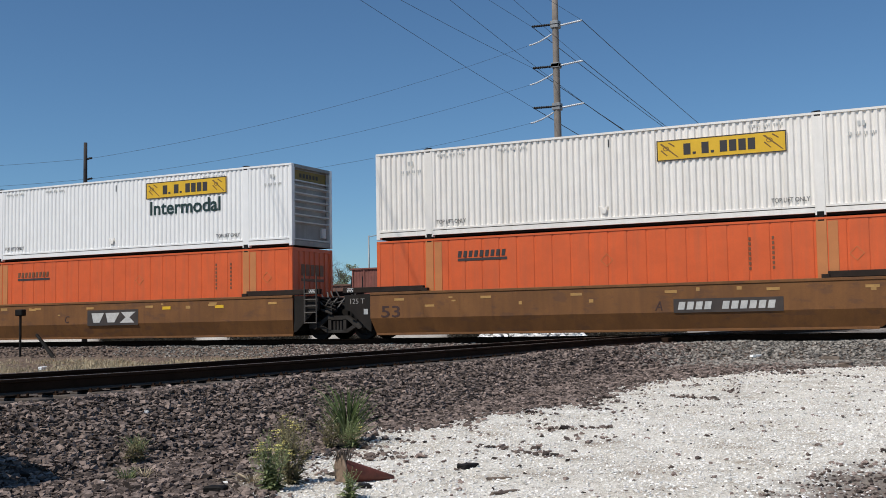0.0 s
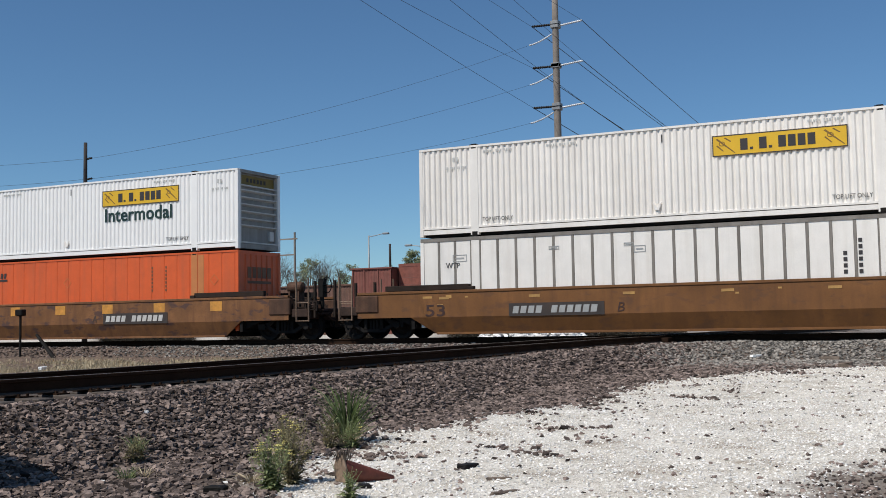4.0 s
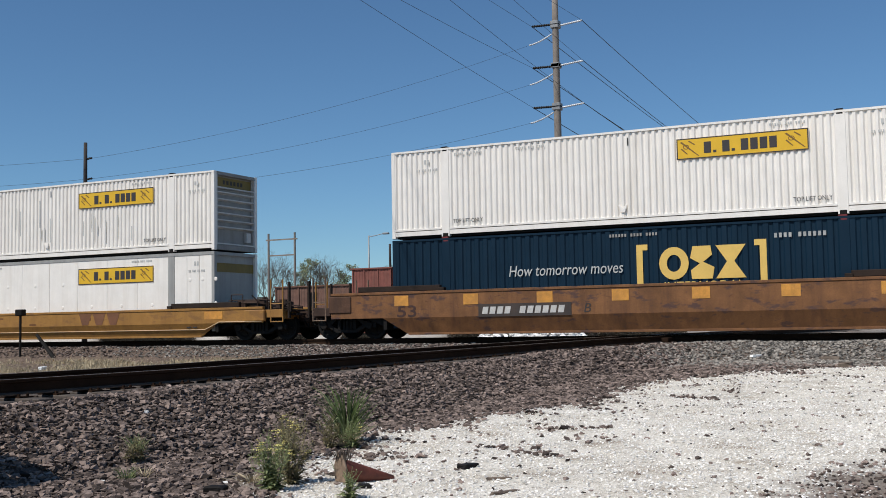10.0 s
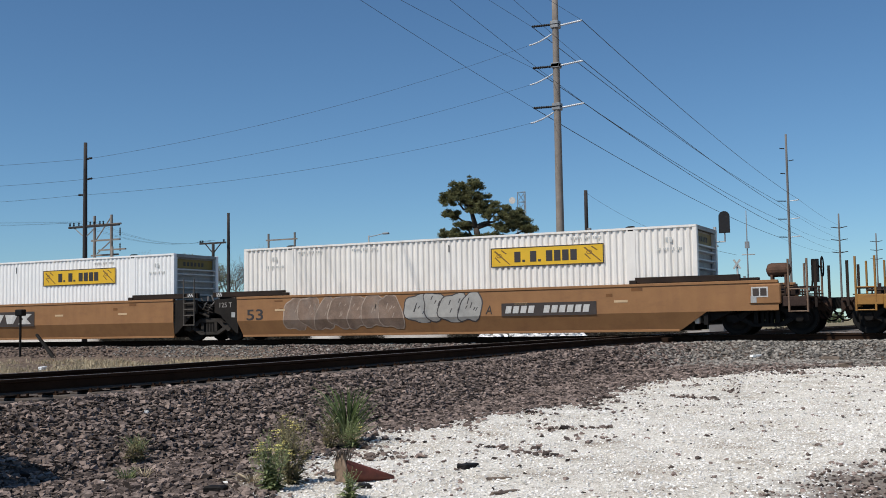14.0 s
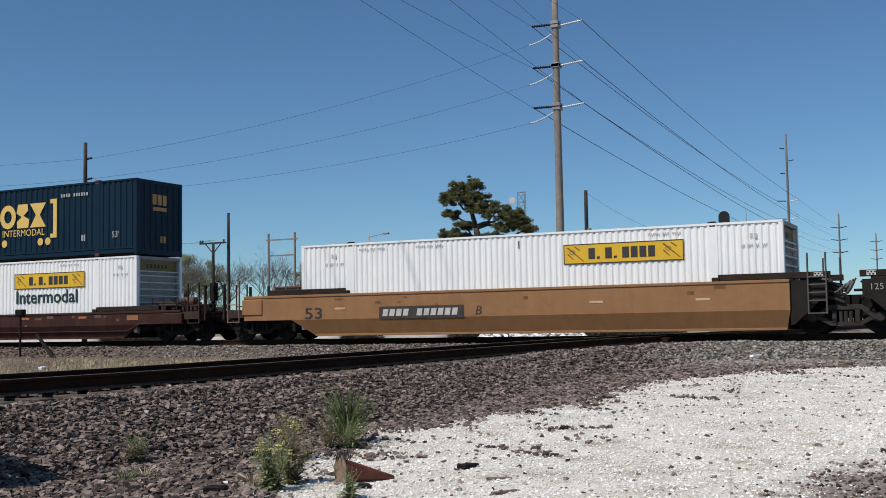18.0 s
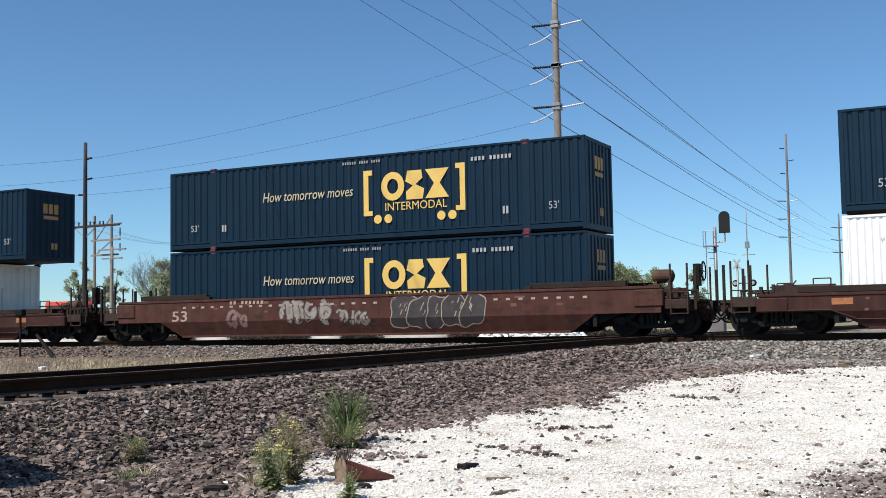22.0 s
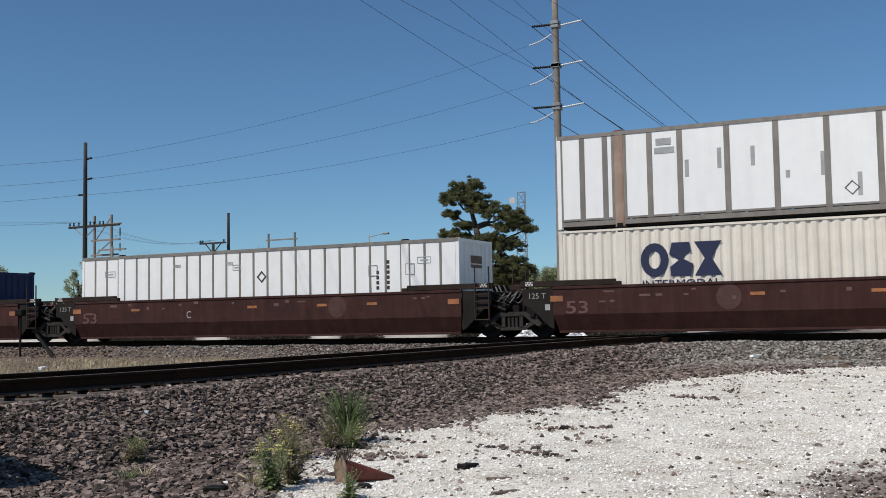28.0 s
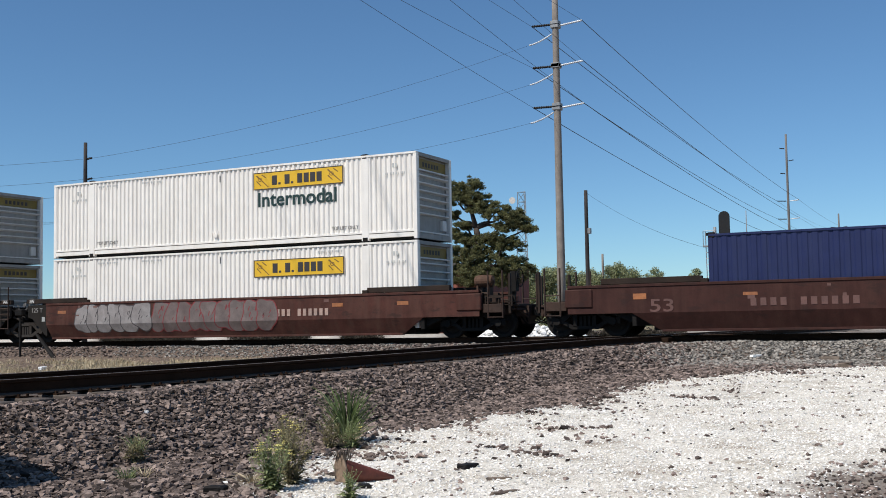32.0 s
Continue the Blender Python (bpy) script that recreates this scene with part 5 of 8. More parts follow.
def coupler_end(ob, pm, h, m, sgn, single):
    """Outer end: platform over the truck, end sill, posts, brake gear and coupler."""
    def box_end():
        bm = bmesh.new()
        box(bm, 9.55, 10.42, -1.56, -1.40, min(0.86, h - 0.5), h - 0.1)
        # brown and rusty cars: grimy paint, its brown darkened to deepen the coupler zone
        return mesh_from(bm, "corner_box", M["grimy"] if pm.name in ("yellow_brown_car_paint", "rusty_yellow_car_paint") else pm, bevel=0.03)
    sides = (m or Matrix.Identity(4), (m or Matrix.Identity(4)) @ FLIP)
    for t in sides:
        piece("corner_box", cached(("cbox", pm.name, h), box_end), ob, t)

    def deck():
        bm = bmesh.new()
        box(bm, 8.3, 11.1, -1.40, 1.40, min(0.95, h - 0.25), min(1.02, h - 0.18))
        box(bm, 8.3, 11.2, -0.42, 0.42, 0.62, 0.95)
        prism(bm, [(8.3, 0.35), (9.2, 0.72), (9.2, 0.95), (8.3, 0.95)], -1.3, 1.3, "y")
        return mesh_from(bm, "platform", M["dark"], bevel=0.01)
    piece("platform", cached(("cdeck", h), deck), ob, m, "dark steel end platform")
    piece("end_sill", cached(("csill", pm.name), lambda: boxes("end_sill", pm if pm.name.startswith("yellow_car") else M["gear"], (11.02, 11.16, -1.35, 1.35, 0.72, 1.08), (10.42, 11.1, -1.45, -1.38, 0.78, 1.06), (10.42, 11.1, 1.38, 1.45, 0.78, 1.06), bevel=0.015)), ob, m)

    def posts():
        bm = bmesh.new()
        for x in (10.62, 11.12):
            rod(bm, (x, -1.43, 0.62), (x, -1.43, 2.1), 0.032, n=6)
        for z in (0.64, 0.95, 1.26):
            rod(bm, (10.62, -1.43, z), (11.12, -1.43, z), 0.02, n=6)
        return mesh_from(bm, "end_ladder", pm if pm.name.startswith("yellow_car") else M["gear" if pm.name.endswith("red_car_paint") else "post_tan"])
    for t in sides:
        piece("end_ladder", cached(("cposts", pm.name), posts), ob, t)

    def gear():
        bm = bmesh.new()
        rod(bm, (9.9, -0.7, 1.12), (10.5, -0.7, 1.12), 0.17, n=12)
        box(bm, 9.2, 9.75, 0.2, 0.9, 1.02, 1.35)
        box(bm, 8.7, 9.3, -1.1, -0.3, 1.02, 1.3)
        rod(bm, (8.6, -0.2, 1.25), (11.0, -0.2, 1.2), 0.03, n=6)
        rod(bm, (8.6, -1.0, 1.42), (10.4, -1.0, 1.42), 0.03, n=6)
        rng = random.Random(9)
        for i in range(16):
            x, yy, z = rng.uniform(8.6, 10.9), rng.uniform(-1.25, 0.9), rng.uniform(1.0, 1.2)
            a, b, c = rng.uniform(0.06, 0.3), rng.uniform(0.05, 0.25), rng.uniform(0.08, 0.32)
            box(bm, x, x + a, yy, yy + b, z, z + c)
        for i in range(9):
            p = Vector((rng.uniform(8.6, 11.0), rng.uniform(-1.35, 0.6), rng.uniform(0.7, 1.35)))
            q = p + Vector((rng.uniform(-0.9, 0.9), rng.uniform(-0.4, 0.4), rng.uniform(-0.35, 0.35)))
            m1 = p.lerp(q, 0.5) + Vector((0, 0, -0.12))
            rod(bm, p, m1, 0.024, n=6)
            rod(bm, m1, q, 0.024, n=6)
        rod(bm, (8.75, -0.75, 1.26), (9.65, -0.75, 1.26), 0.16, n=14)
        for x in (8.9, 9.5):
            box(bm, x - 0.04, x + 0.04, -0.93, -0.57, 1.0, 1.2)
        rod(bm, (8.6, -1.15, 1.42), (10.5, -1.1, 1.38), 0.026, n=6)
        rod(bm, (9.9, -0.9, 1.0), (9.9, -0.9, 1.5), 0.035, n=6)
        box(bm, 9.78, 10.05, -1.02, -0.78, 1.3, 1.48)
        return mesh_from(bm, "brake_gear", M["gear"])
    piece("brake_gear", cached("gear", gear), ob, m, "air tank and brake pipes")

    def tread():
        bm = bmesh.new()
        for z in (1.02, 1.10):
            box(bm, 10.5, 11.45, -1.40, -0.75, z, z + 0.025)
        for x in (10.52, 10.98, 11.42):
            box(bm, x - 0.02, x + 0.02, -1.42, -1.36, 0.98, 1.32)
        box(bm, 10.5, 11.45, -1.42, -1.37, 1.28, 1.33)
        return mesh_from(bm, "crossover_step", M["guide"])
    piece("crossover_step", cached("ctread", tread), ob, m, "grimy steel crossover step")

    def stakes():
        bm = bmesh.new()
        box(bm, 11.30, 11.37, -1.40, -1.30, 0.75, 2.0)
        return mesh_from(bm, "stake_post", M["guide"])
    for t in sides:
        piece("stake_post", cached("cstake", stakes), ob, t, "dark upright end post")
    if sgn > 0 and not pm.name.startswith("yellow_car"):
        def wheel():
            bm = bmesh.new()
            box(bm, 11.16, 11.34, -0.88, -0.62, 1.45, 2.1)
            box(bm, 11.2, 11.28, -0.80, -0.70, 1.0, 1.45)
            box(bm, 11.1, 11.2, -0.95, -0.55, 1.2, 1.32)
            rod(bm, (11.22, -0.75, 2.1), (11.14, -0.75, 1.2), 0.03, n=6)
            rim = [Vector((11.44, -0.75 + 0.28 * math.cos(k * 0.3927), 1.88 + 0.28 * math.sin(k * 0.3927))) for k in range(17)]
            for p, q in zip(rim, rim[1:]):
                rod(bm, p, q, 0.02, n=6)
            for k in (0, 4, 8, 12):
                rod(bm, (11.40, -0.75, 1.88), rim[k], 0.015, n=5)
            rod(bm, (11.32, -0.75, 1.88), (11.44, -0.75, 1.88), 0.03, n=8)
            return mesh_from(bm, "brake_wheel", M["dark"])
        piece("brake_wheel", cached("bwheel", wheel), ob, None, "hand brake wheel on its stand")

        def tank():
            bm = bmesh.new()
            lathe(bm, [(9.95, 0.06), (10.0, 0.17), (10.08, 0.2), (10.5, 0.2), (10.58, 0.17), (10.63, 0.06)], 16, "x")
            bmesh.ops.translate(bm, verts=bm.verts, vec=(0, -0.95, h + 0.3))
            for x in (10.08, 10.46):
                box(bm, x, x + 0.06, -1.12, -0.78, 1.0, h + 0.16)
            return mesh_from(bm, "air_tank", M["grimy"])
        piece("air_tank", cached(("tank", h), tank), ob, None, "grimy brown air tank on brackets")

    def hook():
        bm = bmesh.new()
        box(bm, 11.1, 11.55, -0.1, 0.1, 0.78, 0.95)
        prism(bm, [(11.5, -0.2), (11.85, -0.24), (11.95, -0.05), (11.78, 0.0), (11.78, 0.1), (11.93, 0.14), (11.88, 0.24), (11.5, 0.18)], 0.70, 1.02, "z")
        rod(bm, (11.3, -0.1, 0.8), (11.55, -0.45, 0.45), 0.02, n=6)
        for yy in (-0.34, 0.3):
            pts = [Vector((11.2 + 0.62 * u, yy + 0.1 * u, 0.84 - 1.5 * u * (1 - 0.78 * u) * (1 if yy < 0 else 0.8))) for u in [i / 10 for i in range(11)]]
            for a, b in zip(pts, pts[1:]):
                rod(bm, a, b, 0.024, n=6)
        return mesh_from(bm, "coupler", M["dark"])
    piece("coupler", cached("hook", hook), ob, m, "dark cast coupler with hanging hose")

    def draft():
        bm = bmesh.new()
        box(bm, 11.14, 11.62, -0.5, 0.5, 0.66, 1.0)
        box(bm, 11.12, 11.55, -1.15, -0.7, 0.98, 1.03)
        for x in (11.18, 11.34, 11.5):
            box(bm, x, x + 0.05, -1.2, 1.2, 0.86, 0.92)
        rod(bm, (11.3, -0.9, 0.98), (11.62, -0.5, 0.62), 0.03, n=6)
        rod(bm, (11.2, 0.9, 0.98), (11.66, 0.35, 0.55), 0.03, n=6)
        prism(bm, [(11.2, 0.66), (11.56, 0.66), (11.48, 0.42), (11.3, 0.42)], -0.3, 0.3, "y")
        return mesh_from(bm, "draft_gear", M["gear"])
    piece("draft_gear", cached("draft", draft), ob, m, "grimy steel draft gear")

    def grab():
        out = []
        for z0, z1, x0, x1 in ((1.2, 1.62, 8.75, 9.25), (1.15, 1.5, 9.9, 10.3)):
            bm = bmesh.new()
            pts = [(x0, z0), (x0, z1), (x1, z1), (x1, z0)]
            for a, b in zip(pts, pts[1:]):
                rod(bm, (a[0], -1.2, a[1]), (b[0], -1.2, b[1]), 0.02, n=6)
            out.append(mesh_from(bm, "grab_iron", M["gear"]))
        return out
    for me in cached("grab", grab):
        piece("grab_iron", me, ob, m, "bent grab iron over the platform")


def black_plate(ob, x, z, w, hh, pattern, white="letter_white", plate="plate_dark", tall=0.56):
    y = -1.524
    p = piece("name_panel", cached(("bp", w, hh, plate), lambda: boxes("name_panel", M[plate], (0, w, -0.004, 0, 0, hh))), ob, at(x, y, z), "black panel with pale bars")
    piece("number_marking", bars(pattern, w * 0.9, hh * tall, M[white], 0.006, 0.2, 0.74), p, at(w * 0.04, -0.004, hh * (1 - tall) / 2))


def big_mark(ob, x, z, mat="letter_white"):
    """Black panel with three stout pale shapes."""
    y = -1.524
    p = piece("name_panel", cached("nm", lambda: boxes("name_panel", M["plate_dark"], (0, 2.5, -0.004, 0, 0, 0.58))), ob, at(x, y, z), "black panel with three stout pale shapes")

    def shapes():
        out = []
        for i, (a, w) in enumerate(((0.16, 0.66), (0.86, 0.72), (1.62, 0.70))):
            bm = bmesh.new()
            if i < 2:
                prism(bm, [(a + w * 0.22, 0.11), (a + 0.05, 0.47), (a + w + 0.02, 0.47), (a + w * 0.68, 0.11)], -0.006, 0, "y")
            else:
                prism(bm, [(a + 0.05, 0.49), (a + w + 0.05, 0.49), (a + w * 0.66, 0.29), (a + w, 0.09), (a, 0.09), (a + w * 0.4, 0.29)], -0.006, 0, "y")
            out.append(mesh_from(bm, "name_shape", M[mat]))
        return out
    for me in cached(("nms", mat), shapes):
        piece("name_shape", me, p, at(0, -0.004, 0))


def graffiti(ob, x0, x1, z0, z1, seed, fill="spray"):
    """Sprayed throw-up: fat rounded strokes that overlap, dark outlines below pale fill."""
    rng = random.Random(seed)
    rim, body = bmesh.new(), bmesh.new()
    n = max(2, int((x1 - x0) / 0.44))
    high = z1 - z0

    def stroke(bm, pts, wide, d):
        rows = []
        for i, (px, pz) in enumerate(pts):
            qx, qz = pts[min(i + 1, len(pts) - 1)]
            ox, oz = pts[max(i - 1, 0)]
            ln = math.hypot(qx - ox, qz - oz) or 1
            nx, nz = -(qz - oz) / ln * wide, (qx - ox) / ln * wide
            rows.append([(px + nx, pz + nz), (px - nx, pz - nz)])
        vs = []
        for pair in rows:
            vs.append([])
            for px, pz in pair:
                pz = min(max(pz, z0 - 0.04), z1 + 0.03)
                # below the fold the sheet leans inwards
                vs[-1].append(bm.verts.new((px, -1.5225 + (0.0 if pz > 0.68 else (0.68 - pz) * 0.412) - d, pz)))
        for p, q in zip(vs, vs[1:]):
            f = bm.faces.new((p[0], p[1], q[1], q[0]))
            f.normal_update()
            if f.normal.y > 0:
                f.normal_flip()
    for i in range(n):
        cx = x0 + (x1 - x0) * (i + 0.5) / n
        cz = (z0 + z1) / 2
        lean = rng.uniform(-0.2, 0.3)
        for k in range(rng.choice((3, 3, 4))):
            w = rng.uniform(0.05, 0.09) * min(1.0, high)
            if rng.random() < 0.5:
                a0, sweep = rng.uniform(0, 6.28), rng.choice((-1, 1)) * rng.uniform(2.6, 5.2)
                r = high * rng.uniform(0.2, 0.36)
                ox, oz = cx + rng.uniform(-0.12, 0.12), cz + rng.uniform(-0.16, 0.16) * high
                pts = [(ox + 0.75 * r * math.cos(a0 + sweep * u), oz + r * math.sin(a0 + sweep * u)) for u in [j / 10 for j in range(11)]]
            else:
                px, dz = cx + rng.uniform(-0.25, 0.25), high * rng.uniform(0.25, 0.46)
                bend = rng.uniform(-0.2, 0.2)
                pts = [(px + bend * math.sin(3.14 * u), cz - dz + 2 * dz * u) for u in [j / 7 for j in range(8)]]
            pts = [(px + lean * (pz - cz), pz) for px, pz in pts]
            stroke(rim, pts, w + 0.035, 0.0003 * (i * 4 + k))
            stroke(body, pts, w, 0.0004 + 0.0003 * (i * 4 + k))
    part("graffiti_outline", rim, M["spray_dark"], ob, "dark sprayed graffiti outline")
    part("graffiti", body, M[fill], ob, "sprayed graffiti lettering shapes")


def bubble_tag(ob, x0, x1, z0, z1, seed, fill, line):
    """Large swollen sprayed forms that overlap, each with a contrasting rim."""
    rng = random.Random(seed)
    n = max(2, round((x1 - x0) / 0.62))
    for i in range(n):
        cx = x0 + (x1 - x0) * (i + 0.5) / n
        cz = (z0 + z1) / 2 + rng.uniform(-0.05, 0.05)
        rx, rz = rng.uniform(0.40, 0.52), (z1 - z0) / 2
        lean, ph = rng.uniform(-0.2, 0.3), rng.uniform(0, 6.28)
        for name, grow, mat, d in (("graffiti_outline", 1.0, line, 0.0), ("graffiti", 0.0, fill, 0.0007)):
            bm = bmesh.new()
            vs = []
            for j in range(26):
                a = 6.28319 * j / 26
                ca, sa = math.cos(a), math.sin(a)
                # squarish swollen outline with a notch or two
                k = (abs(ca) ** 3 + abs(sa) ** 3) ** (-1 / 3) * (1 + 0.10 * math.sin(3 * a + ph) + 0.06 * math.sin(5 * a + 2 * ph))
                inset = 0.0 if grow else 0.04
                z = min(max(cz + (rz * k - inset) * sa, z0), z1)
                x = cx + (rx * k - inset) * ca + lean * (z - cz)
                vs.append(bm.verts.new((x, 0.0, z)))
            f = bm.faces.new(vs)
            f.normal_update()
            if f.normal.y > 0:
                f.normal_flip()
            bmesh.ops.triangulate(bm, faces=[f])
            bmesh.ops.bisect_plane(bm, geom=bm.verts[:] + bm.edges[:] + bm.faces[:], plane_co=(0, 0, 0.68), plane_no=(0, 0, 1))
            for v in bm.verts:
                v.co.y = -1.5222 + max(0.0, 0.68 - v.co.z) * 0.412 - d - 0.0014 * i
            part(name, bm, M[mat], ob, "swollen sprayed graffiti form")
            if not grow:
                bm = bmesh.new()
                for q in range(5):
                    u = cx + rng.uniform(-0.2, 0.2)
                    w = cz + rng.uniform(-0.2, 0.25)
                    y = -1.5222 + (0.0 if w > 0.68 else (0.68 - w) * 0.412) - 0.0011 - 0.0014 * i
                    hh = rng.uniform(0.06, 0.2)
                    y2 = -1.5222 + (0.0 if w + hh > 0.68 else (0.68 - w - hh) * 0.412) - 0.0011 - 0.0014 * i
                    bm.faces.new([bm.verts.new(p) for p in ((u, y, w), (u + 0.035, y, w), (u + 0.1, y2, w + hh), (u + 0.06, y2, w + hh))])
                part("graffiti_outline", bm, M[line], ob, "sprayed graffiti stroke")


def tail_53(ob, mat, z=0.47):
    piece("stencil", wording("53", 0.70, 0.38, M[mat], 0.01), ob, at(-7.8, -1.524, 0.70), "stencilled 53")


def patches(ob, mat, xs, z, w, hh):
    for x in xs:
        piece("reflector", cached(("refl", mat, w, hh), lambda: boxes("reflector", M[mat], (0, w, -0.004, 0, 0, hh))), ob, at(x, -1.524, z), "reflective patch")


def stencils(ob, mat, seed, n=10, h=1.52):
    rng = random.Random(seed)
    for i in range(n):
        w = rng.choice((0.1, 0.14, 0.2, 0.34))
        hh = rng.choice((0.05, 0.07, 0.1))
        x = rng.uniform(-8, 7.4)
        z = h - rng.choice((0.2, 0.24, 0.35, 0.5))
        piece("stencil", boxes("stencil", M[mat], (0, w, -0.002, 0, 0, hh)), ob, at(x, -1.5212 - 0.0002 * i, z), "small stencilled marking")


def car_letter(ob, number_at, mark, mat):
    """Small stencilled letter that tells the units of a set apart."""
    text, x = ("C", -2.3) if mark else (("A", number_at - 0.55) if number_at > 0 else ("B", number_at + 3.5))
    piece("stencil", wording(text, 0.22, 0.27, M[mat], 0.0, 0.2), ob, at(x, -1.524, 0.74), "stencilled car letter")


def deco_brown(number_at=None, mark=False, yellow=False):
    def deco(ob, h):
        tail_53(ob, "stencil_dark")
        car_letter(ob, number_at, mark, "stencil_dark")
        patches(ob, "dull_patch", (-7.3, -4.2, -1.2, 1.7, 4.6, 7.2), 1.24, 0.36, 0.08)
        if number_at is not None:
            black_plate(ob, number_at, 0.66, 3.1, 0.40, "XXXX XXXXXX", "letter_grey" if number_at < 0 else "letter_white")
        if mark:
            big_mark(ob, -1.15, 0.62)
            patches(ob, "yellow", (2.5, 4.9), 1.16, 0.38, 0.11)
        stencils(ob, "dull_patch", int(h * 100) + int((number_at or 0) * 10), 8)
    return deco


def deco_worn(number_at=None, mark=False):
    def deco(ob, h):
        tail_53(ob, "stencil_dark")
        car_letter(ob, number_at, mark, "plate_dark")
        patches(ob, "patch", (-7.9, -5.4, -2.9, -0.5, 1.9, 4.4, 7.0), 1.06, 0.52, 0.34)
        if number_at is not None:
            black_plate(ob, number_at, 0.66, 3.1, 0.40, "XXXX XXXXXX")
        if mark:
            big_mark(ob, -1.15, 0.60)
        rng = random.Random(11)
        bm = bmesh.new()
        for i in range(26):
            x, z = rng.uniform(-7, 7), rng.uniform(0.95, 1.4)
            a = rng.uniform(0, 3.1)
            dx, dz = 0.16 * math.cos(a), 0.12 * math.sin(a)
            prism(bm, [(x, z), (x + dx, z + dz), (x + dx + 0.035, z + dz), (x + 0.035, z)], -1.526, -1.5215, "y")
        part("scrawl", bm, M["letter_brown"], ob, "thin dark sprayed scrawl")
    return deco


def deco_tan(number_at=None, mark=False, tag=False):
    def deco(ob, h):
        tail_53(ob, "letter_dark")
        car_letter(ob, number_at, mark, "plate_dark")
        if tag:
            bubble_tag(ob, -6.1, -1.7, 0.32, 1.44, 3, "tag_dull", "tag_soft")
            bubble_tag(ob, -1.3, 1.2, 0.50, 1.45, 8, "spray", "spray_dark")
        if number_at is not None:
            black_plate(ob, number_at, 0.66, 3.1, 0.40, "XXXX XXXXXX")
        if mark:
            big_mark(ob, -1.2, 0.64)
        patches(ob, "car_pale", (-6.6, 2.4, 5.6), 1.0, 0.42, 0.07)
        stencils(ob, "car_brown", 4, 9)
        plate = bmesh.new()
        box(plate, 9.62, 10.08, -1.566, -1.56, 1.05, 1.34)
        if (number_at or -1) > 0:
            n_board = part("notice", plate, M["letter_white"], ob, "white-framed dark notice")
            for k in (0, 1):
                piece("notice_pane", cached("npane", lambda: boxes("notice_pane", M["plate_dark"], (0, 0.17, -0.004, 0, 0, 0.21))), n_board, at(9.66 + 0.21 * k, -1.566, 1.09))
            piece("plate", cached("jplate", lambda: boxes("plate", M["letter_grey"], (0, 0.16, -0.006, 0, 0, 0.18))), ob, at(9.6, -1.563, 0.90), "small pale plate")
        else:
            plate.free()
    return deco


M["gold_dim"] = surface("worn_pale_yellow_lettering", (0.52, 0.43, 0.27), 0.55, vary=0.15)
M["car_pale"] = surface("pale_tan_patch", (0.55, 0.38, 0.22), 0.6, vary=0.15)


def deco_yellow(ob, h):
    black_plate(ob, -5.3, 0.80, 2.0, 0.24, "XXXX XXXXXX")

    def shapes():
        bm = bmesh.new()
        prism(bm, [(0.2, 0), (0.02, 0.46), (0.68, 0.46), (0.5, 0)], -0.004, 0, "y")
        return mesh_from(bm, "name_shape", M["letter_brown"])
    for a in (1.75, 2.45, 3.15):
        piece("name_shape", cached("yshape", shapes), ob, at(a, -1.523, 0.64), "faded brown name shape")
    piece("stencil", wording("53", 0.5, 0.3, M["letter_dark"]), ob, at(6.95, -1.47, 0.46))
    patches(ob, "patch", (-8.6, 7.8), 0.76, 0.8, 0.28)
    trim_line(ob, M["car_pale"])
    stencils(ob, "car_brown", 14, 8, h)


def trim_line(ob, mat):
    """Raised lip that follows the foot of the side and climbs over the trucks."""
    bm = bmesh.new()
    for a, b in (((-7.75, 0.40), (7.75, 0.40)), ((-7.75, 0.40), (-8.45, 0.66)), ((7.75, 0.40), (8.45, 0.66)), ((-10.3, 0.66), (-8.45, 0.66)), ((8.45, 0.66), (10.3, 0.66))):
        ya = -1.53 + max(0, 0.62 - a[1]) * 0.467
        yb = -1.53 + max(0, 0.62 - b[1]) * 0.467
        rod(bm, (a[0], ya, a[1]), (b[0], yb, b[1]), 0.018, n=6)
    part("lip", bm, mat, ob, "raised lip along the foot of the side")


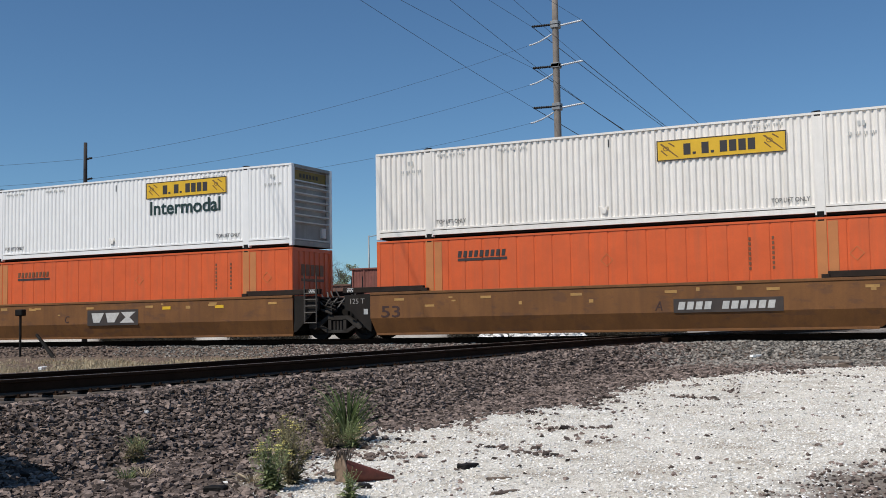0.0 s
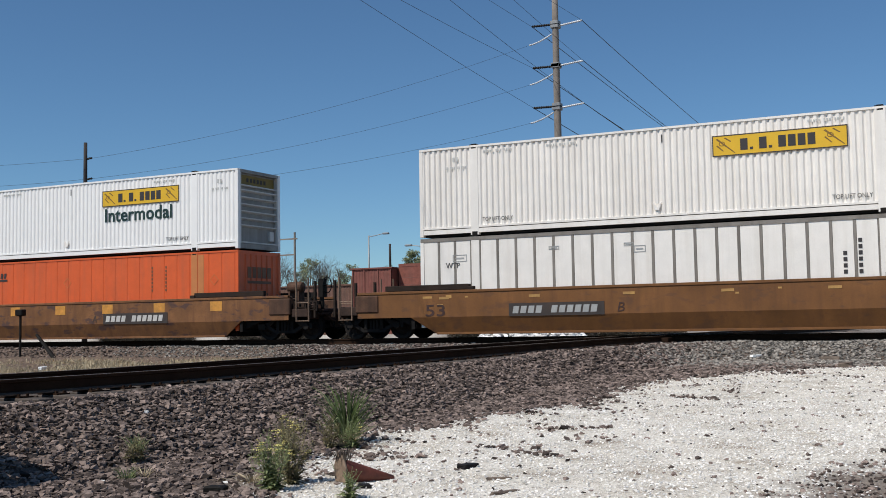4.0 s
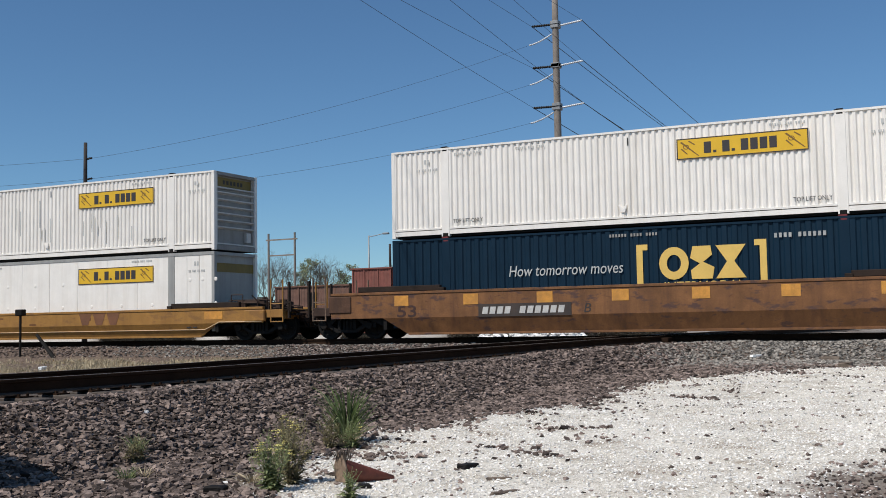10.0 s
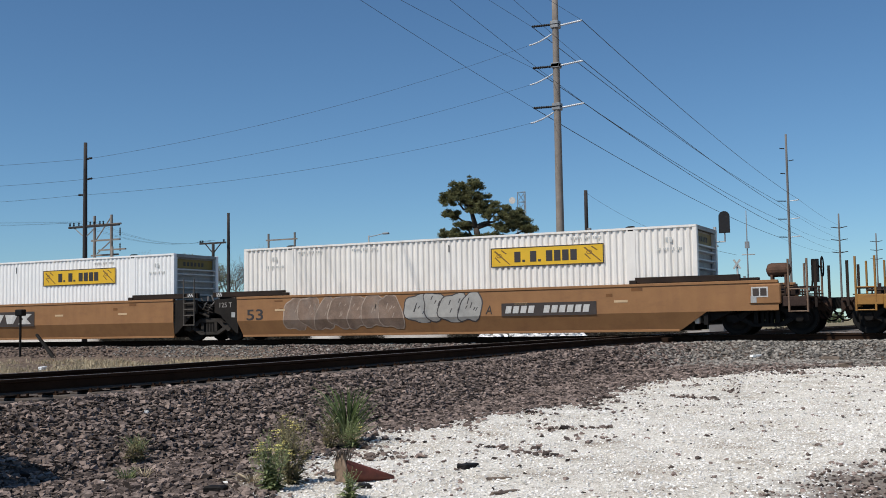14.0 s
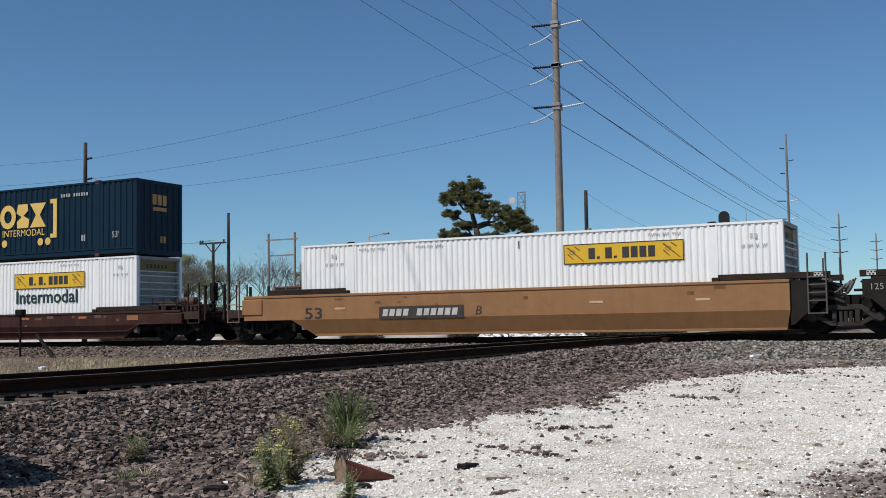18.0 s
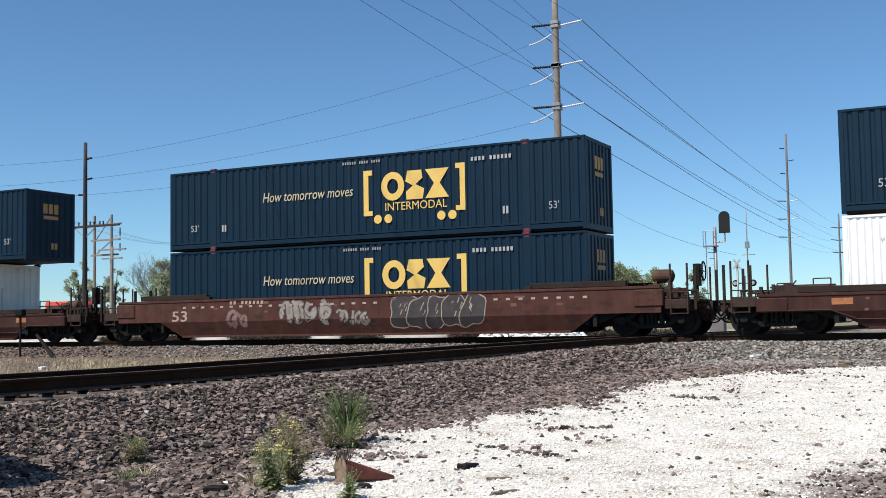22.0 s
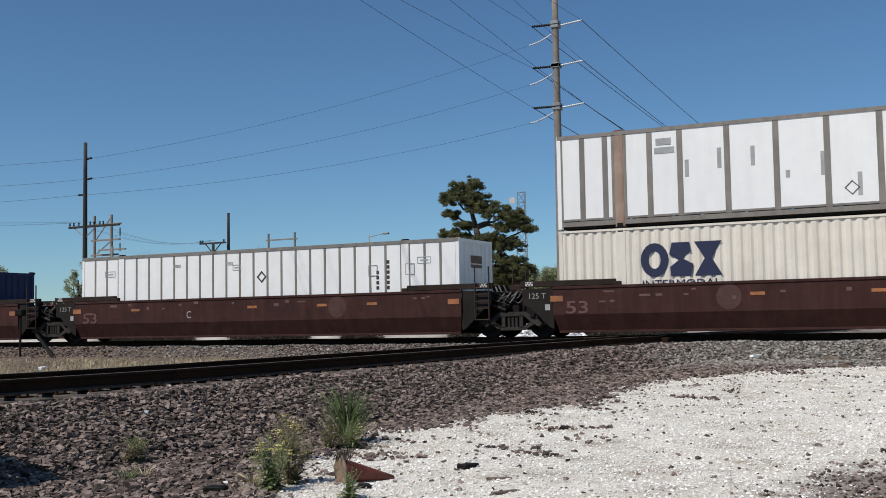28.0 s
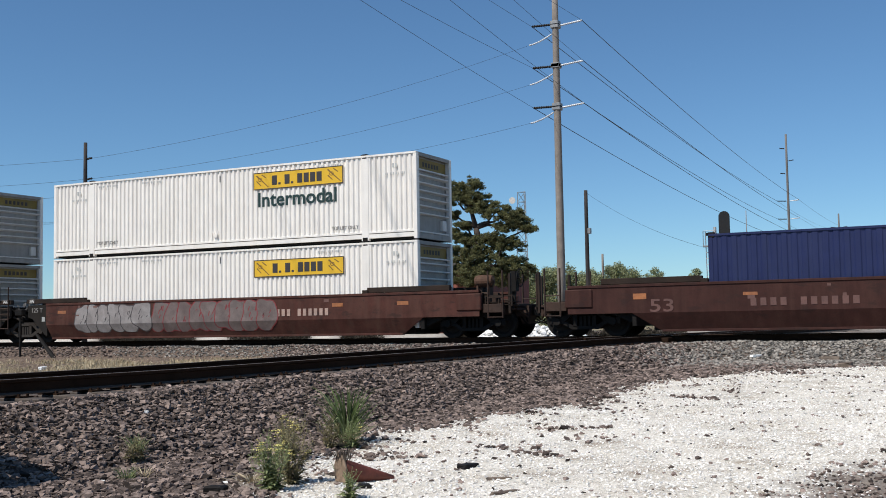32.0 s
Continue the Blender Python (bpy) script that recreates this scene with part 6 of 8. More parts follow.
def deco_red(kind, seed):
    def deco(ob, h):
        if kind in ("A", "C", "B"):
            tail_53(ob, "letter_brown2")
            patches(ob, "patch_dim", (-8.3, 7.75), 1.08, 0.4, 0.17)
            patches(ob, "patch_dim", {"A": (-2.3, 0.9, 5.0), "C": (-5.4, -0.1, 2.8, 4.75), "B": (-5.1, -0.1, 2.8, 5.75)}[kind], 1.12, 0.4, 0.09)
            bm = bmesh.new()
            lathe(bm, [(-1.5235, 0.36), (-1.521, 0.36)], 24)
            bmesh.ops.translate(bm, verts=bm.verts[:], vec=({"A": -2.9, "C": 3.6, "B": 3.6}[kind], 0, 1.09))
            part("faded_emblem", bm, M["car_emblem"], ob, "faded round emblem")
            piece("lettering", wording(kind, 0.2, 0.26, M["letter_grey"]), ob, at({"A": 1.4, "C": -2.8, "B": -0.7}[kind], -1.524, 0.82))
            if kind == "B":
                piece("number_marking", bars("XXXX XXXXXX", 3.0, 0.22, M["letter_brown2"]), ob, at(-4.9, -1.524, 0.82))
        elif kind == "low":
            piece("number_marking", bars("XXX XXXXX", 1.6, 0.16, M["letter_grey"]), ob, at(-4.16, -1.524, 0.92))
            patches(ob, "patch_dim", (-8.4, 7.8), 0.80, 0.55, 0.18)
            patches(ob, "patch_dim", (-5.6, -1.4, 2.4, 5.4), 0.90, 0.4, 0.08)
            trim_line(ob, M["car_rust"])
        elif kind == "old":
            tail_53(ob, "letter_tan")
            piece("number_marking", bars("XX XXXXXX", 1.5, 0.15, M["letter_tan"], 0.006, 0.15), ob, at(-5.2, -1.526, 1.27))
            graffiti(ob, -3.1, -1.0, 0.5, 1.4, 21, "spray_cream")
            graffiti(ob, -5.2, -4.4, 0.42, 1.1, 24, "spray_pink")
            graffiti(ob, -0.8, 0.6, 0.45, 1.0, 25, "spray_cream")
            bubble_tag(ob, 1.5, 4.6, 0.32, 1.40, 23, "tag_black", "tag_soft")
            patches(ob, "letter_tan", [-7.3 + 0.42 * i for i in range(20)] + [4.6 + 0.42 * i for i in range(9)], 1.16, 0.14, 0.07)
        elif kind == "tagged":
            bubble_tag(ob, -6.6, -3.1, 0.36, 1.44, 31, "tag_silver", "spray_dark")
            bubble_tag(ob, -2.8, 2.5, 0.34, 1.47, 33, "tag_grey", "tag_red")
            piece("number_marking", bars("XXX XXXXXX", 2.2, 0.24, M["letter_tan"]), ob, at(2.63, -1.524, 0.82))
            patches(ob, "patch_dim", (-7.6, 4.9, 7.4), 1.1, 0.42, 0.12)
        stencils(ob, "letter_brown2", seed, 14, h)
    return deco


M["stencil_dark"] = surface("dark_red_brown_stencil", (0.05, 0.02, 0.014), 0.65, vary=0.25)
M["letter_tan"] = surface("worn_tan_lettering", (0.40, 0.27, 0.22), 0.6, vary=0.25)
M["letter_brown2"] = surface("worn_pink_lettering", (0.13, 0.062, 0.05), 0.6, vary=0.25)
M["car_emblem"] = surface("faded_emblem_paint", (0.066, 0.025, 0.018), 0.6, vary=0.3, scale=5)
M["spray_cream"] = surface("cream_spray_paint", (0.27, 0.225, 0.19), 0.55, vary=0.3, scale=5)
M["spray_pink"] = surface("faded_red_spray_paint", (0.24, 0.12, 0.10), 0.55, vary=0.35, scale=5)

BROWN = "weathered yellow-brown well car of an articulated set"
LOW, UP = 0.34, 3.276
cars = [
    # place, paint, left end, right end, label, single, sill height, decoration
    (-10.43, "car_brown", "a", "c", BROWN, False, 1.52, deco_brown(number_at=1.95)),
    (-29.95, "car_brown", "a", "a", BROWN, False, 1.52, deco_brown(mark=True)),
    (-49.38, "car_brown", "c", "a", BROWN, False, 1.52, deco_brown(number_at=-4.88)),
    (-72.85, "car_worn", "a", "c", "rusty yellow well car with bright yellow reflectors", False, 1.52, deco_worn(number_at=1.95)),
    (-92.22, "car_worn", "a", "a", "rusty yellow well car with bright yellow reflectors", False, 1.52, deco_worn(mark=True)),
    (-111.58, "car_worn", "c", "a", "rusty yellow well car with bright yellow reflectors", False, 1.52, deco_worn(number_at=-4.88)),
    (-135.07, "car_yellow", "c", "c", "low-sided bright yellow single well car", True, 1.16, deco_yellow),
    (-158.57, "car_tan", "a", "c", "tan well car with silver graffiti on its side", False, 1.52, deco_tan(number_at=1.95, tag=True)),
    (-177.87, "car_tan", "a", "a", "clean tan well car with a black name panel", False, 1.52, deco_tan(mark=True)),
    (-197.23, "car_tan", "c", "a", "clean tan well car with a black number panel", False, 1.52, deco_tan(number_at=-4.88)),
    (-220.75, "car_red", "c", "c", "low-sided oxide red single well car", True, 1.12, deco_red("low", 1)),
    (-244.24, "car_rust", "c", "c", "weathered red well car with faded graffiti", False, 1.46, deco_red("old", 2)),
    (-267.70, "car_red", "c", "c", "low-sided oxide red single well car", True, 1.12, deco_red("low", 3)),
    (-291.15, "car_red", "a", "c", "oxide red well car with a faded round emblem", False, 1.52, deco_red("A", 4)),
    (-310.70, "car_red", "a", "a", "oxide red well car with a faded round emblem", False, 1.52, deco_red("C", 5)),
    (-330.15, "car_red", "c", "a", "oxide red well car with a faded round emblem", False, 1.52, deco_red("B", 6)),
    (-353.80, "car_rust", "a", "c", "weathered red well car covered in graffiti", False, 1.50, deco_red("tagged", 7)),
    (-373.25, "car_rust", "a", "a", "weathered red well car of an articulated set", False, 1.50, deco_red("C", 8)),
]
for s, paint, a, b, label, single, h, deco in cars:
    well_car(s, paint, a, b, label, single, h, deco)

loads = [
    # place, lower box, its options, upper box, its options
    (-10.43, "orange", dict(), "white", dict()),
    (-29.95, "orange", dict(slogan=True), "fresh", dict(word=True)),
    (-49.38, "slat", dict(), "white", dict()),
    (-72.85, "orange", dict(), "fresh", dict(word=True, drop=0.16)),
    (-92.22, "white", dict(), "white", dict(word=True)),
    (-111.58, "blue", dict(slogan=True), "white", dict()),
    (-135.07, "smooth", dict(), "white", dict(scuffed=True)),
    (-158.57, "white", dict(), None, None),
    (-177.87, "fresh", dict(), None, None),
    (-197.23, "fresh", dict(), None, None),
    (-220.75, "fresh", dict(word=True, drop=0.24), "blue", dict()),
    (-244.24, "blue", dict(), "blue", dict()),
    (-267.70, "white40", dict(), "blue", dict()),
    (-291.15, "cream", dict(), "panel", dict()),
    (-310.70, "slim", dict(slogan=True), None, None),
    (-330.15, "plain40", dict(), None, None),
    (-353.80, "white", dict(), "white", dict(word=True)),
    (-373.25, "white", dict(), "white", dict()),
]
for s, low, lo_opt, up, up_opt in loads:
    freight_box(low, s, LOW, False, **lo_opt)
    if up:
        freight_box(up, s, UP, True, **up_opt)


# ---- behind the train: poles, wires, signal, buildings, trees ----
def ground_at(x, y):
    return float(ground_z(np.float64(x), np.float64(y)))


def plain_pole(name, x, y, top, r0, r1, label, mat="dark_pole"):
    g = ground_at(x, y)
    ob = thing(name, (x, y, g), label, "pole", "poles behind the tracks")
    bm = bmesh.new()
    k = 6
    lathe(bm, [(-0.3 * (i == 0) + (top - g) * i / k, r0 + (r1 - r0) * i / k) for i in range(k + 1)], 12, "z")
    part("shaft", bm, M[mat], ob, smooth=True)
    return ob, g


def sheds(bm, a, b, core, disc, n):
    """Insulator: core rod with sheds along it."""
    a, b = Vector(a), Vector(b)
    rod(bm, a, b, core, core, 8)
    for i in range(n):
        u = (i + 0.7) / (n + 0.4)
        c = a.lerp(b, u)
        d = (b - a).normalized() * 0.035
        rod(bm, c - d, c + d, disc * 0.55, disc, 10)


tower, g = plain_pole("transmission_pole", -27.22, 72.8, 25.4, 0.31, 0.21, "tall weathered grey-brown timber transmission pole with insulators", "pole")
for zr, zl, zi in ((21.35, 21.55, 20.2), (18.5, 18.55, 17.35), (15.5, 15.68, 14.6)):
    bm = bmesh.new()
    sheds(bm, (0.27, 0, zr - g), (1.98, 0, zr + 0.15 - g), 0.06, 0.09, 12)
    part("post_insulator", bm, M["polymer"], tower, "pale grey post insulator")
    bm = bmesh.new()
    sheds(bm, (-0.27, 0, zl - g - 0.05), (-1.78, 0, zl - g), 0.07, 0.10, 11)
    part("post_insulator", bm, M["black"], tower, "black post insulator")
    bm = bmesh.new()
    pts = [Vector((-0.28 - 1.7 * u, -0.1 * u, zi + 0.62 * (1 - u) ** 1.5 - g)) for u in [i / 6 for i in range(7)]]
    for a, b in zip(pts, pts[1:]):
        sheds(bm, a, b, 0.045, 0.075, 2)
    part("string_insulator", bm, M["polymer"], tower, "hanging grey insulator string")
    bm = bmesh.new()
    for z in (zr, zl):
        box(bm, -0.3, 0.3, -0.29, 0.29, z - g - 0.16, z - g + 0.16)
    part("bracket", bm, M["galvanised"], tower, "steel bracket", bevel=0.03)

far_tower, g2 = plain_pole("transmission_pole", -30.75, 190.0, 31.2, 0.25, 0.17, "distant slim transmission pole with side arms", "grey_pole")
for z, w in ((20.0, 1.75), (17.0, 1.75), (14.0, 1.75)):
    for s in (-1, 1):
        bm = bmesh.new()
        sheds(bm, (s * 0.3, 0, z - g2), (s * w, 0, z + 0.1 - g2), 0.07, 0.11, 8)
        part("post_insulator", bm, M["black"] if s < 0 else M["polymer"], far_tower)
for z, s in ((28.8, -1), (26.7, 1), (24.6, -1)):
    bm = bmesh.new()
    sheds(bm, (s * 0.3, 0, z - g2), (s * 1.1, 0, z + 0.1 - g2), 0.07, 0.11, 5)
    part("post_insulator", bm, M["black"], far_tower)
third, g3 = plain_pole("transmission_pole", -36.2, 300.0, 27.3, 0.30, 0.2, "very distant transmission pole with dark arms", "grey_pole")
for z in (23.6, 20.4, 17.2):
    bm = bmesh.new()
    for s in (-1, 1):
        rod(bm, (s * 0.2, 0, z - g3), (s * 2.0, 0, z + 0.3 - g3), 0.12, 0.09)
    part("cross_arm", bm, M["black"], third)

fourth, g7 = plain_pole("transmission_pole", -36.56, 400.0, 28.9, 0.3, 0.2, "very distant transmission pole with dark arms", "grey_pole")
for z in (0.9, 3.8, 6.8):
    bm = bmesh.new()
    for s in (-1, 1):
        rod(bm, (s * 0.2, 0, 28.9 - z - 2 - g7), (s * 2.0, 0, 28.9 - z - 1.7 - g7), 0.12, 0.09)
    part("cross_arm", bm, M["black"], fourth)

left_pole, g4 = plain_pole("utility_pole", -54.25, 55.3, 13.0, 0.19, 0.12, "dark timber utility pole with stub insulators and crossarm")
for z, x in ((11.9, 0.58), (10.53, 0.6), (9.5, -0.6)):
    bm = bmesh.new()
    sheds(bm, (0, 0, z - g4 - 0.02), (x, 0, z - g4 + 0.02), 0.05, 0.08, 4)
    part("stub_insulator", bm, M["black"], left_pole)
bm = bmesh.new()
box(bm, -1.45, 3.0, -0.07, 0.07, 7.28 - g4, 7.42 - g4)
part("cross_arm", bm, M["dark_pole"], left_pole, bevel=0.015)
for s in (-1, 1):
    bm = bmesh.new()
    rod(bm, (0, 0, 6.6 - g4), (s * 0.95, 0, 7.3 - g4), 0.035)
    part("brace", bm, M["galvanised"], left_pole)
for x in (-1.35, -1.0, -0.55, 0.45, 0.8, 1.3, 1.6):
    bm = bmesh.new()
    sheds(bm, (x, 0, 7.42 - g4), (x, 0, 7.66 - g4), 0.03, 0.07, 2)
    part("pin_insulator", bm, M["rubber"], left_pole)


def h_frame(x0, x1, y, top, bars_z, label):
    g = ground_at(x0, y)
    ob = thing("h_frame_structure", (x0, y, g), label, "power structure", "poles behind the tracks")
    for dx in (0, x1 - x0):
        bm = bmesh.new()
        rod(bm, (dx, 0, -0.3), (dx, 0, top - g), 0.15, 0.11, 10)
        part("leg", bm, M["pole"], ob)
    for z, a, b in bars_z:
        bm = bmesh.new()
        box(bm, a - x0, b - x0, -0.08, 0.08, z - g - 0.07, z - g + 0.07)
        part("cross_arm", bm, M["pole"], ob)
    return ob, g


hf, gh = h_frame(-69.05, -67.15, 71.5, 10.25, ((9.45, -69.9, -66.1), (8.12, -69.4, -66.2), (6.85, -69.4, -66.4)), "timber H-frame power structure with three crossbars")
for a, b in (((0.2, 8.2), (1.8, 10.0)), ((0.3, 7.0), (1.8, 8.0))):
    bm = bmesh.new()
    rod(bm, (a[0], 0, a[1] - gh), (b[0], 0, b[1] - gh), 0.05)
    part("brace", bm, M["pole"], hf)
for z in (9.1, 7.8):
    bm = bmesh.new()
    sheds(bm, (2.85, 0, z - gh), (2.85, 0, z - 0.7 - gh), 0.04, 0.09, 4)
    part("insulator", bm, M["black"], hf)
h_frame(-70.6, -67.2, 99, 10.6, ((9.9, -70.9, -66.9), (8.2, -70.6, -67.2)), "distant timber gantry with two crossbars")
small, gs = plain_pole("utility_pole", -66.8, 71.2, 7.5, 0.16, 0.12, "short timber pole with fan of crossarms", "pole")
for z, w in ((7.25, 1.5), (6.5, 1.1)):
    bm = bmesh.new()
    box(bm, -w, w, -0.07, 0.07, z - gs - 0.06, z - gs + 0.06)
    part("cross_arm", bm, M["pole"], small)
p3, g5 = plain_pole("utility_pole", -61.7, 80.4, 10.8, 0.17, 0.12, "dark timber utility pole with side crossarm")
p3b, g5b = plain_pole("utility_pole", -63.1, 80.0, 8.2, 0.16, 0.13, "short dark pole with T-shaped crossarm")
bm = bmesh.new()
box(bm, -1.5, 1.4, -0.08, 0.08, 8.05 - g5b, 8.2 - g5b)
for s in (-1, 1):
    rod(bm, (0, 0, 7.2 - g5b), (s * 0.9, 0, 8.1 - g5b), 0.05)
part("cross_arm", bm, M["dark_pole"], p3b)
for x in (-1.45, -1.2, 1.2):
    bm = bmesh.new()
    sheds(bm, (x, 0, 8.2 - g5b), (x, 0, 8.42 - g5b), 0.05, 0.1, 2)
    part("pin_insulator", bm, M["black"], p3b)
p5, g6 = plain_pole("utility_pole", -26.4, 76.0, 9.95, 0.17, 0.13, "dark timber utility pole with a small box")
bm = bmesh.new()
box(bm, 0.1, 0.32, -0.15, 0.15, 6.8 - g6, 7.2 - g6)
part("meter_box", bm, M["galvanised"], p5, bevel=0.02)
plain_pole("utility_pole", -41.55, 125, 8.45, 0.16, 0.13, "distant pale timber pole", "pole")
plain_pole("utility_pole", -53.3, 95, 8.45, 0.14, 0.11, "slim dark pole behind the brick building")
plain_pole("utility_pole", -84.5, 60, 9.2, 0.16, 0.12, "dark timber pole at the yard's edge")


def street_lamp(x, y, top, reach, label):
    g = ground_at(x, y)
    ob = thing("street_lamp", (x, y, g), label, "street lamp", "street lamps")
    bm = bmesh.new()
    rod(bm, (0, 0, -0.2), (0, 0, top - g), 0.10, 0.07, 10)
    part("column", bm, M["galvanised"], ob, smooth=True)
    bm = bmesh.new()
    rod(bm, (0, 0, top - g - 0.15), (reach * 0.75, 0, top - g + 0.12), 0.045, 0.04, 8)
    part("arm", bm, M["galvanised"], ob)
    bm = bmesh.new()
    box(bm, min(reach * 0.7, reach), max(reach * 0.7, reach), -0.17, 0.17, top - g + 0.02, top - g + 0.2)
    part("lamp_head", bm, M["galvanised"], ob, "pale lamp head", bevel=0.05)


street_lamp(-55.7, 95, 9.4, 2.3, "galvanised street lamp with one arm")
street_lamp(-49.1, 95, 8.1, -2.5, "galvanised street lamp with one arm")


def cable(a, b, sag, r=0.028):
    a, b = Vector(a), Vector(b)
    cu = bpy.data.curves.new("power_line", "CURVE")
    cu.dimensions, cu.bevel_depth, cu.bevel_resolution = "3D", r, 1
    sp = cu.splines.new("POLY")
    n = 24
    sp.points.add(n)
    for i in range(n + 1):
        u = i / n
        p = a.lerp(b, u)
        sp.points[i].co = (p.x, p.y, p.z - 4 * sag * u * (1 - u), 1)
    cu.materials.append(M["wire"])
    return tagged(new("power_line", cu), "dark sagging power line between poles", "cable", "power lines")


for z1, z2, s, z0 in ((21.5, 20.1, 1, 21.7), (18.65, 17.1, 1, 32.0), (15.65, 14.1, 1, 28.6), (21.55, 20.1, -1, 25.7), (18.55, 17.1, -1, 21.5), (15.68, 14.1, -1, 26.7)):
    x1 = -27.22 + (1.98 if s > 0 else -1.78)
    x2 = -30.75 + s * 1.75
    cable((x1, 72.8, z1), (x2, 190, z2), 0.8, 0.025)
    cable((x1, 72.8, z1), (x1 + 3.5, -44.4, z0), 1.7, 0.012)
    cable((x2, 190, z2), (-36.2 + s * 2.0, 300, z2 + 3.2), 0.6, 0.016)
for z1, z2, x1 in ((20.2, 11.9, -53.66), (17.35, 10.53, -53.64), (14.6, 9.5, -54.85)):
    cable((x1, 55.3, z2), (-29.2, 72.7, z1), 0.75, 0.009)
    cable((x1, 55.3, z2), (-78.0, 38.0, z2 - 0.4), 0.7, 0.009)
for x1, z2 in ((-55.2, 7.65), (-54.8, 7.65), (-53.8, 7.65), (-53.4, 7.65)):
    cable((x1, 55.3, z2), (-80.0 + (x1 + 54) * 3, 34.0, z2 + 0.9 + (x1 + 54) * 0.5), 0.5, 0.005)
    cable((x1, 55.3, z2), (-63.0 + (x1 + 54) * 0.4, 80.0, 8.4), 0.8, 0.006)
cable((-26.4, 76.0, 9.8), (-12.5, 60.0, 3.9), 0.6, 0.008)


def lattice_mast():
    g = ground_at(-57, 138)
    ob = thing("lattice_tower", (-56.9, 138, g), "distant galvanised lattice tower with white dish", "tower")
    legs = [(-1.0, -0.6), (1.0, -0.6), (0, 1.1)]
    H = 18.1 - g

    def at_h(i, z):
        k = 1 - 0.45 * z / H
        return Vector((legs[i][0] * k, legs[i][1] * k, z))
    for i in range(3):
        bm = bmesh.new()
        rod(bm, at_h(i, 0), at_h(i, H), 0.06, 0.05, 6)
        part("leg", bm, M["galvanised"], ob)
    n = 14
    bm = bmesh.new()
    for j in range(n):
        for i in range(3):
            rod(bm, at_h(i, H * j / n), at_h((i + 1) % 3, H * (j + 1) / n), 0.035, 0.035, 5)
            rod(bm, at_h(i, H * (j + 1) / n), at_h((i + 1) % 3, H * (j + 1) / n), 0.035, 0.035, 5)
    tagged(part("lacing", bm, M["galvanised"], ob, "thin steel lacing"), kind="stuff")
    bm = bmesh.new()
    lathe(bm, [(-0.1, 0.15), (0.0, 0.40), (-0.18, 0.46), (-0.25, 0.72), (0.05, 0.5)][:3], 18, "y")
    bmesh.ops.translate(bm, verts=bm.verts, vec=(-1.25, -0.4, 17.0 - g))
    part("dish", bm, M["letter_white"], ob, "white round dish antenna")


lattice_mast()


def rail_signal():
    g = ground_at(-12.5, 55.2)
    ob = thing("railway_signal", (-12.5, 55.2, g), "grey railway signal mast with black rounded signal head", "signal")
    bm = bmesh.new()
    rod(bm, (0, 0, -0.1), (0, 0, 5.05 - g), 0.085, 0.075, 12)
    part("mast", bm, M["galvanised"], ob, smooth=True)
    bm = bmesh.new()
    outline = [(-0.27, 0), (0.27, 0), (0.27, 0.82)] + [(0.27 * math.cos(a), 0.82 + 0.27 * math.sin(a)) for a in [i * math.pi / 10 for i in range(1, 10)]] + [(-0.27, 0.82)]
    prism(bm, outline, -0.03, 0.03, "y")
    bmesh.ops.translate(bm, verts=bm.verts, vec=(0.48, -0.05, 4.72 - g))
    head = part("signal_head", bm, M["black"], ob, "black rounded signal backboard")
    for z in (0.25, 0.55, 0.85):
        bm = bmesh.new()
        lathe(bm, [(0.02, 0.10), (0.22, 0.11), (0.22, 0.09), (0.03, 0.08)], 14)
        bmesh.ops.translate(bm, verts=bm.verts, vec=(0.48, 0, 4.72 - g + z))
        part("hood", bm, M["black"], head)
    bm = bmesh.new()
    rod(bm, (0, 0, 4.3 - g), (0.5, 0, 4.3 - g), 0.035)
    rod(bm, (0.48, 0, 4.3 - g), (0.48, 0, 4.75 - g), 0.035)
    part("head_bracket", bm, M["galvanised"], ob)
    bm = bmesh.new()
    for x in (-0.5, -0.12):
        rod(bm, (x, 0.35, 0), (x, 0.1, 4.85 - g), 0.022, n=6)
    for i in range(16):
        z = 0.2 + i * 0.3
        rod(bm, (-0.5, 0.35 - 0.05 * z, z), (-0.12, 0.35 - 0.05 * z, z), 0.016, n=6)
    part("ladder", bm, M["galvanised"], ob)
    bm = bmesh.new()
    box(bm, -0.55, 0.1, -0.3, 0.3, 4.08 - g, 4.13 - g)
    for x in (-0.53, 0.08):
        rod(bm, (x, -0.28, 4.1 - g), (x, -0.28, 4.85 - g), 0.018, n=6)
    rod(bm, (-0.53, -0.28, 4.85 - g), (0.08, -0.28, 4.85 - g), 0.018, n=6)
    part("platform", bm, M["galvanised"], ob)
    bm = bmesh.new()
    box(bm, -0.35, 0.35, -0.3, 0.3, 0, 1.5)
    part("base_cabinet", bm, M["grey_pole"], ob, bevel=0.02)


rail_signal()


def crossing_sign():
    g = ground_at(-10.8, 52)
    ob = thing("crossing_sign", (-10.8, 52, g), "white crossed boards on a railway crossing post", "sign")
    bm = bmesh.new()
    rod(bm, (0, 0, 0), (0, 0, 3.0 - g), 0.045, 0.045, 10)
    part("post", bm, M["galvanised"], ob, smooth=True)
    for a in (0.62, -0.62):
        bm = bmesh.new()
        box(bm, -0.045, 0.045, -0.08, -0.06, -0.26, 0.26)
        b = part("board", bm, M["letter_grey"], ob, "white crossbuck board")
        b.matrix_basis = Matrix.Translation((0, -0.02 * (a > 0), 3.0 - g)) @ Matrix.Rotation(a, 4, "Y")


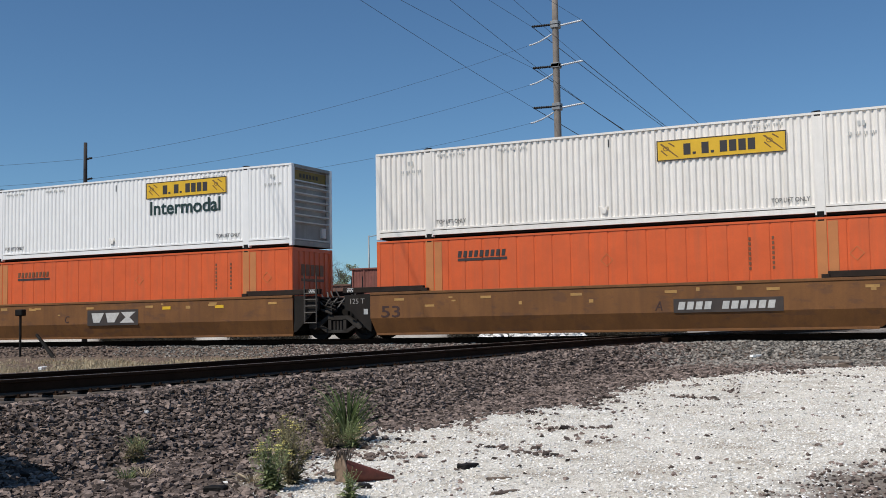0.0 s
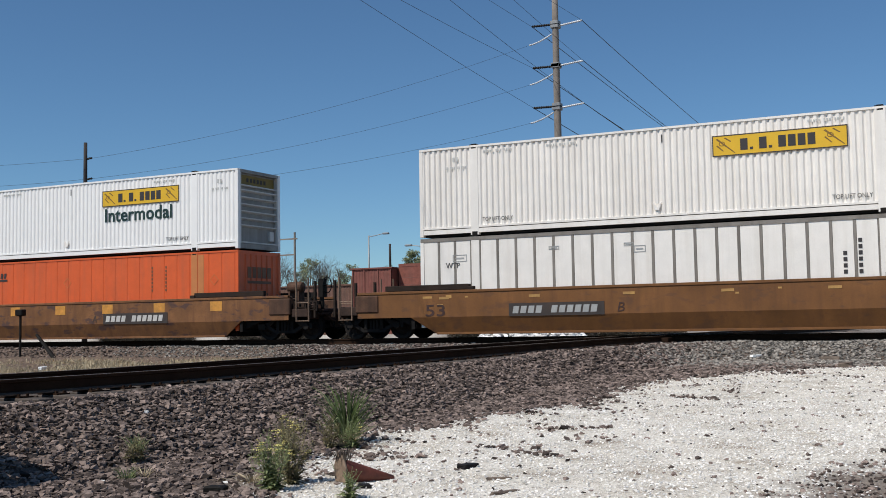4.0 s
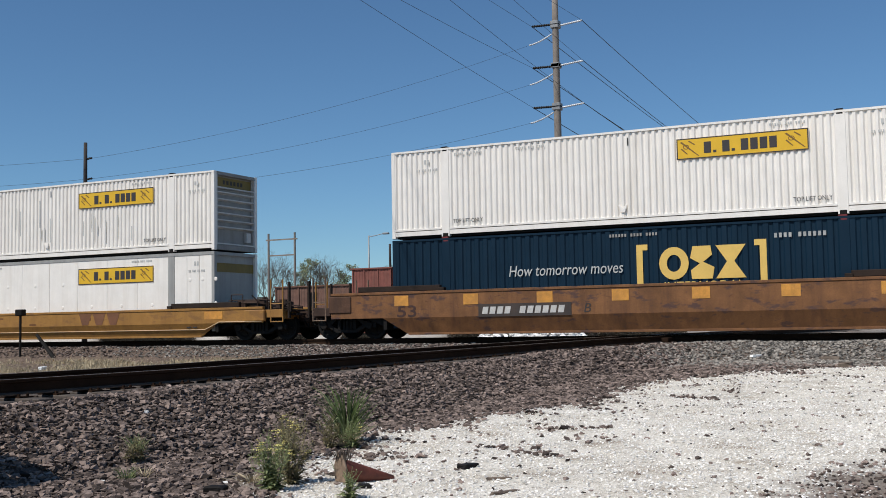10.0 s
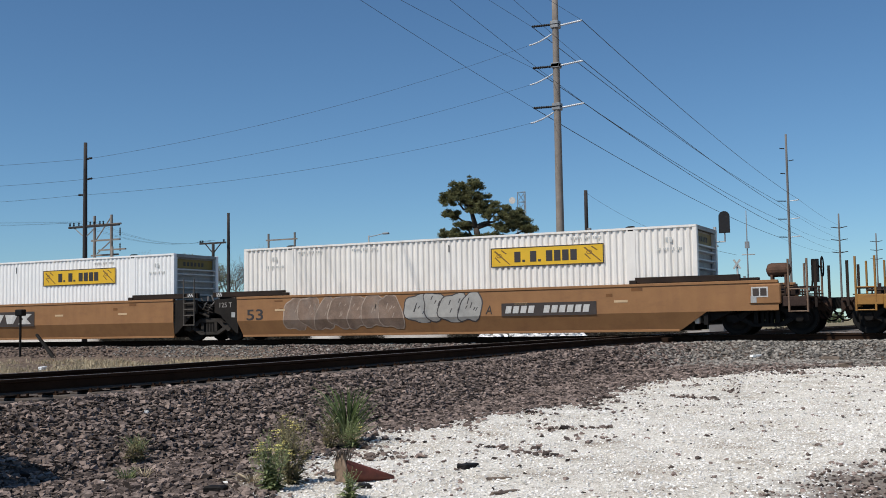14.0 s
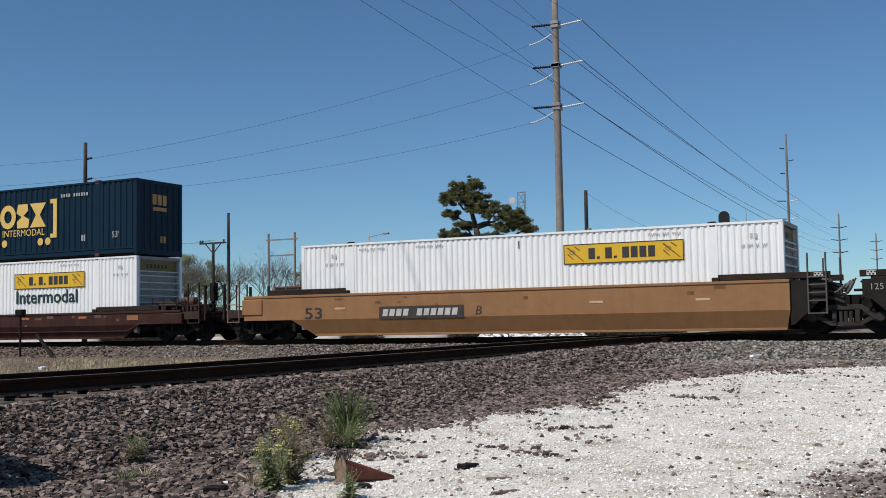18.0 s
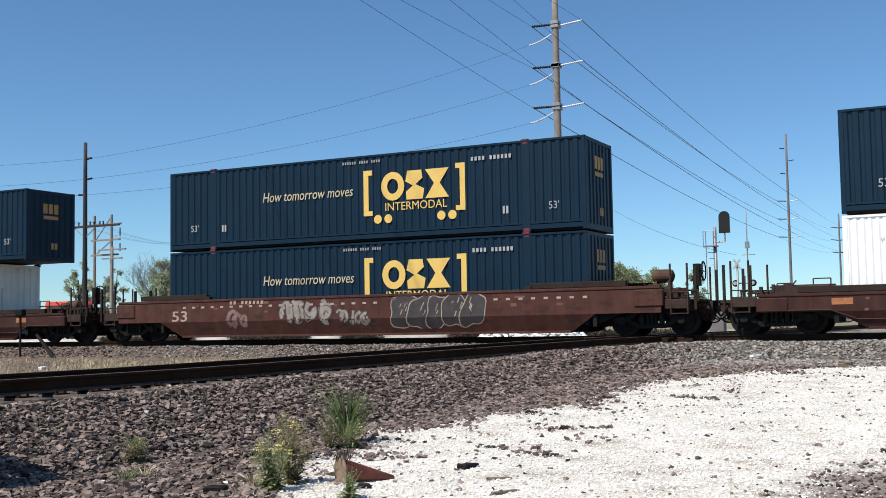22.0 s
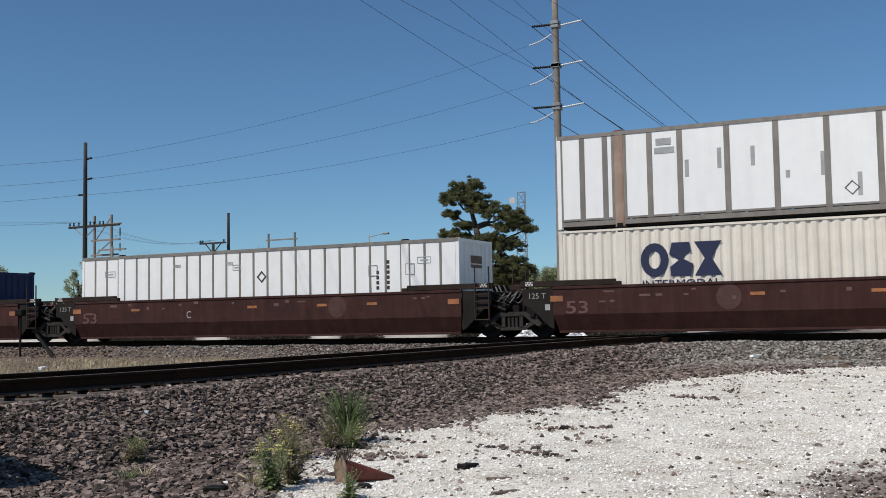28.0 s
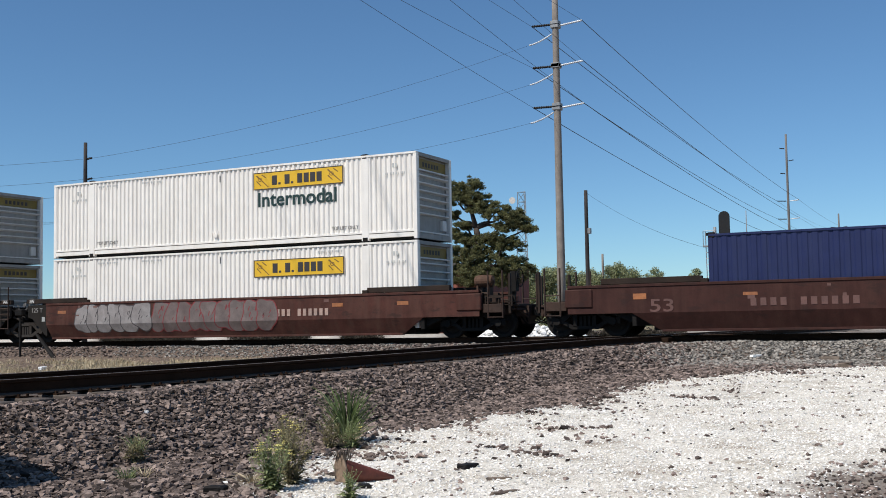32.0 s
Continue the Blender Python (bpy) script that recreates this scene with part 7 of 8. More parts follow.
def crossing_lights():
    g = ground_at(-10.53, 52.2)
    ob = thing("crossing_lights", (-10.53, 52.2, g), "pair of dark hooded flashing lamps on a crossing post", "signal")
    bm = bmesh.new()
    rod(bm, (0, 0, -0.1), (0, 0, 2.45 - g), 0.05, 0.05, 10)
    rod(bm, (-0.42, 0, 2.12 - g), (0.42, 0, 2.12 - g), 0.03, 0.03, 8)
    part("post", bm, M["galvanised"], ob)
    for x in (-0.4, 0.4):
        bm = bmesh.new()
        lathe(bm, [(-0.03, 0.15), (0.0, 0.16), (0.03, 0.14)], 18)
        bmesh.ops.translate(bm, verts=bm.verts, vec=(x, -0.06, 2.12 - g))
        disc = part("backboard", bm, M["black"], ob, "round black backboard")
        bm = bmesh.new()
        lathe(bm, [(-0.16, 0.07), (-0.16, 0.085), (-0.03, 0.085), (-0.03, 0.04)], 14)
        bmesh.ops.translate(bm, verts=bm.verts, vec=(x, -0.06, 2.12 - g))
        part("hood", bm, M["letter_grey"], disc, "pale lamp hood")


crossing_sign()
crossing_lights()
mast, gm = plain_pole("antenna_mast", -10.4, 52.4, 5.5, 0.05, 0.02, "slim galvanised antenna mast with small box", "galvanised")
bm = bmesh.new()
box(bm, -0.09, 0.09, -0.1, 0.1, 3.75 - gm, 4.05 - gm)
rod(bm, (-0.25, 0, 3.45 - gm), (0.35, 0, 3.45 - gm), 0.025)
part("meter_box", bm, M["galvanised"], mast)


def brick_building():
    g = ground_at(-45, 84)
    ob = thing("brick_building", (-46.3, 84, g), "low red-brick industrial building with stepped parapet", "building")
    W, H, Dp = 7.6, 5.5 - g, 11.0
    bm = bmesh.new()
    box(bm, 0, W, 0, Dp, -0.3, H)
    box(bm, 0, 2.2, -0.02, 0.3, H, H + 0.25)
    part("wall", bm, M["brick"], ob)
    bm = bmesh.new()
    box(bm, -0.08, W + 0.08, -0.1, 0.35, H + 0.0, H + 0.12)
    bmesh.ops.translate(bm, verts=bm.verts, vec=(2.25, 0, 0))
    part("parapet_cap", bm, M["roofing"], ob)
    for x in (2.4, 5.2):
        bm = bmesh.new()
        box(bm, x, x + 1.5, -0.03, 0.1, 1.6, 3.2)
        win = part("window", bm, M["galvanised"], ob)
        bm = bmesh.new()
        for i in range(2):
            for j in range(2):
                box(bm, x + 0.07 + i * 0.71, x + 0.72 + i * 0.71, -0.045, -0.03, 1.68 + j * 0.76, 2.36 + j * 0.76)
        part("pane", bm, M["glass"], win)
    bm = bmesh.new()
    for i in range(int(H / 0.6)):
        box(bm, 0, W, -0.012, 0.0, i * 0.6, i * 0.6 + 0.03)
    part("brick_course", bm, M["mortar"], ob, "projecting brick courses")


brick_building()


def rusty_shed(x0, x1, y, top, label, steel, doorway):
    g = ground_at(x0, y)
    ob = thing("freight_shed", (x0, y, g), label, "shed", "sheds beyond the tracks")
    w, h = x1 - x0, top - g
    bm = bmesh.new()
    wave(bm, 0, w, 0, h, 0, 0.3, 0.018)
    part("front_wall", bm, M[steel], ob)
    bm = bmesh.new()
    box(bm, 0.0, w, 0.05, 3.0, 0, h - 0.02)
    part("body", bm, M[steel], ob)
    bm = bmesh.new()
    box(bm, -0.1, w + 0.1, -0.12, 3.1, h, h + 0.12)
    part("roof", bm, M[steel], ob)
    if doorway:
        bm = bmesh.new()
        box(bm, w * 0.42, w * 0.42 + 1.0, -0.05, 0.0, 0.2, h - 0.5)
        part("door", bm, M["dark"], ob, "dark door")
    for x in (0.05, w * 0.3, w * 0.65, w - 0.15):
        bm = bmesh.new()
        box(bm, x, x + 0.12, -0.06, 0.02, 0, h)
        part("post", bm, M[steel], ob)


rusty_shed(-50.4, -46.45, 83, 5.35, "rust-red corrugated steel shed beside the brick building", "shed_rust", False)
rusty_shed(-59.2, -50.8, 84, 4.05, "low dull brown corrugated shed with dark doorway", "shed_brown", True)


def parked_truck():
    x, y = -75.2, 75.0
    g = ground_at(x, y)
    ob = thing("parked_truck", (x, y, g), "bright red parked truck far beyond the tracks", "truck")
    bm = bmesh.new()
    prism(bm, [(-2.0, 0.75), (2.0, 0.75), (2.05, 1.9), (1.75, 3.1), (1.5, 3.36), (-1.9, 3.4), (-2.0, 3.2)], -1.2, 1.2, "y")
    part("cab", bm, M["tarp"], ob, bevel=0.06)
    bm = bmesh.new()
    prism(bm, [(0.5, 1.95), (1.75, 1.95), (1.5, 2.85), (0.5, 2.85)], -1.22, -1.19, "y")
    part("side_window", bm, M["glass"], ob)
    bm = bmesh.new()
    box(bm, -0.9, 0.1, -1.23, -1.19, 2.5, 2.95)
    part("side_plate", bm, M["letter_white"], ob, "white plate on the side")
    bm = bmesh.new()
    box(bm, -2.1, 2.15, -1.1, 1.1, 0.45, 0.75)
    part("chassis", bm, M["dark"], ob)
    for xx in (-1.3, 1.3):
        for yy in (-1.0, 1.0):
            bm = bmesh.new()
            lathe(bm, [(-0.15, 0.42), (-0.13, 0.5), (0.13, 0.5), (0.15, 0.42)], 18)
            bmesh.ops.translate(bm, verts=bm.verts, vec=(xx, yy, 0.5))
            part("wheel", bm, M["rubber"], ob)


parked_truck()


# ---- trees ----
def leaf_mesh(name, clumps, per_m2, length, width, material, seed):
    """Many small leaves in uneven clumps. Clumps: centre and radii."""
    rng = np.random.default_rng(seed)
    C = []
    for cx, cy, cz, rx, ry, rz in clumps:
        n = int(per_m2 * 4.2 * ((rx * ry) ** 1.6 + (rx * rz) ** 1.6 + (ry * rz) ** 1.6) ** 0.625)
        d = rng.normal(size=(n, 3))
        d /= np.linalg.norm(d, axis=1, keepdims=True)
        r = rng.random((n, 1)) ** 0.45
        lump = 1 + 0.28 * np.sin(4.0 * d[:, :1] * 3 + seed) * np.cos(3.7 * d[:, 2:3] * 2 + cx)
        C.append(np.array([cx, cy, cz]) + d * r * lump * np.array([rx, ry, rz]))
    C = np.concatenate(C)
    n = len(C)
    u = rng.normal(size=(n, 3))
    u[:, 2] = np.abs(u[:, 2]) * 0.7
    u /= np.linalg.norm(u, axis=1, keepdims=True)
    w = np.cross(u, rng.normal(size=(n, 3)))
    w /= np.linalg.norm(w, axis=1, keepdims=True)
    s = rng.uniform(0.6, 1.3, (n, 1))
    L, Wd = u * length * s, w * width * s
    P = np.stack([C - Wd * 0.5, C + L * 0.5 - Wd * 0.9 * 0.5, C + L, C + L * 0.5 + Wd * 0.9], 1)
    me = bpy.data.meshes.new(name)
    me.from_pydata(P.reshape(-1, 3).tolist(), [], np.arange(n * 4).reshape(n, 4).tolist())
    me.materials.append(material)
    return me


def limb(bm, pts, r0, r1):
    for i in range(len(pts) - 1):
        a, b = i / (len(pts) - 1), (i + 1) / (len(pts) - 1)
        rod(bm, pts[i], pts[i + 1], r0 + (r1 - r0) * a, r0 + (r1 - r0) * b, 7)


def pine():
    g = ground_at(-37.7, 82)
    ob = thing("pine_tree", (-37.7, 82, g), "old dark green pine with crooked limbs and gaps", "tree")
    parts = [(-0.44, 11.88, 0.73, 0.52), (-1.74, 11.53, 0.88, 0.58), (-2.5, 10.86, 0.61, 0.52), (-0.97, 10.89, 1.07, 0.61), (0.4, 10.43, 0.73, 0.64), (-2.57, 9.6, 0.64, 0.27),
             (-0.21, 10.05, 0.68, 0.43), (1.31, 9.64, 1.1, 0.67), (2.68, 9.29, 1.1, 0.64), (3.59, 8.76, 0.73, 0.52), (2.53, 8.27, 1.0, 0.3), (4.35, 8.03, 0.61, 0.18),
             (-1.28, 8.68, 0.7, 0.3), (-2.57, 8.0, 0.79, 0.37), (-1.58, 7.54, 0.73, 0.33), (-0.29, 7.16, 1.0, 0.43), (1.16, 7.36, 0.94, 0.46), (2.53, 6.93, 1.13, 0.58),
             (-2.8, 6.51, 0.73, 0.46), (-1.43, 6.25, 1.28, 0.49), (1.0, 6.32, 1.28, 0.55), (-1.74, 5.26, 1.77, 0.61), (1.0, 5.26, 1.86, 0.7), (2.91, 5.11, 1.13, 0.7)]
    parts += [(-1.0, 4.3, 2.9, 0.7), (1.6, 4.2, 2.6, 0.7), (-3.2, 4.9, 1.0, 0.6), (3.6, 4.8, 0.9, 0.6)]
    rng = random.Random(4)
    clumps = []
    for x, z, rx, rz in parts:
        n = 20 + int(44 * rx * rz)
        for k in range(n):
            a, r = rng.uniform(0, 6.283), rng.random() ** 0.5
            q = rng.uniform(0.09, 0.25)
            clumps.append((x + 0.98 * rx * r * math.cos(a), rng.uniform(-1.0, 1.0) * (0.5 + 0.7 * rx), z - g - 0.1 + 1.0 * rz * r * math.sin(a) + 0.1 * rng.uniform(-1, 1), q * 1.3, q * 1.3, q * rng.uniform(0.7, 1.1)))
    piece("crown", leaf_mesh("crown", clumps, 400, 0.19, 0.04, M["needles"], 6), ob, None, "dark green needle clumps")
    bm = bmesh.new()
    trunk = [Vector(p) for p in ((0, 0, -0.2), (0.05, 0, 3.6), (0.0, 0, 7.4), (-0.25, 0, 8.5), (-0.6, 0, 9.8), (-0.95, 0, 12.0))]
    limb(bm, trunk, 0.42, 0.1)
    part("trunk", bm, M["bark"], ob, smooth=True)
    for x, z, rx, rz in parts[1:20]:
        k = max(i for i in range(1, len(trunk)) if i == 1 or trunk[i].z < z - g - 0.5)
        a = trunk[k]
        e = Vector((x, rng.uniform(-1, 1), z - g))
        mid = a.lerp(e, 0.5) + Vector((0, 0, -0.35 + rng.uniform(-0.2, 0.3)))
        bm = bmesh.new()
        limb(bm, [a, a.lerp(mid, 0.5) + Vector((0, 0, 0.2)), mid, e], 0.17, 0.04)
        part("limb", bm, M["bark"], ob, smooth=True)


pine()


def leafy_tree(x, y, top, spread, seed, label, mat="leaves", sparse=1.0):
    g = ground_at(x, y)
    ob = thing("tree", (x, y, g), label, "tree", "trees in the distance")
    rng = random.Random(seed)
    h = top - g
    bm = bmesh.new()
    limb(bm, [Vector((0, 0, -0.2)), Vector((rng.uniform(-0.2, 0.2), 0, h * 0.35)), Vector((rng.uniform(-0.4, 0.4), 0, h * 0.75))], 0.05 * h ** 0.9 * 0.5, 0.04)
    part("trunk", bm, M["bark"], ob)
    clumps = []
    for i in range(46):
        a, r = rng.uniform(0, 6.28), rng.uniform(0.1, 1) ** 0.5
        z = h * rng.uniform(0.22, 0.97)
        fall = max(0.12, 1 - abs((z / h - 0.5) / 0.52) ** 2.2)
        q = Vector((math.cos(a) * r * spread * fall, math.sin(a) * r * spread * fall, z))
        rr = spread * rng.uniform(0.13, 0.27)
        clumps.append((q.x, q.y, min(z, h - rr * 0.5), rr, rr, rr * rng.uniform(0.7, 1.2)))
        if i % 3 == 0:
            b2 = bmesh.new()
            limb(b2, [Vector((0, 0, h * rng.uniform(0.2, 0.5))), q * 0.5 + Vector((0, 0, z * 0.45)), q], 0.06, 0.015)
            part("limb", b2, M["bark"], ob)
    piece("crown", leaf_mesh("crown", clumps, 125 * sparse, min(0.15, 0.05 * h), min(0.10, 0.034 * h), M[mat], seed), ob, None, "uneven spring foliage")


def bare_tree(x, y, top, spread, seed, label):
    g = ground_at(x, y)
    ob = thing("bare_tree", (x, y, g), label, "tree", "trees in the distance")
    rng = random.Random(seed)
    h = top - g
    twigs = bmesh.new()

    def grow(bm, p, d, ln, r, depth):
        q = p + d * ln
        rod(bm, p, q, r, r * 0.7, 5)
        if depth == 0:
            return
        for _ in range(3):
            nd = (d + Vector((rng.uniform(-0.75, 0.75), rng.uniform(-0.75, 0.75), rng.uniform(-0.15, 0.45)))).normalized()
            grow(twigs, q, nd, ln * rng.uniform(0.55, 0.85), r * 0.58, depth - 1)
    bm = bmesh.new()
    rod(bm, (0, 0, -0.2), (0, 0, h * 0.25), 0.16, 0.12, 8)
    part("trunk", bm, M["bark"], ob)
    for _ in range(8):
        d = Vector((rng.uniform(-1, 1) * spread / h * 1.6, rng.uniform(-0.7, 0.7), 1)).normalized()
        b2 = bmesh.new()
        grow(b2, Vector((0, 0, h * 0.22)), d, h * 0.24, 0.07, 5)
        part("limb", b2, M["bark"], ob)
    tagged(part("twig_cluster", twigs, M["twig"], ob, "fine bare twigs"), kind="stuff")


leafy_tree(-53.2, 130, 7.6, 3.2, 1, "distant tree with fresh spring leaves")
leafy_tree(-49.2, 128, 7.0, 3.0, 2, "distant tree with fresh spring leaves")
leafy_tree(-45.6, 132, 6.9, 2.8, 3, "distant tree with fresh spring leaves")
leafy_tree(-41.6, 130, 7.4, 3.0, 4, "distant tree with fresh spring leaves")
leafy_tree(-38.0, 134, 6.9, 2.9, 5, "distant tree with fresh spring leaves")
leafy_tree(-31.9, 130, 6.6, 1.3, 7, "distant shrubby tree with fresh leaves")
leafy_tree(-26.5, 150, 2.6, 1.8, 8, "distant round tree beyond the signal")
leafy_tree(-22.4, 150, 2.2, 1.8, 18, "distant round tree beyond the signal")
leafy_tree(-79.2, 80, 7.2, 1.7, 9, "young tree with pale spring leaves", sparse=0.8)
leafy_tree(-75.6, 81, 6.4, 1.5, 10, "young tree with pale spring leaves", sparse=0.8)
leafy_tree(-66.4, 77, 5.4, 1.5, 11, "young tree with pale spring leaves", sparse=0.8)
leafy_tree(-84.0, 74, 6.3, 2.6, 12, "broad tree at the yard's far edge")
leafy_tree(-53.4, 100, 8.0, 2.0, 13, "tree behind the brick building")
leafy_tree(-50.6, 101, 8.1, 1.8, 14, "tree behind the brick building")
leafy_tree(-89.5, 104, 8.6, 3.0, 31, "tall pale tree coming into leaf", sparse=0.55)
leafy_tree(-85.2, 103, 9.2, 2.8, 32, "tall pale tree coming into leaf", sparse=0.55)
leafy_tree(-82.0, 104, 8.4, 2.2, 33, "tall pale tree coming into leaf", sparse=0.5)
bare_tree(-93.0, 106, 9.0, 4.2, 27, "bare brown tree before leaf-out")
bare_tree(-84.0, 98, 9.3, 3.6, 29, "bare brown tree before leaf-out")
bare_tree(-87.0, 106, 9.4, 4.5, 21, "bare brown tree before leaf-out")
bare_tree(-80.5, 104, 8.8, 4.0, 22, "bare brown tree before leaf-out")
bare_tree(-73.5, 103, 9.2, 4.0, 23, "bare brown tree before leaf-out")
bare_tree(-68.5, 105, 8.6, 3.5, 24, "bare brown tree before leaf-out")
leafy_tree(-70.5, 107, 8.3, 2.6, 25, "thinly leafed tree near the gantry", sparse=0.6)
leafy_tree(-66.0, 108, 7.6, 2.2, 26, "thinly leafed tree near the gantry", sparse=0.6)
leafy_tree(-61.8, 109, 6.9, 2.3, 28, "thinly leafed tree near the gantry", sparse=0.6)


def woods():
    rng = random.Random(40)
    clumps = []
    for i in range(90):
        a = rng.uniform(-0.95, 0.02)
        d = rng.uniform(230, 330)
        low = 1.0 if a < -0.25 else 0.3
        r = rng.uniform(2.5, 4.5) * low
        clumps.append((d * math.tan(a) if a > -0.8 else -d * 1.03 + rng.uniform(-40, 0), d, rng.uniform(0.5, 3.8) * low, r * 1.6, r, r * 0.8))
    me = leaf_mesh("far_woods", clumps, 6, 1.2, 1.0, M["leaves"], 41)
    tagged(new("far_woods", me), "low belt of distant spring woods on the horizon", "woods", kind="stuff")



def hedge():
    rng = random.Random(44)
    clumps = []
    for i in range(330):
        x = rng.uniform(-58, -35.4)
        top = 6.6 + 0.9 * math.sin(x * 0.9) + 0.5 * math.sin(x * 2.3 + 1) - 1.2 * max(0, x + 38) / 7
        r = rng.uniform(0.3, 0.8)
        clumps.append((x, 126 + rng.uniform(-2, 2), max(0.2, (top - r) * rng.random() ** 0.5), r * 0.9, r, r * 1.4))
    me = leaf_mesh("hedgerow", clumps, 45, 0.2, 0.13, M["hedge"], 45)
    tagged(new("hedgerow", me), "long olive-green overgrown hedgerow far behind the tracks", "hedge", kind="stuff")


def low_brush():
    """Added dark leafy strip that darkens the bank beyond the tracks, broken where gravel drives cross."""
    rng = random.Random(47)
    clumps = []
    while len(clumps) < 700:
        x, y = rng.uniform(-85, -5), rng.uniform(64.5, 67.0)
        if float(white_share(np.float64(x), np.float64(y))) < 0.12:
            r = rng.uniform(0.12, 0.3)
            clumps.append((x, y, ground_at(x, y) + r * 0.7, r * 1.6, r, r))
    me = leaf_mesh("low_brush", clumps, 60, 0.16, 0.05, M["dark_filler"], 48)
    tagged(new("low_brush", me), "added dark leafy filler strip along the far bank", "weeds", kind="stuff")


woods()
hedge()
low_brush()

# white limestone rubble heap and road edge beyond the tracks
rng = np.random.default_rng(51)
n = 2600
hx = rng.uniform(-21.6, -15.4, n)
hy = rng.uniform(44.6, 48.4, n)
hump = (0.82 * np.clip(1 - ((hx + 18.9) / 2.6) ** 6, 0, 1) + 0.5 * np.exp(-((hx + 19.7) / 0.7) ** 2)) * np.clip(1 - ((hy - 46.5) / 2.0) ** 2, 0, 1) + 0.1
hz = ground_z(hx, hy) + hump * rng.random(n) ** 0.35
stones("rubble_heap", "heap of white limestone rubble beyond the track", "rubble", np.stack([hx, hy, hz], 1), rng.uniform(0.06, 0.17, n), M["lime"], "ico", 52)
for x0, x1, yy, hgt in ((-25.6, -22.6, 37.2, 0.42), (-32.5, -31.5, 37.4, 0.34)):
    gg = ground_at(x0, yy)
    bm = bmesh.new()
    box(bm, x0, x1, yy, yy + 0.5, gg - 0.1, gg + hgt)
    tagged(part("concrete_kerb", bm, M["lime"], None, bevel=0.03), "pale concrete kerb block beyond the track", "kerb", "kerb blocks")


# ---- foreground: weeds, cone, litter, post ----
def blades(bm, base, n, length, lean, width, rng, flat=0.0):
    """Bent grass blades in three lengths each, some tips hanging over."""
    for _ in range(n):
        a = rng.uniform(0, 6.283)
        r = rng.uniform(0, lean)
        ln = length * rng.uniform(0.5, 1.1)
        p = Vector(base) + Vector((math.cos(a), math.sin(a), 0)) * rng.uniform(0, 0.06)
        out = Vector((math.cos(a), math.sin(a), 0)) * r
        turn = rng.uniform(0, 6.283)
        side = Vector((-math.sin(turn), math.cos(turn), 0)) * width * rng.uniform(0.6, 1.2)
        hang = rng.uniform(0.0, 0.45) ** 1.5 * ln * min(1.0, r / 0.15)
        q1 = p + out * 0.3 + Vector((0, 0, ln * 0.55))
        q2 = p + out * 0.75 + Vector((0, 0, ln * (0.85 - flat * 0.3)))
        q3 = p + out * 1.25 + Vector((0, 0, ln * (1 - flat * 0.5) - hang))
        v = [bm.verts.new(x) for x in (p - side * 0.7, p + side * 0.7, q1 + side, q1 - side, q2 + side * 0.7, q2 - side * 0.7, q3)]
        bm.faces.new((v[0], v[1], v[2], v[3]))
        bm.faces.new((v[3], v[2], v[4], v[5]))
        bm.faces.new((v[5], v[4], v[6]))


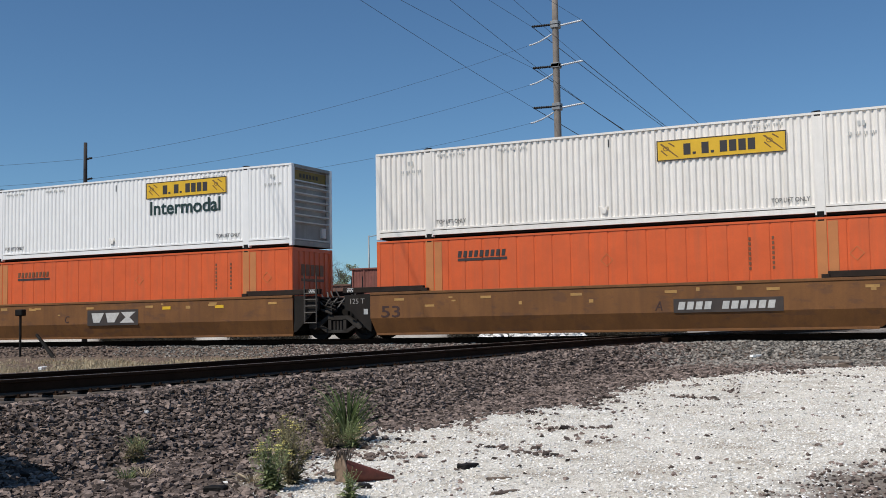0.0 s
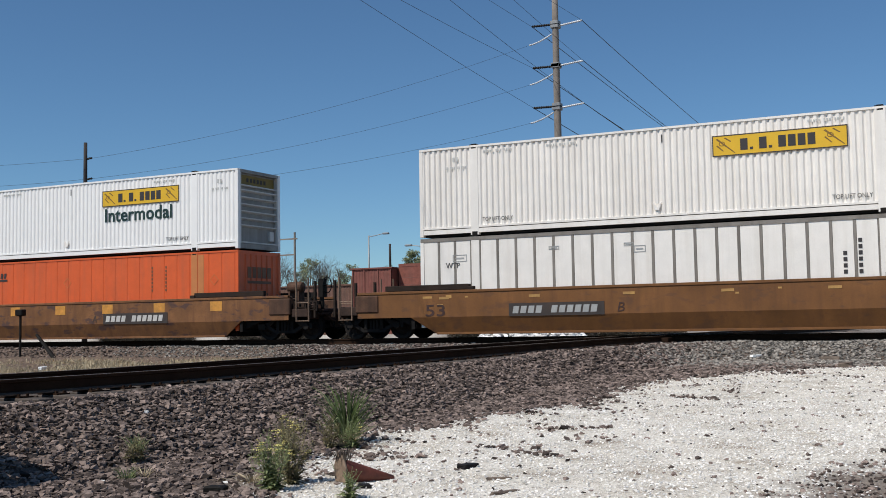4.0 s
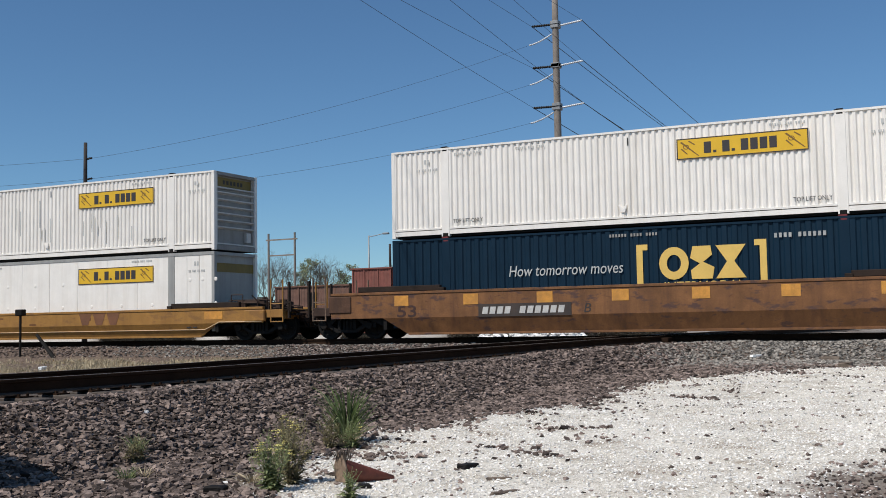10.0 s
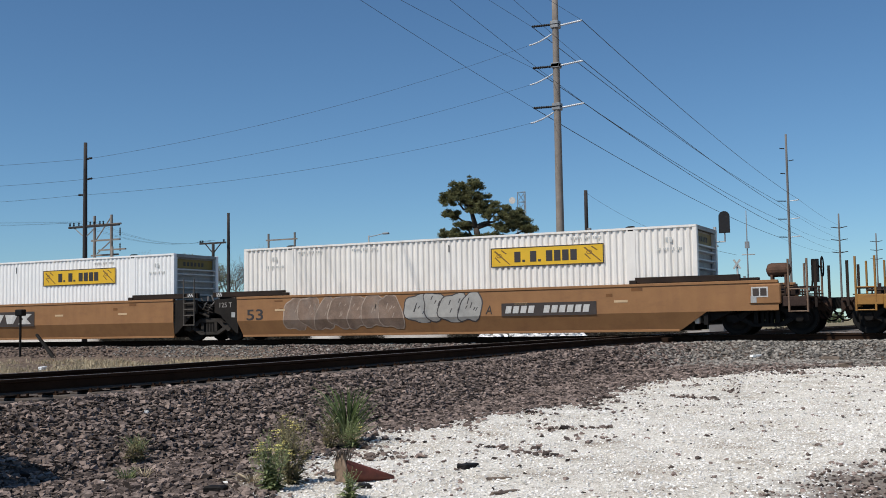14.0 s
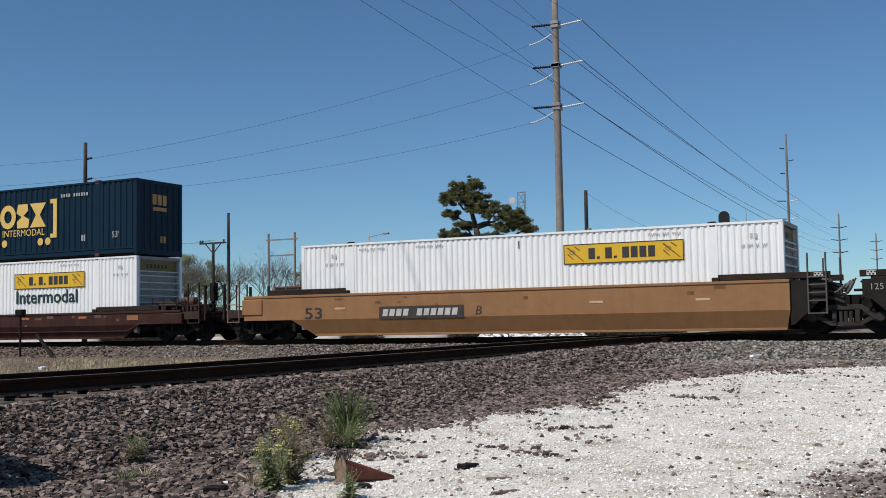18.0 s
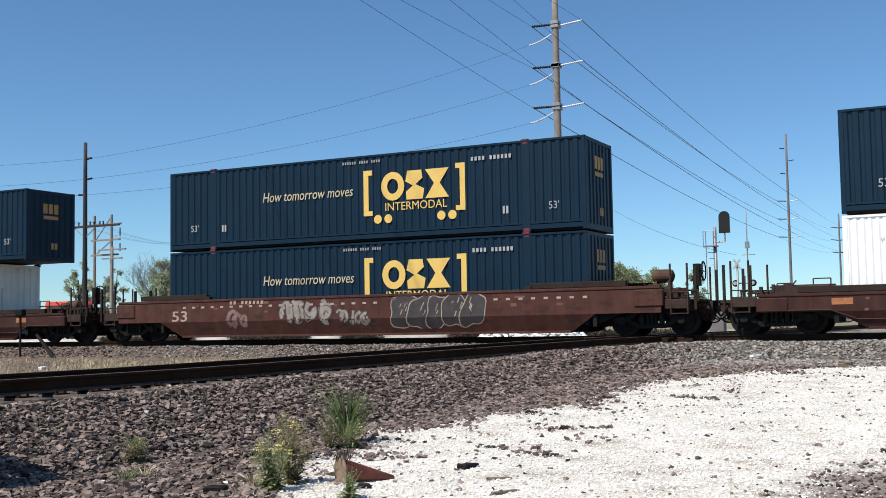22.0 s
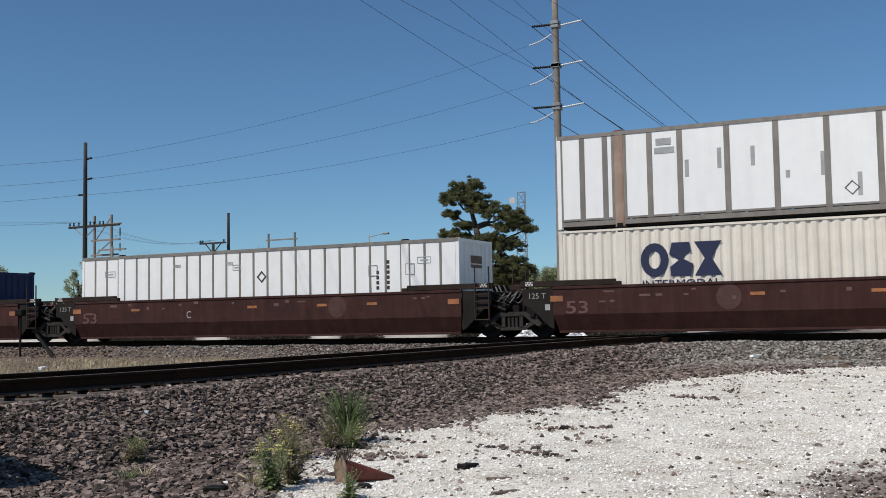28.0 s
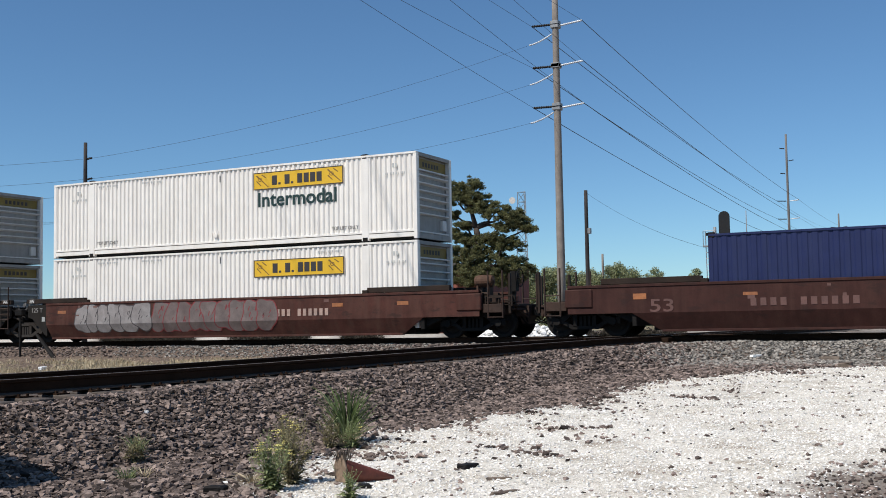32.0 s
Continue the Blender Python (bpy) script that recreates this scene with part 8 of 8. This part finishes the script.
def flowering_weed(x, y, h, spread, seed, flowers, label, stems=24, thin=0.0):
    """Branching weed: broad leaves low down, bare wiry tops, some with yellow flower heads."""
    g = ground_at(x, y)
    ob = thing("flowering_weed", (x, y, g), label, "weed", "weeds in the gravel")
    rng = random.Random(seed)
    for i in range(stems):
        a = rng.uniform(0, 6.283)
        out = spread * rng.uniform(0.1, 1)
        tip = Vector((math.cos(a) * out, math.sin(a) * out, h * rng.uniform(0.5, 1) * (1.1 - 0.35 * out / spread)))
        root = Vector((math.cos(a), math.sin(a), 0)) * rng.uniform(0, 0.05)
        mid = root.lerp(tip, 0.5) + Vector((0, 0, 0.06))
        bm = bmesh.new()
        limb(bm, [root + Vector((0, 0, -0.02)), mid, tip], 0.004, 0.002)
        for k in range(int(26 * (1 - thin))):
            u = rng.random() ** (1.7 if not thin else 1.0)
            c = root.lerp(mid, u * 2) if u < 0.5 else mid.lerp(tip, u * 2 - 1)
            b = rng.uniform(0, 6.283)
            d = Vector((math.cos(b), math.sin(b), rng.uniform(-0.1, 0.9))) * rng.uniform(0.05, 0.13) * (1.15 - 0.85 * u)
            s = Vector((-d.y, d.x, rng.uniform(-0.3, 0.3) * d.length)) * 0.13
            droop = Vector((0, 0, -0.25 * d.length))
            v = [bm.verts.new(q) for q in (c, c + d * 0.45 + s, c + d * 0.45 - s, c + d + droop)]
            bm.faces.new((v[0], v[1], v[2]))
            bm.faces.new((v[1], v[3], v[2]))
        for k in range(4):
            c = mid.lerp(tip, rng.uniform(0.3, 1.0))
            e = c + Vector((rng.uniform(-0.07, 0.07), rng.uniform(-0.07, 0.07), rng.uniform(0.04, 0.12)))
            rod(bm, c, e, 0.0016, 0.0012, 4)
            for w in range(3):
                q = c.lerp(e, rng.uniform(0.5, 1.0))
                z = Vector((rng.uniform(-1, 1), rng.uniform(-1, 1), rng.uniform(-0.3, 1))) * 0.012
                bm.faces.new([bm.verts.new(x) for x in (q, q + z + Vector((0.005, 0, 0)), q + z * 1.5, q + z - Vector((0.005, 0, 0)))])
        tagged(part("stem", bm, M["weed" if not thin else "dry_weed"], ob, "leafy green stem"), kind="stuff")
        if i < flowers:
            bm = bmesh.new()
            for k in range(8):
                b = rng.uniform(0, 6.283)
                c = tip + Vector((rng.uniform(-0.045, 0.045), rng.uniform(-0.045, 0.045), rng.uniform(-0.05, 0.04)))
                for w in range(4):
                    e = b + w * 1.571
                    d = Vector((math.cos(e), math.sin(e), 0.25)) * 0.018
                    s = Vector((-d.y, d.x, 0)) * 0.5
                    bm.faces.new([bm.verts.new(q) for q in (c, c + d + s, c + d * 1.3, c + d - s)])
            part("flower_head", bm, M["petal"], ob, "small yellow flowers")


M["dry_weed"] = leaf_material("faded_weed_leaves", (0.27, 0.24, 0.135), 0.45)
flowering_weed(-5.66, 8.0, 0.48, 0.25, 61, 6, "bushy green weed with small yellow flowers in gravel", 30)
flowering_weed(-5.80, 8.45, 0.55, 0.26, 62, 6, "straggly olive weed with small yellow flowers in gravel", 30, 0.2)
flowering_weed(-6.86, 10.0, 0.50, 0.26, 63, 2, "thin straggly olive weed at the ballast's foot", 22, 0.35)
flowering_weed(-6.95, 10.9, 0.36, 0.24, 65, 0, "thin straggly olive weed at the ballast's foot", 14, 0.3)
flowering_weed(-4.86, 7.95, 0.17, 0.06, 64, 0, "small leafy weed in the white gravel", 6)
flowering_weed(-6.72, 11.0, 0.30, 0.12, 67, 1, "small yellow-flowered weed below a grass tuft", 8)
flowering_weed(-8.1, 9.0, 0.22, 0.16, 66, 0, "small green weed in the dark ballast", 10, 0.2)


def tuft(x, y, n, h, lean, seed, label, mat="weed", w=0.006):
    g = ground_at(x, y)
    bm = bmesh.new()
    blades(bm, (0, 0, -0.02), n, h, lean, w, random.Random(seed))
    ob = new("grass_tuft", mesh_from(bm, "grass_tuft", M[mat]))
    ob.matrix_basis = Matrix.Translation((x, y, g))
    tagged(ob, label, "grass", "grass tufts")


tuft(-6.98, 11.35, 135, 0.72, 0.50, 71, "tall green grass tuft at the ballast's foot", "blade", 0.010)
tuft(-6.92, 11.25, 60, 0.42, 0.42, 70, "pale green grass low round a tall tuft", "weed", 0.01)
tuft(-6.85, 11.1, 90, 0.2, 0.3, 72, "dry bent grass below a green tuft", "straw")
tuft(-8.28, 9.2, 60, 0.22, 0.18, 73, "small grass tuft in the dark ballast")
tuft(-7.5, 8.2, 50, 0.16, 0.14, 74, "small grass tuft in the dark ballast")
tuft(-7.42, 8.35, 40, 0.14, 0.16, 75, "dry grass wisps in the dark ballast", "straw")
tuft(-5.6, 9.0, 24, 0.22, 0.10, 76, "thin grass beside the fallen cone")
tuft(-6.2, 8.4, 70, 0.12, 0.3, 77, "dry grass wisps on brown soil", "straw")
tuft(-6.6, 9.4, 60, 0.14, 0.3, 78, "dry grass wisps on brown soil", "straw")


# place of a bush added out of view, only for its shadow on the ballast
SHADOW_BUSH = (-8.74, 6.88)


def dry_grass():
    rng = random.Random(81)
    bm = bmesh.new()
    k = 0
    while k < 3600:
        y = rng.uniform(19.5, 30.6)
        x = rng.uniform(-36, -13)
        if rng.random() < float(grass_share(np.float64(x), np.float64(y))) and x > -1.15 * y - 2:
            blades(bm, (x, y, ground_at(x, y) - 0.02), rng.randint(3, 6), rng.uniform(0.08, 0.46) * rng.uniform(0.5, 1.0), 0.36, 0.009, rng, 0.9)
            k += 1
    ob = new("dry_grass", mesh_from(bm, "dry_grass", M["straw"]))
    tagged(ob, "pale dry grass between the two tracks", "grass", kind="stuff")


dry_grass()
leafy_tree(SHADOW_BUSH[0], SHADOW_BUSH[1], 0.42, 0.42, 79, "unseen shrub added to cast a shadow on the ballast", "weed", 14.0)


def fallen_cone():
    g = ground_at(-5.5, 9.1)
    ob = thing("traffic_cone", pose(-5.41, 8.70, g + 0.11, 0, 0, 56), "rusty faded orange traffic cone lying on its side", "traffic cone")
    bm = bmesh.new()
    lathe(bm, [(0.0, 0.112), (0.02, 0.11), (0.20, 0.08), (0.40, 0.044), (0.52, 0.022), (0.52, 0.012), (0.05, 0.11)][:6], 22, "x")
    for v in bm.verts:
        v.co.z -= 0.20 * max(v.co.x, 0)
    part("body", bm, M["cone"], ob, smooth=True)
    bm = bmesh.new()
    prism(bm, [(-0.12, -0.10), (0.11, -0.11), (0.13, 0.04), (0.1, 0.09), (0.05, 0.17), (0.01, 0.10), (-0.04, 0.15), (-0.08, 0.10), (-0.125, 0.03)], -0.025, 0.0)
    part("base_plate", bm, M["cone_inside"], ob, "bleached tan base plate", bevel=0.008)
    bm = bmesh.new()
    rng = random.Random(3)
    for i in range(60):
        blades(bm, (rng.uniform(-0.03, 0.06), rng.uniform(-0.05, 0.05), 0.07 + rng.uniform(0, 0.05)), 1, 0.11, 0.07, 0.006, rng)
    tagged(part("dead_grass", bm, M["bark"], ob, "dead brown grass stuck to the cone"), kind="stuff")


fallen_cone()


def lump(name, x, y, sx, sy, sz, mat, label, cat, seed, group=""):
    g = ground_at(x, y)
    bm = bmesh.new()
    box(bm, -sx / 2, sx / 2, -sy / 2, sy / 2, 0, sz)
    bmesh.ops.bevel(bm, geom=list(bm.edges), offset=min(sx, sy, sz) * 0.18, segments=1, affect="EDGES")
    rng = random.Random(seed)
    for v in bm.verts:
        v.co += Vector((rng.uniform(-1, 1) * sx, rng.uniform(-1, 1) * sy, rng.uniform(-1, 1) * sz)) * 0.07
    ob = new(name, mesh_from(bm, name, mat))
    ob.matrix_basis = pose(x, y, g - 0.01, 0, 0, rng.uniform(0, 180))
    tagged(ob, label, cat, group)


lump("timber_block", -4.05, 30.45, 0.5, 0.22, 0.14, M["timber"], "weathered timber block lying by the gravel", "timber", 1)
lump("timber_block", -3.25, 27.2, 0.8, 0.25, 0.12, M["timber"], "weathered timber block lying by the gravel", "timber", 2)
lump("litter", -6.0, 30.85, 0.3, 0.16, 0.07, M["paper"], "piece of white litter on grey ballast", "litter", 3)
lump("litter", -9.0, 10.15, 0.07, 0.05, 0.04, M["paper"], "scrap of white litter on dark ballast", "litter", 4)
lump("litter", -6.39, 8.3, 0.08, 0.05, 0.02, M["paper"], "scrap of white litter on brown soil", "litter", 5)
lump("litter", -7.73, 8.1, 0.1, 0.05, 0.03, M["paper"], "scrap of white litter on dark ballast", "litter", 6)
lump("litter", -25.7, 24.5, 0.5, 0.12, 0.12, M["paper"], "white litter in the dry grass", "litter", 7)
lump("stone_slab", -4.72, 9.9, 0.19, 0.12, 0.05, M["dark"], "flat dark stone on the white gravel", "stone", 8)
lump("stone_slab", -5.06, 8.5, 0.16, 0.1, 0.04, M["dark"], "flat dark stone on the white gravel", "stone", 9)
lump("wood_scrap", -3.85, 8.8, 0.28, 0.05, 0.03, M["timber"], "grey wood scrap on the white gravel", "wood scrap", 10)
lump("wood_scrap", -4.15, 9.35, 0.22, 0.035, 0.03, M["timber"], "grey wood scrap on the white gravel", "wood scrap", 11)
lump("dark_clod", -6.05, 7.7, 0.18, 0.15, 0.08, M["dark"], "dark lump on brown soil", "stone", 12)


def marker_post():
    g = ground_at(-33.7, 31)
    ob = thing("marker_post", (-33.7, 31, g), "rusty thin post with a small box on top", "post")
    bm = bmesh.new()
    box(bm, -0.035, 0.035, -0.03, 0.03, -0.2, 1.75)
    part("post", bm, M["dark"], ob)
    bm = bmesh.new()
    box(bm, -0.19, 0.19, -0.12, 0.12, 1.55, 1.8)
    part("box", bm, M["dark"], ob, bevel=0.03)
    g = ground_at(-32.0, 31)
    ob = thing("leaning_beam", (-32.0, 31, g), "dark old timber leaning beside the track", "timber")
    bm = bmesh.new()
    rod(bm, (0.1, 0, -0.05), (-1.1, 0.25, 0.86), 0.09, 0.06, 6)
    part("beam", bm, M["dark"], ob)


marker_post()


# ---- what moves ----
def run(t):
    """Metres that the train has rolled after t seconds."""
    return 10.13 * t + 0.0045 * t * t


def motions():
    times = [2.0 * i for i in range(17)]
    for ob, s, z in MOVERS:
        walk(ob, [(t, pose(s + run(t), TRACK_Y, z)) for t in times])
    ticks = [i / 15 for i in range(481)]
    for w, dx, r in WHEELS:
        walk(w, [(t, pose(dx, 0, r, 0, math.degrees(run(t) / r), 0)) for t in ticks])


motions()
